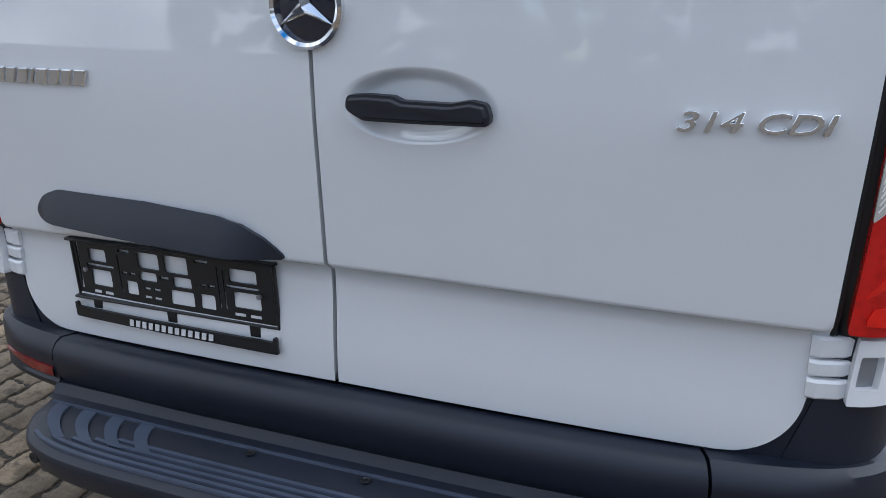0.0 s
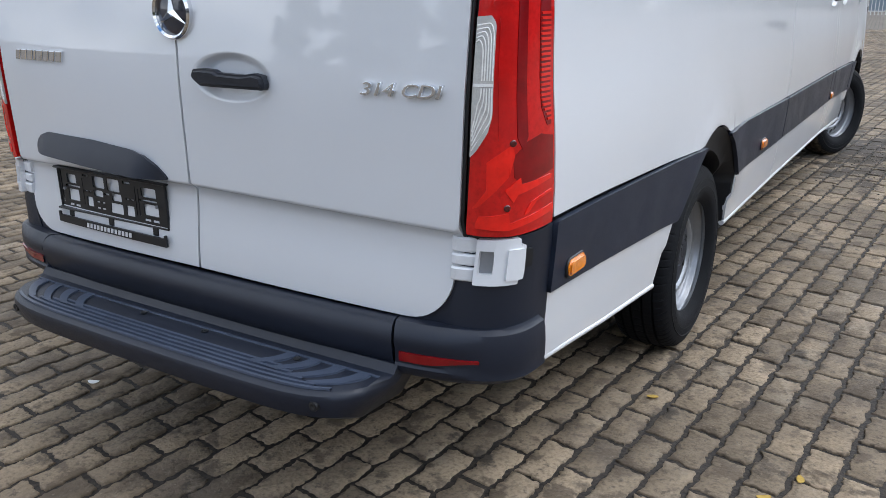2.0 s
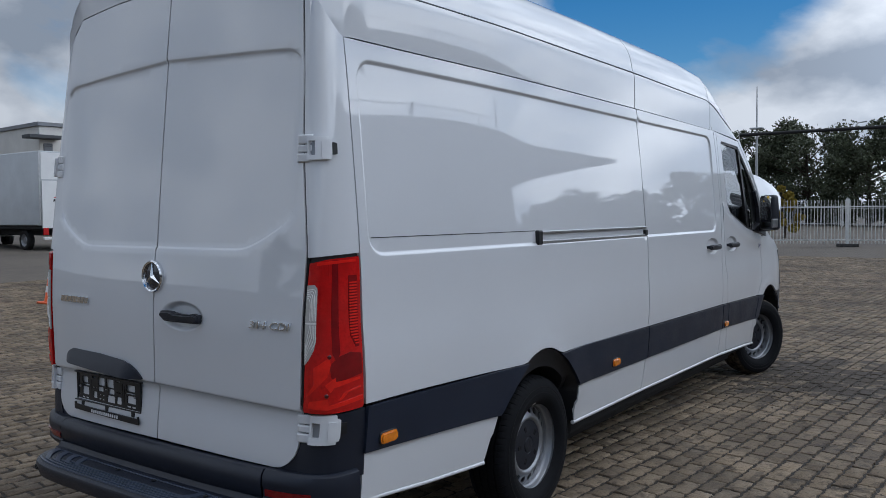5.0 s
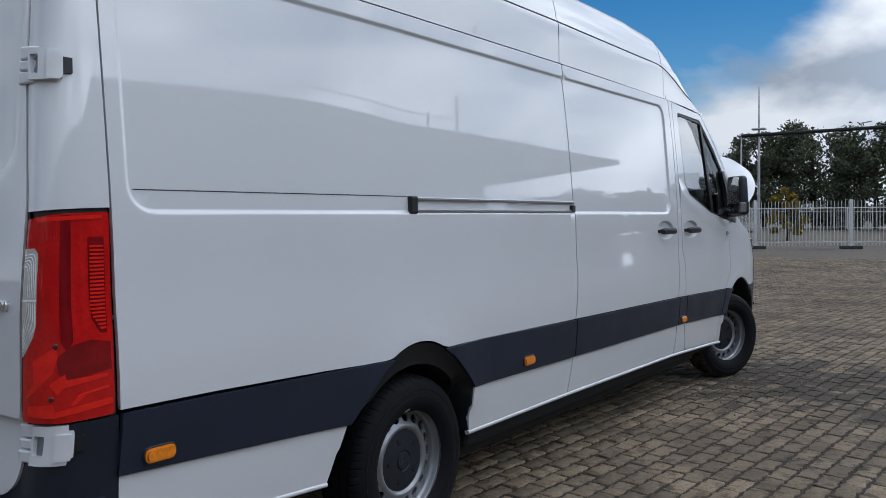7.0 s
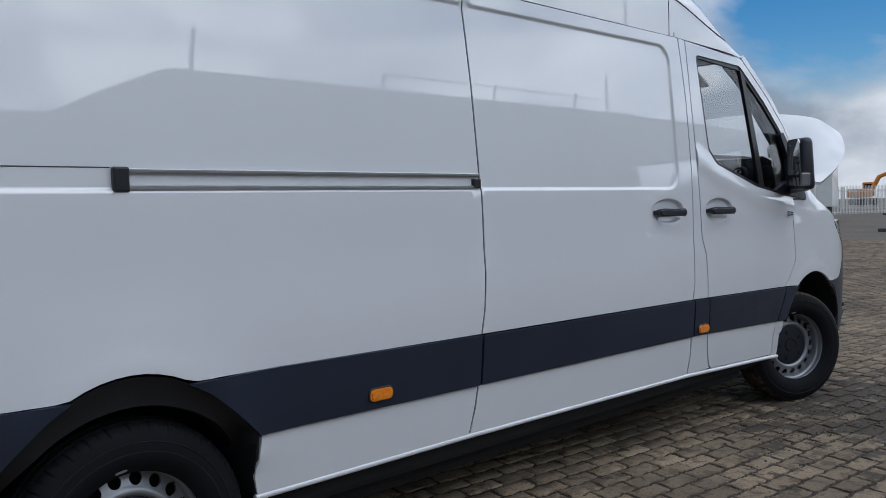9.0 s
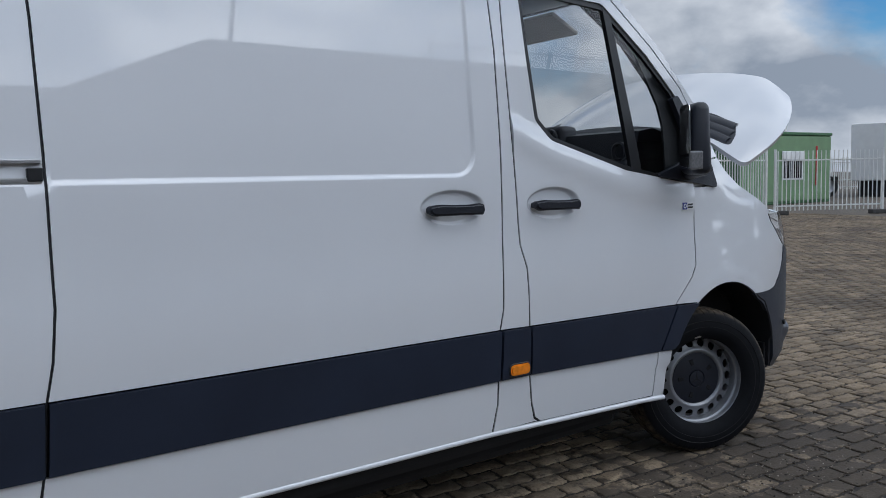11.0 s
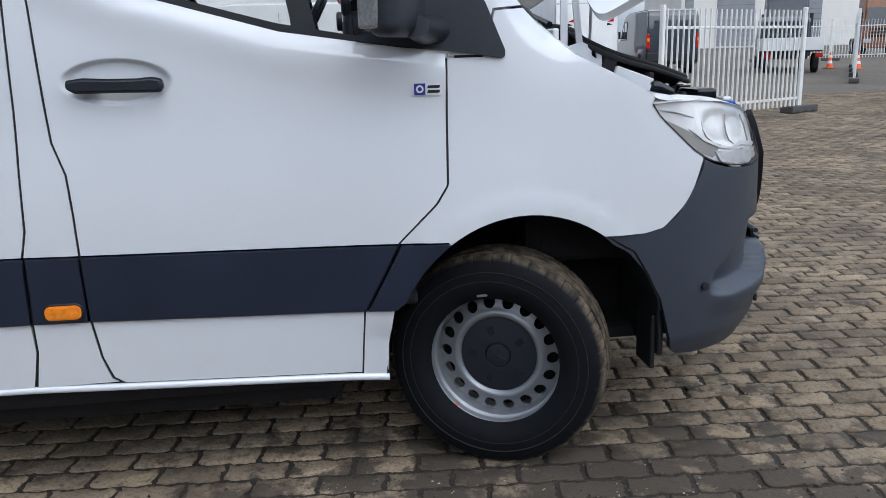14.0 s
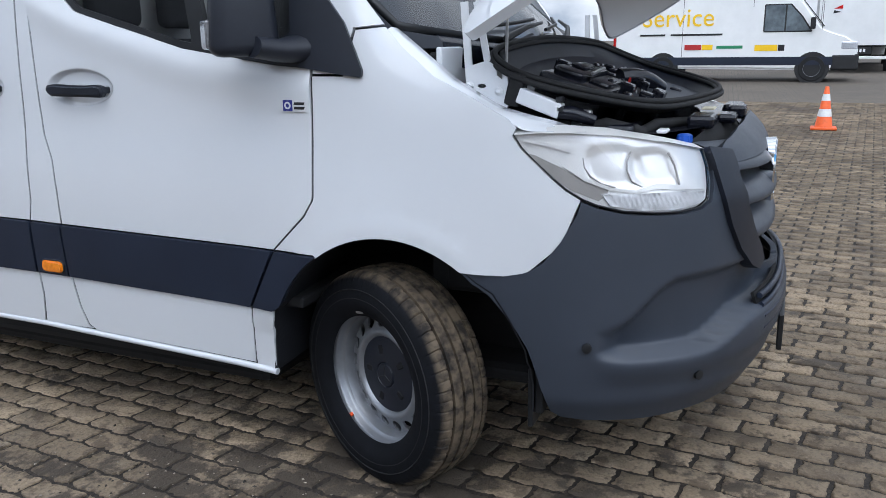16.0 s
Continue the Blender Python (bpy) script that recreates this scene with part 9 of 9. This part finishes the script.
far_van("white panel van with yellow lettering on its side, parked", (-22.35, 2.05, 0), 0, TRUCK_WHITE, 6.4, 2.0, 2.6, sign=True, wheels=(1.42, 5.34))
far_van("white panel van with lit indicators and black bumper", (-14.7, 23.5, 0), 28.5, TRUCK_WHITE, 6.6, 2.08, 3.0, lit=True)
far_van("dark blue panel van parked beside the lorries", (-26.6, 18.2, 0), 82, DARK_PAINT, 5.6, 2.0, 2.4)
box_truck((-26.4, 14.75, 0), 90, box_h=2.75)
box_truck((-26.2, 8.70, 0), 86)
box_truck((-46.1, 14.9, 0), -98, DARK_PAINT, 6.0, 2.7, DARK_PAINT, "dark blue box lorry facing the yard")
far_van("small red van in the distance behind the lorries", (-44.2, 12.0, 0), -98, RED_PAINT, 3.6, 1.45, 2.0)
tractor((-21.54, 35.22, 0), 150, BLUE_PAINT, "bright blue lorry cab behind the green cabin", 4.1)
tractor((-18.59, 37.33, 0), 150, TRUCK_WHITE, "white lorry cab behind the fence", 4.2)
for x, y, turn, paint, lab in ((-37.0, 40.1, 205, TRUCK_WHITE, "white lorry cab behind the far fence"), (-38.2, 42.6, 208, TRUCK_GREY, "pale grey lorry cab behind the far fence"),
                               (-38.9, 45.7, 212, RED_PAINT, "red lorry cab behind the far fence"), (-42.5, 38.0, 245, BROWN_PAINT, "brown lorry cab behind the far fence"), (-44.5, 33.0, 245, DARK_PAINT, "dark blue lorry cab behind the far fence")):
    tractor((x, y, 0), turn, paint, lab, 4.3)


# pickup with a flat bed
def flatbed(at, turn):
    t = thing("flatbed_truck", "white flatbed pickup parked behind the fence", "pickup", at, "parked vehicles", turn)
    bm = bmesh.new()
    box(bm, (-1.0, 0.0, 0.75), (1.0, 3.2, 0.85), 0.02, 1)
    part("bed", bm, CHASSIS, t)
    for lo, hi in (((-1.02, -0.03, 0.8), (1.02, 0.02, 1.25)), ((-1.02, 0.0, 0.8), (-0.98, 3.2, 1.25)), ((0.98, 0.0, 0.8), (1.02, 3.2, 1.25))):
        bm = bmesh.new()
        box(bm, lo, hi, 0.01, 1)
        part("drop_side", bm, TRUCK_WHITE, t, "white drop side")
    prof = [(3.3, 0.45), (3.3, 1.9), (3.6, 2.1), (4.6, 2.1), (5.2, 1.4), (5.9, 1.15), (6.0, 0.5)]
    part("cab", extruded(prof, 1.95, 0.1, 0.1, 3), DARK_PAINT, t, smooth=40)
    flat_part("rear_window", [(-0.7, 3.31, 1.35), (0.7, 3.31, 1.35), (0.7, 3.36, 1.85), (-0.7, 3.36, 1.85)], DARK_GLASS, t, 0.02)
    for s in (1, -1):
        bm = bmesh.new()
        box(bm, (min(s * 0.75, s * 1.0), -0.06, 0.55), (max(s * 0.75, s * 1.0), -0.02, 0.70), 0.01, 1)
        part("tail_lamp", bm, LAMP_RED, t, "red tail lamp")
        mini_wheel(t, s * 0.85, 0.9)
        mini_wheel(t, s * 0.85, 5.0)


flatbed((-24.5, 21.8, 0), 65)

# ---- excavator ----
def excavator(at, turn):
    """A tracked digger with its boom raised: boom along its own +x."""
    e = thing("excavator", "orange tracked excavator with folded boom behind the fence", "excavator", at, "", turn)
    for s in (1, -1):
        bm = bmesh.new()
        box(bm, (-1.7, s * 1.0 - 0.28, 0.0), (1.7, s * 1.0 + 0.28, 0.85), 0.25, 3)
        part("track", bm, CHASSIS, e, "black track")
    bm = bmesh.new()
    box(bm, (-1.9, -1.2, 0.95), (0.9, 1.2, 2.1), 0.15, 2)
    part("body", bm, DIGGER_ORANGE, e)
    bm = bmesh.new()
    box(bm, (-0.2, 0.2, 1.1), (1.2, 1.15, 2.95), 0.12, 2)
    cab_ = part("cab", bm, DIGGER_ORANGE, e)
    bm = bmesh.new()
    box(bm, (0.0, 0.18, 1.9), (1.21, 1.17, 2.75), 0.05, 1)
    part("window", bm, DARK_GLASS, cab_)
    for pts, r in (([(0.8, -0.3, 1.6), (1.8, -0.3, 3.6), (3.4, -0.3, 4.3)], [0.30, 0.28, 0.20]), ([(3.3, -0.3, 4.5), (3.9, -0.3, 3.2), (4.1, -0.3, 2.2)], [0.22, 0.18, 0.13])):
        bm = bmesh.new()
        tube(bm, pts, r, 8)
        part("boom", bm, DIGGER_ORANGE, e, smooth=50)
    bm = bmesh.new()
    box(bm, (3.6, -0.8, 1.5), (4.3, 0.2, 2.2), 0.12, 2)
    part("bucket", bm, CHASSIS, e)


DIGGER_ORANGE = material("digger_orange", (0.62, 0.22, 0.03), rough=0.45, vary=0.25, scale=4)
excavator((-38.5, 113.2, 0), 15)

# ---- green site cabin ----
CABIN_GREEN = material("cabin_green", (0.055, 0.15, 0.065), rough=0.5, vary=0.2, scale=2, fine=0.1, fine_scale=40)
# paler copy of the green: the end wall's brighter light is in the colour
CABIN_GREEN_LIT = material("cabin_green_lit", (0.16, 0.27, 0.14), rough=0.5, vary=0.15, scale=2)


def cabin():
    c = thing("site_cabin", "green steel site cabin with a barred window", "cabin", (-14.42, 29.70, 0), "", -3)
    L, W, H = 6.6, 6.0, 2.72
    bm = bmesh.new()
    box(bm, (-L, 0.0, 0.0), (0.0, W, H), 0.03, 1)
    body = part("wall", bm, CABIN_GREEN, c, "ribbed green steel wall")
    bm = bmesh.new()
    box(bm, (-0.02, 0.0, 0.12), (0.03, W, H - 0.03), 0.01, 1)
    part("end_wall", bm, CABIN_GREEN_LIT, c, "green end wall, its brighter light put into a paler tone")
    for x in (-L + 0.06, -4.9, -3.3, -3.2, -1.7, -0.06):
        bm = bmesh.new()
        box(bm, (x - 0.05, -0.03, 0.05), (x + 0.05, 0.02, H - 0.02), 0.008, 1)
        part("rib", bm, CABIN_GREEN, body)
    bm = bmesh.new()
    box(bm, (-L - 0.06, -0.06, H), (0.06, W + 0.06, H + 0.12), 0.02, 1)
    part("roof", bm, CABIN_GREEN, c)
    for y0, y1 in ((2.6, 4.0),):
        bm = bmesh.new()
        box(bm, (0.03, y0, 0.95), (0.06, y1, 2.05), 0.01, 1)
        win = part("window", bm, TRUCK_WHITE, c, "white framed window")
        for q in range(2):
            bm = bmesh.new()
            box(bm, (0.06, y0 + 0.08 + 0.65 * q, 1.02), (0.07, y0 + 0.66 + 0.65 * q, 1.72), 0.004, 1)
            part("pane", bm, DARK_GLASS, win)
        bm = bmesh.new()
        box(bm, (0.04, y0 - 0.03, 1.75), (0.12, y1 + 0.03, 2.08), 0.02, 1)
        part("shutter_box", bm, TRUCK_WHITE, win)
        for q in range(5):
            bm = bmesh.new()
            box(bm, (0.075, y0 + 0.14 + 0.28 * q, 0.98), (0.09, y0 + 0.16 + 0.28 * q, 1.76), 0.002, 1)
            part("bar", bm, TRUCK_WHITE, win)
    bm = bmesh.new()
    box(bm, (-4.55, -0.05, 1.05), (-3.75, -0.02, 2.05), 0.01, 1)
    w2 = part("window", bm, TRUCK_WHITE, c, "white framed window")
    bm = bmesh.new()
    box(bm, (-4.47, -0.06, 1.13), (-3.83, -0.045, 1.97), 0.004, 1)
    part("pane", bm, DARK_GLASS, w2)
    bm = bmesh.new()
    box(bm, (0.03, 4.9, 0.7), (0.05, 5.02, 2.3), 0.004, 1)
    part("sign_bar", bm, RED_PAINT, c, "narrow red and white sign")


cabin()
bm = bmesh.new()
box(bm, (-1.3, -3.5, 0.9), (1.3, 3.5, 3.6), 0.04, 1)
for v in bm.verts:
    v.co = Matrix.Rotation(radians(20), 3, "Z") @ v.co + Vector((-16.0, 45.0, 0))
trailer = solid("trailer_box", bm, TRUCK_WHITE, "plain white lorry trailer box behind the fence", "trailer")
bm = bmesh.new()
box(bm, (-1.0, -3.2, 0.0), (1.0, 3.2, 0.95), 0.1, 1)
for v in bm.verts:
    v.co = Matrix.Rotation(radians(20), 3, "Z") @ v.co + Vector((-16.0, 45.0, 0))
part("running_gear", bm, CHASSIS, trailer)

# ---- buildings ----
WALL_WHITE = material("render_white", (0.62, 0.60, 0.56), rough=0.85, vary=0.12, scale=0.6, fine=0.1, fine_scale=20)
WALL_GREY = material("cladding_grey", (0.20, 0.21, 0.225), rough=0.6, vary=0.15, scale=0.7, fine=0.08, fine_scale=15)
ROOF_DARK = material("roof_dark", (0.06, 0.065, 0.07), rough=0.7, vary=0.2, scale=1)


def office(at, turn):
    b = thing("office_building", "low white flat-roofed building with dark canopies", "building", at, "", turn)
    bm = bmesh.new()
    box(bm, (0, 0, 0), (18.5, 12, 9.7), 0.05, 1)
    wall = part("wall", bm, WALL_WHITE, b, "white rendered wall")
    bm = bmesh.new()
    box(bm, (-0.2, -0.2, 9.7), (18.7, 12.2, 10.1), 0.03, 1)
    part("roof_edge", bm, WALL_GREY, b)
    for x0, x1 in ((-1.6, 1.7), (3.3, 8.0), (10, 15)):
        bm = bmesh.new()
        box(bm, (x0, -1.6, 8.35), (x1, 0.2, 8.7), 0.03, 1)
        part("canopy", bm, ROOF_DARK, b, "dark flat canopy")
        bm = bmesh.new()
        box(bm, (max(x0, 0) + 0.4, -0.06, 0.2), (x1 - 0.4, 0.03, 8.0), 0.03, 1)
        dr = part("loading_door", bm, WALL_GREY, b, "grey loading door")
        for z in np.arange(0.7, 7.9, 0.5):
            bm = bmesh.new()
            box(bm, (max(x0, 0) + 0.42, -0.07, z - 0.015), (x1 - 0.42, -0.06, z + 0.015))
            part("slat_line", bm, ROOF_DARK, dr)


office((-77.0, 40.5, 0), 86)


def hall(lo, hi, label, mat, posts=()):
    """A long hall; posts are (along, height) of the thin posts on its roof edge."""
    h = thing("warehouse", label, "building", (lo[0], lo[1], 0))
    dx, dy, dz = hi[0] - lo[0], hi[1] - lo[1], hi[2]
    bm = bmesh.new()
    box(bm, (0, 0, 0), (dx, dy, dz), 0.05, 1)
    part("wall", bm, mat, h)
    bm = bmesh.new()
    box(bm, (-0.4, -0.2, dz), (dx + 0.4, dy + 0.2, dz + 1.0), 0.05, 1)
    part("roof_edge", bm, WALL_GREY, h)
    for k in range(int(dy / 6)):
        y = 3 + k * 6
        bm = bmesh.new()
        box(bm, (-0.05, y - 1.7, 0.1), (0.06, y + 1.7, 4.3), 0.03, 1)
        part("loading_door", bm, ROOF_DARK, h)
    for y, tall in posts:
        bm = bmesh.new()
        tube(bm, [(0.0, y, dz + 0.9), (-0.2, y + 0.35, dz + 1.0 + tall)], 0.10, 6)
        part("roof_post", bm, WALL_GREY, h)
    if posts:
        bm = bmesh.new()
        tube(bm, [(-0.2, posts[1][0], dz + 2.0), (-0.2, posts[-1][0], dz + 2.0)], 0.04, 6)
        part("roof_rail", bm, WALL_GREY, h)
    return h


big_hall = hall((31.0, 15.5), (60.0, 49.0, 11.5), "large grey warehouse with a tapering roof wing", WALL_GREY, ((1.0, 2.2), (11.5, 1.1), (19.9, 1.2), (27.5, 1.3), (31.2, 3.0)))
part("roof_wing", extruded([(33.4, 8.6), (33.4, 12.5), (58.5, 11.95), (58.8, 11.6)], 29.0, 0.0), WALL_GREY, big_hall, "tapering flat roof wing").matrix_basis = Matrix.Translation((14.3, 0, 0))
part("roof_slope", extruded([(-5.7, 9.0), (-5.7, 10.1), (-0.2, 12.5), (-0.2, 9.0)], 29.0, 0.0), WALL_GREY, big_hall, "sloping roof end").matrix_basis = Matrix.Translation((14.3, 0, 0))
hall((31.0, -34.0), (58.0, 15.2, 8.9), "long grey warehouse beside the yard", WALL_GREY)

# ---- trees ----
BARK = material("bark", (0.07, 0.055, 0.042), rough=0.95, vary=0.4, scale=10, bump=0.01, bump_scale=20)
LEAF_DARK = material("leaves_dark", (0.085, 0.100, 0.056), rough=0.75, vary=0.5, scale=0.8, random_tone=0.35, island=True)
LEAF_GOLD = material("leaves_gold", (0.30, 0.22, 0.03), rough=0.75, vary=0.4, scale=1.5, random_tone=0.3, island=True)


def tree(x, y, h, spread, leaves, mat=LEAF_DARK, seed=0, clumps=34, leaf=0.28, low=0.22):
    rng = np.random.default_rng(100 + seed)
    t = thing("tree", "tall broad-leaved tree with dark green leaves" if mat is LEAF_DARK else "rounded bush with yellow autumn leaves", "tree", (x, y, 0), "trees beyond the fence")
    bm = bmesh.new()
    lean = rng.normal(0, 0.2, 2)
    top = Vector((lean[0], lean[1], h * 0.86))
    pts = [Vector((0, 0, -0.1)), Vector((0.05, 0, h * 0.2)), top * 0.55, top]
    tube(bm, pts, [h * 0.028, h * 0.022, h * 0.013, h * 0.003], 8)
    cents = []
    for k in range(clumps):
        zz = h * rng.uniform(low, 0.95)
        f = (zz / h - low) / (1 - low)
        rr = spread * (0.35 + 0.75 * math.sin(math.pi * min(1.0, 0.18 + 0.8 * f))) * rng.uniform(0.45, 1.05)
        a = rng.uniform(0, 2 * math.pi)
        c = Vector((rr * math.cos(a) + lean[0] * f, rr * math.sin(a) + lean[1] * f, zz))
        cents.append((c, rng.uniform(0.5, 1.0) * spread * 0.36))
        if k % 2 == 0:
            s = Vector((lean[0] * f * 0.6, lean[1] * f * 0.6, zz * 0.72))
            tube(bm, [s, s.lerp(c, 0.55) + Vector((0, 0, 0.1 * h * 0.1)), c], [h * 0.008, h * 0.005, h * 0.0015], 5)
    part("trunk", bm, BARK, t, "brown trunk and limbs", smooth=60)
    per = leaves // clumps
    vs, fs = [], []
    for c, r in cents:
        d = rng.normal(size=(per, 3))
        d /= np.linalg.norm(d, axis=1)[:, None]
        p = np.array(c) + d * (r * rng.uniform(0.35, 1.0, (per, 1)) ** 0.6) * np.array([1.0, 1.0, 0.75])
        u = rng.normal(size=(per, 3))
        u /= np.linalg.norm(u, axis=1)[:, None]
        w = np.cross(u, rng.normal(size=(per, 3)))
        w /= np.linalg.norm(w, axis=1)[:, None]
        s = leaf * rng.uniform(0.5, 1.1, (per, 1))
        quad = np.stack([p - u * s, p + w * s * 0.55, p + u * s, p - w * s * 0.55], 1)
        base = len(vs) * 1
        vs += quad.reshape(-1, 3).tolist()
        fs += [[base + 4 * i + q for q in range(4)] for i in range(per)]
    me = bpy.data.meshes.new("crown")
    me.from_pydata(vs, [], fs)
    me.materials.append(mat)
    ob = new("crown", me)
    ob.parent = t
    return t


for k, (x, y, h, sp) in enumerate(((-20.0, 88.0, 9.6, 4.4), (-14.6, 86.0, 10.4, 4.6), (-8.8, 83.0, 9.6, 4.5), (-1.6, 84.0, 10.8, 4.8), (6.2, 85.0, 10.2, 4.9), (15.0, 88.0, 10.6, 5.2))):
    tree(x, y, h, sp, 19000, seed=k, clumps=80, leaf=0.19, low=0.06)
tree(-7.9, 46.0, 3.3, 0.8, 2200, LEAF_GOLD, seed=40, clumps=16, leaf=0.16, low=0.12)
for k in range(9):
    tree(18.0 + 5.5 * k, 78.0 + 5 * ((k * 7) % 4), 9.0 + (k % 3), 4.8, 4200, seed=60 + k, clumps=44, leaf=0.42, low=0.04)
for k in range(20):
    tree(-46.0 + 5.2 * k, -58.0 - 4 * ((k * 5) % 3), 8.6 + 0.8 * (k * 3 % 4), 4.6, 1700, seed=80 + k, clumps=26, leaf=0.6, low=0.05)

# ---- masts, cable and barrier ----
MAST = material("galvanised_steel", (0.45, 0.46, 0.47), rough=0.45, metal=0.7, vary=0.2, scale=5)


def mast(x, y, h, lamps=True):
    m = thing("lamp_mast", "tall grey metal lamp mast", "lamp post", (x, y, 0), "masts")
    bm = bmesh.new()
    tube(bm, [(0, 0, 0), (0, 0, h * 0.6), (0, 0, h)], [0.09, 0.06, 0.03], 8)
    part("pole", bm, MAST, m, smooth=60)
    if lamps:
        bm = bmesh.new()
        box(bm, (-0.35, -0.18, h * 0.72), (0.35, 0.18, h * 0.72 + 0.10), 0.03, 1)
        part("lamp_head", bm, MAST, m)


mast(-8.8, 43.6, 8.2)
mast(-9.6, 43.2, 5.75, False)
cable = thing("overhead_beam", "long dark overhead beam held by a mast", "beam", (-9.6, 43.2, 0))
bm = bmesh.new()
tube(bm, [(0, 0, 5.60), (7.0, 1.2, 5.68), (8.7, 1.5, 5.74)], 0.09, 8)
part("beam", bm, CHASSIS, cable, smooth=60)
for x, y, z in ((5.6, 1.0, 5.66), (7.6, 1.3, 5.70)):
    bm = bmesh.new()
    tube(bm, [(x, y, z), (x, y, z + 0.28), (x + 0.45, y, z + 0.34)], 0.035, 6)
    part("spotlight", bm, MAST, cable, smooth=60)
# grey cabinet by the fence
bm = bmesh.new()
box(bm, (-0.5, -0.4, 0.0), (0.5, 0.4, 2.5), 0.04, 2)
for v in bm.verts:
    v.co += Vector((-2.2, 47.0, 0))
solid("service_cabinet", bm, material("cabinet_blue_grey", (0.22, 0.28, 0.33), rough=0.5, vary=0.15, scale=3), "blue-grey metal cabinet behind the fence", "cabinet")

# ---- grit, leaves and litter on the paving ----
def scatter(name, label, n, area, size, mat_, seed, flat=0.6):
    """Many small loose bits as one mesh."""
    rng = np.random.default_rng(seed)
    corner_pts = np.array([(1, 0, 0), (0, 1, 0), (-1, 0, 0), (0, -1, 0), (0, 0, 1), (0, 0, -1)], float)
    tri = np.array([(0, 1, 4), (1, 2, 4), (2, 3, 4), (3, 0, 4), (1, 0, 5), (2, 1, 5), (3, 2, 5), (0, 3, 5)])
    x0, x1, y0, y1 = area
    vs, fs = [], []
    for k in range(n):
        s = size * rng.uniform(0.4, 1.3)
        a = rng.uniform(0, 6.28)
        v = corner_pts * np.array([s * rng.uniform(0.6, 1.2), s * rng.uniform(0.6, 1.2), s * flat]) + rng.normal(0, s * 0.12, (6, 3))
        c, si = math.cos(a), math.sin(a)
        v = v @ np.array([[c, si, 0], [-si, c, 0], [0, 0, 1]])
        px = np.clip(rng.normal((x0 + x1) / 2, (x1 - x0) / 4), x0, x1)
        py = np.clip(rng.normal((y0 + y1) / 2, (y1 - y0) / 4), y0, y1)
        fs += (tri + len(vs)).tolist()
        vs += (v + np.array([px, py, s * flat * 0.6 - 0.001])).tolist()
    me = bpy.data.meshes.new(name)
    me.from_pydata(vs, [], fs)
    me.materials.append(mat_)
    ob = new(name, me)
    return tagged(ob, label, "grit", kind="stuff")


GRIT = material("pale_grit", (0.30, 0.26, 0.21), rough=0.9, vary=0.6, scale=40, random_tone=0.5, island=True)
DARK_GRIT = material("dark_grit", (0.05, 0.042, 0.034), rough=0.9, vary=0.5, scale=40, random_tone=0.5, island=True)
scatter("grit", "pale grit lying on the paving by the front wheel", 520, (1.0, 1.75, 4.7, 6.6), 0.0045, GRIT, 3)
scatter("grit", "dark grit and crumbs on the paving by the wheel", 420, (0.95, 1.9, 4.4, 6.9), 0.006, DARK_GRIT, 4)
scatter("grit", "dark crumbs of dirt on the paving behind the step", 260, (-0.2, 0.9, -0.85, -0.25), 0.006, DARK_GRIT, 5)
scatter("grit", "small bits of grit strewn over the yard", 700, (1.0, 4.5, -2.5, 9.5), 0.0045, GRIT, 6)


def leaf_scrap(x, y, turn, mat_, label, size=0.03):
    bm = bmesh.new()
    n = 10
    ring = [(size * (1.0 + 0.15 * math.sin(3 * q)) * math.cos(q), size * 0.55 * math.sin(q)) for q in np.linspace(0, 2 * math.pi, n, endpoint=False)]
    top = [bm.verts.new((a, b, 0.006 + 6 * a * a + 2 * a * b)) for a, b in ring]
    low = [bm.verts.new((a, b, 0.0045 + 6 * a * a + 2 * a * b)) for a, b in ring]
    bm.faces.new(top)
    bm.faces.new(low[::-1])
    for i in range(n):
        bm.faces.new((low[i], low[(i + 1) % n], top[(i + 1) % n], top[i]))
    ob = solid("litter", bm, mat_, label, "litter")
    ob.matrix_world = pose(x, y, 0, 0, 0, turn)


PAPER = material("white_paper", (0.75, 0.74, 0.72), rough=0.8, vary=0.1, scale=60)
DRY_LEAF = material("dry_leaf", (0.42, 0.27, 0.05), rough=0.8, vary=0.4, scale=60)
leaf_scrap(-0.75, 0.11, 20, PAPER, "scrap of white paper on the paving", 0.022)
for x, y, turn in ((1.42, 0.63, 30), (1.49, 0.77, 100), (0.98, 1.03, 200), (2.4, 3.2, 70), (1.9, 6.9, 10), (2.6, 7.4, 140)):
    leaf_scrap(x, y, turn, DRY_LEAF, "dry yellow leaf on the paving", 0.02)

# ---- paving blocks, last ----
lay_paving()
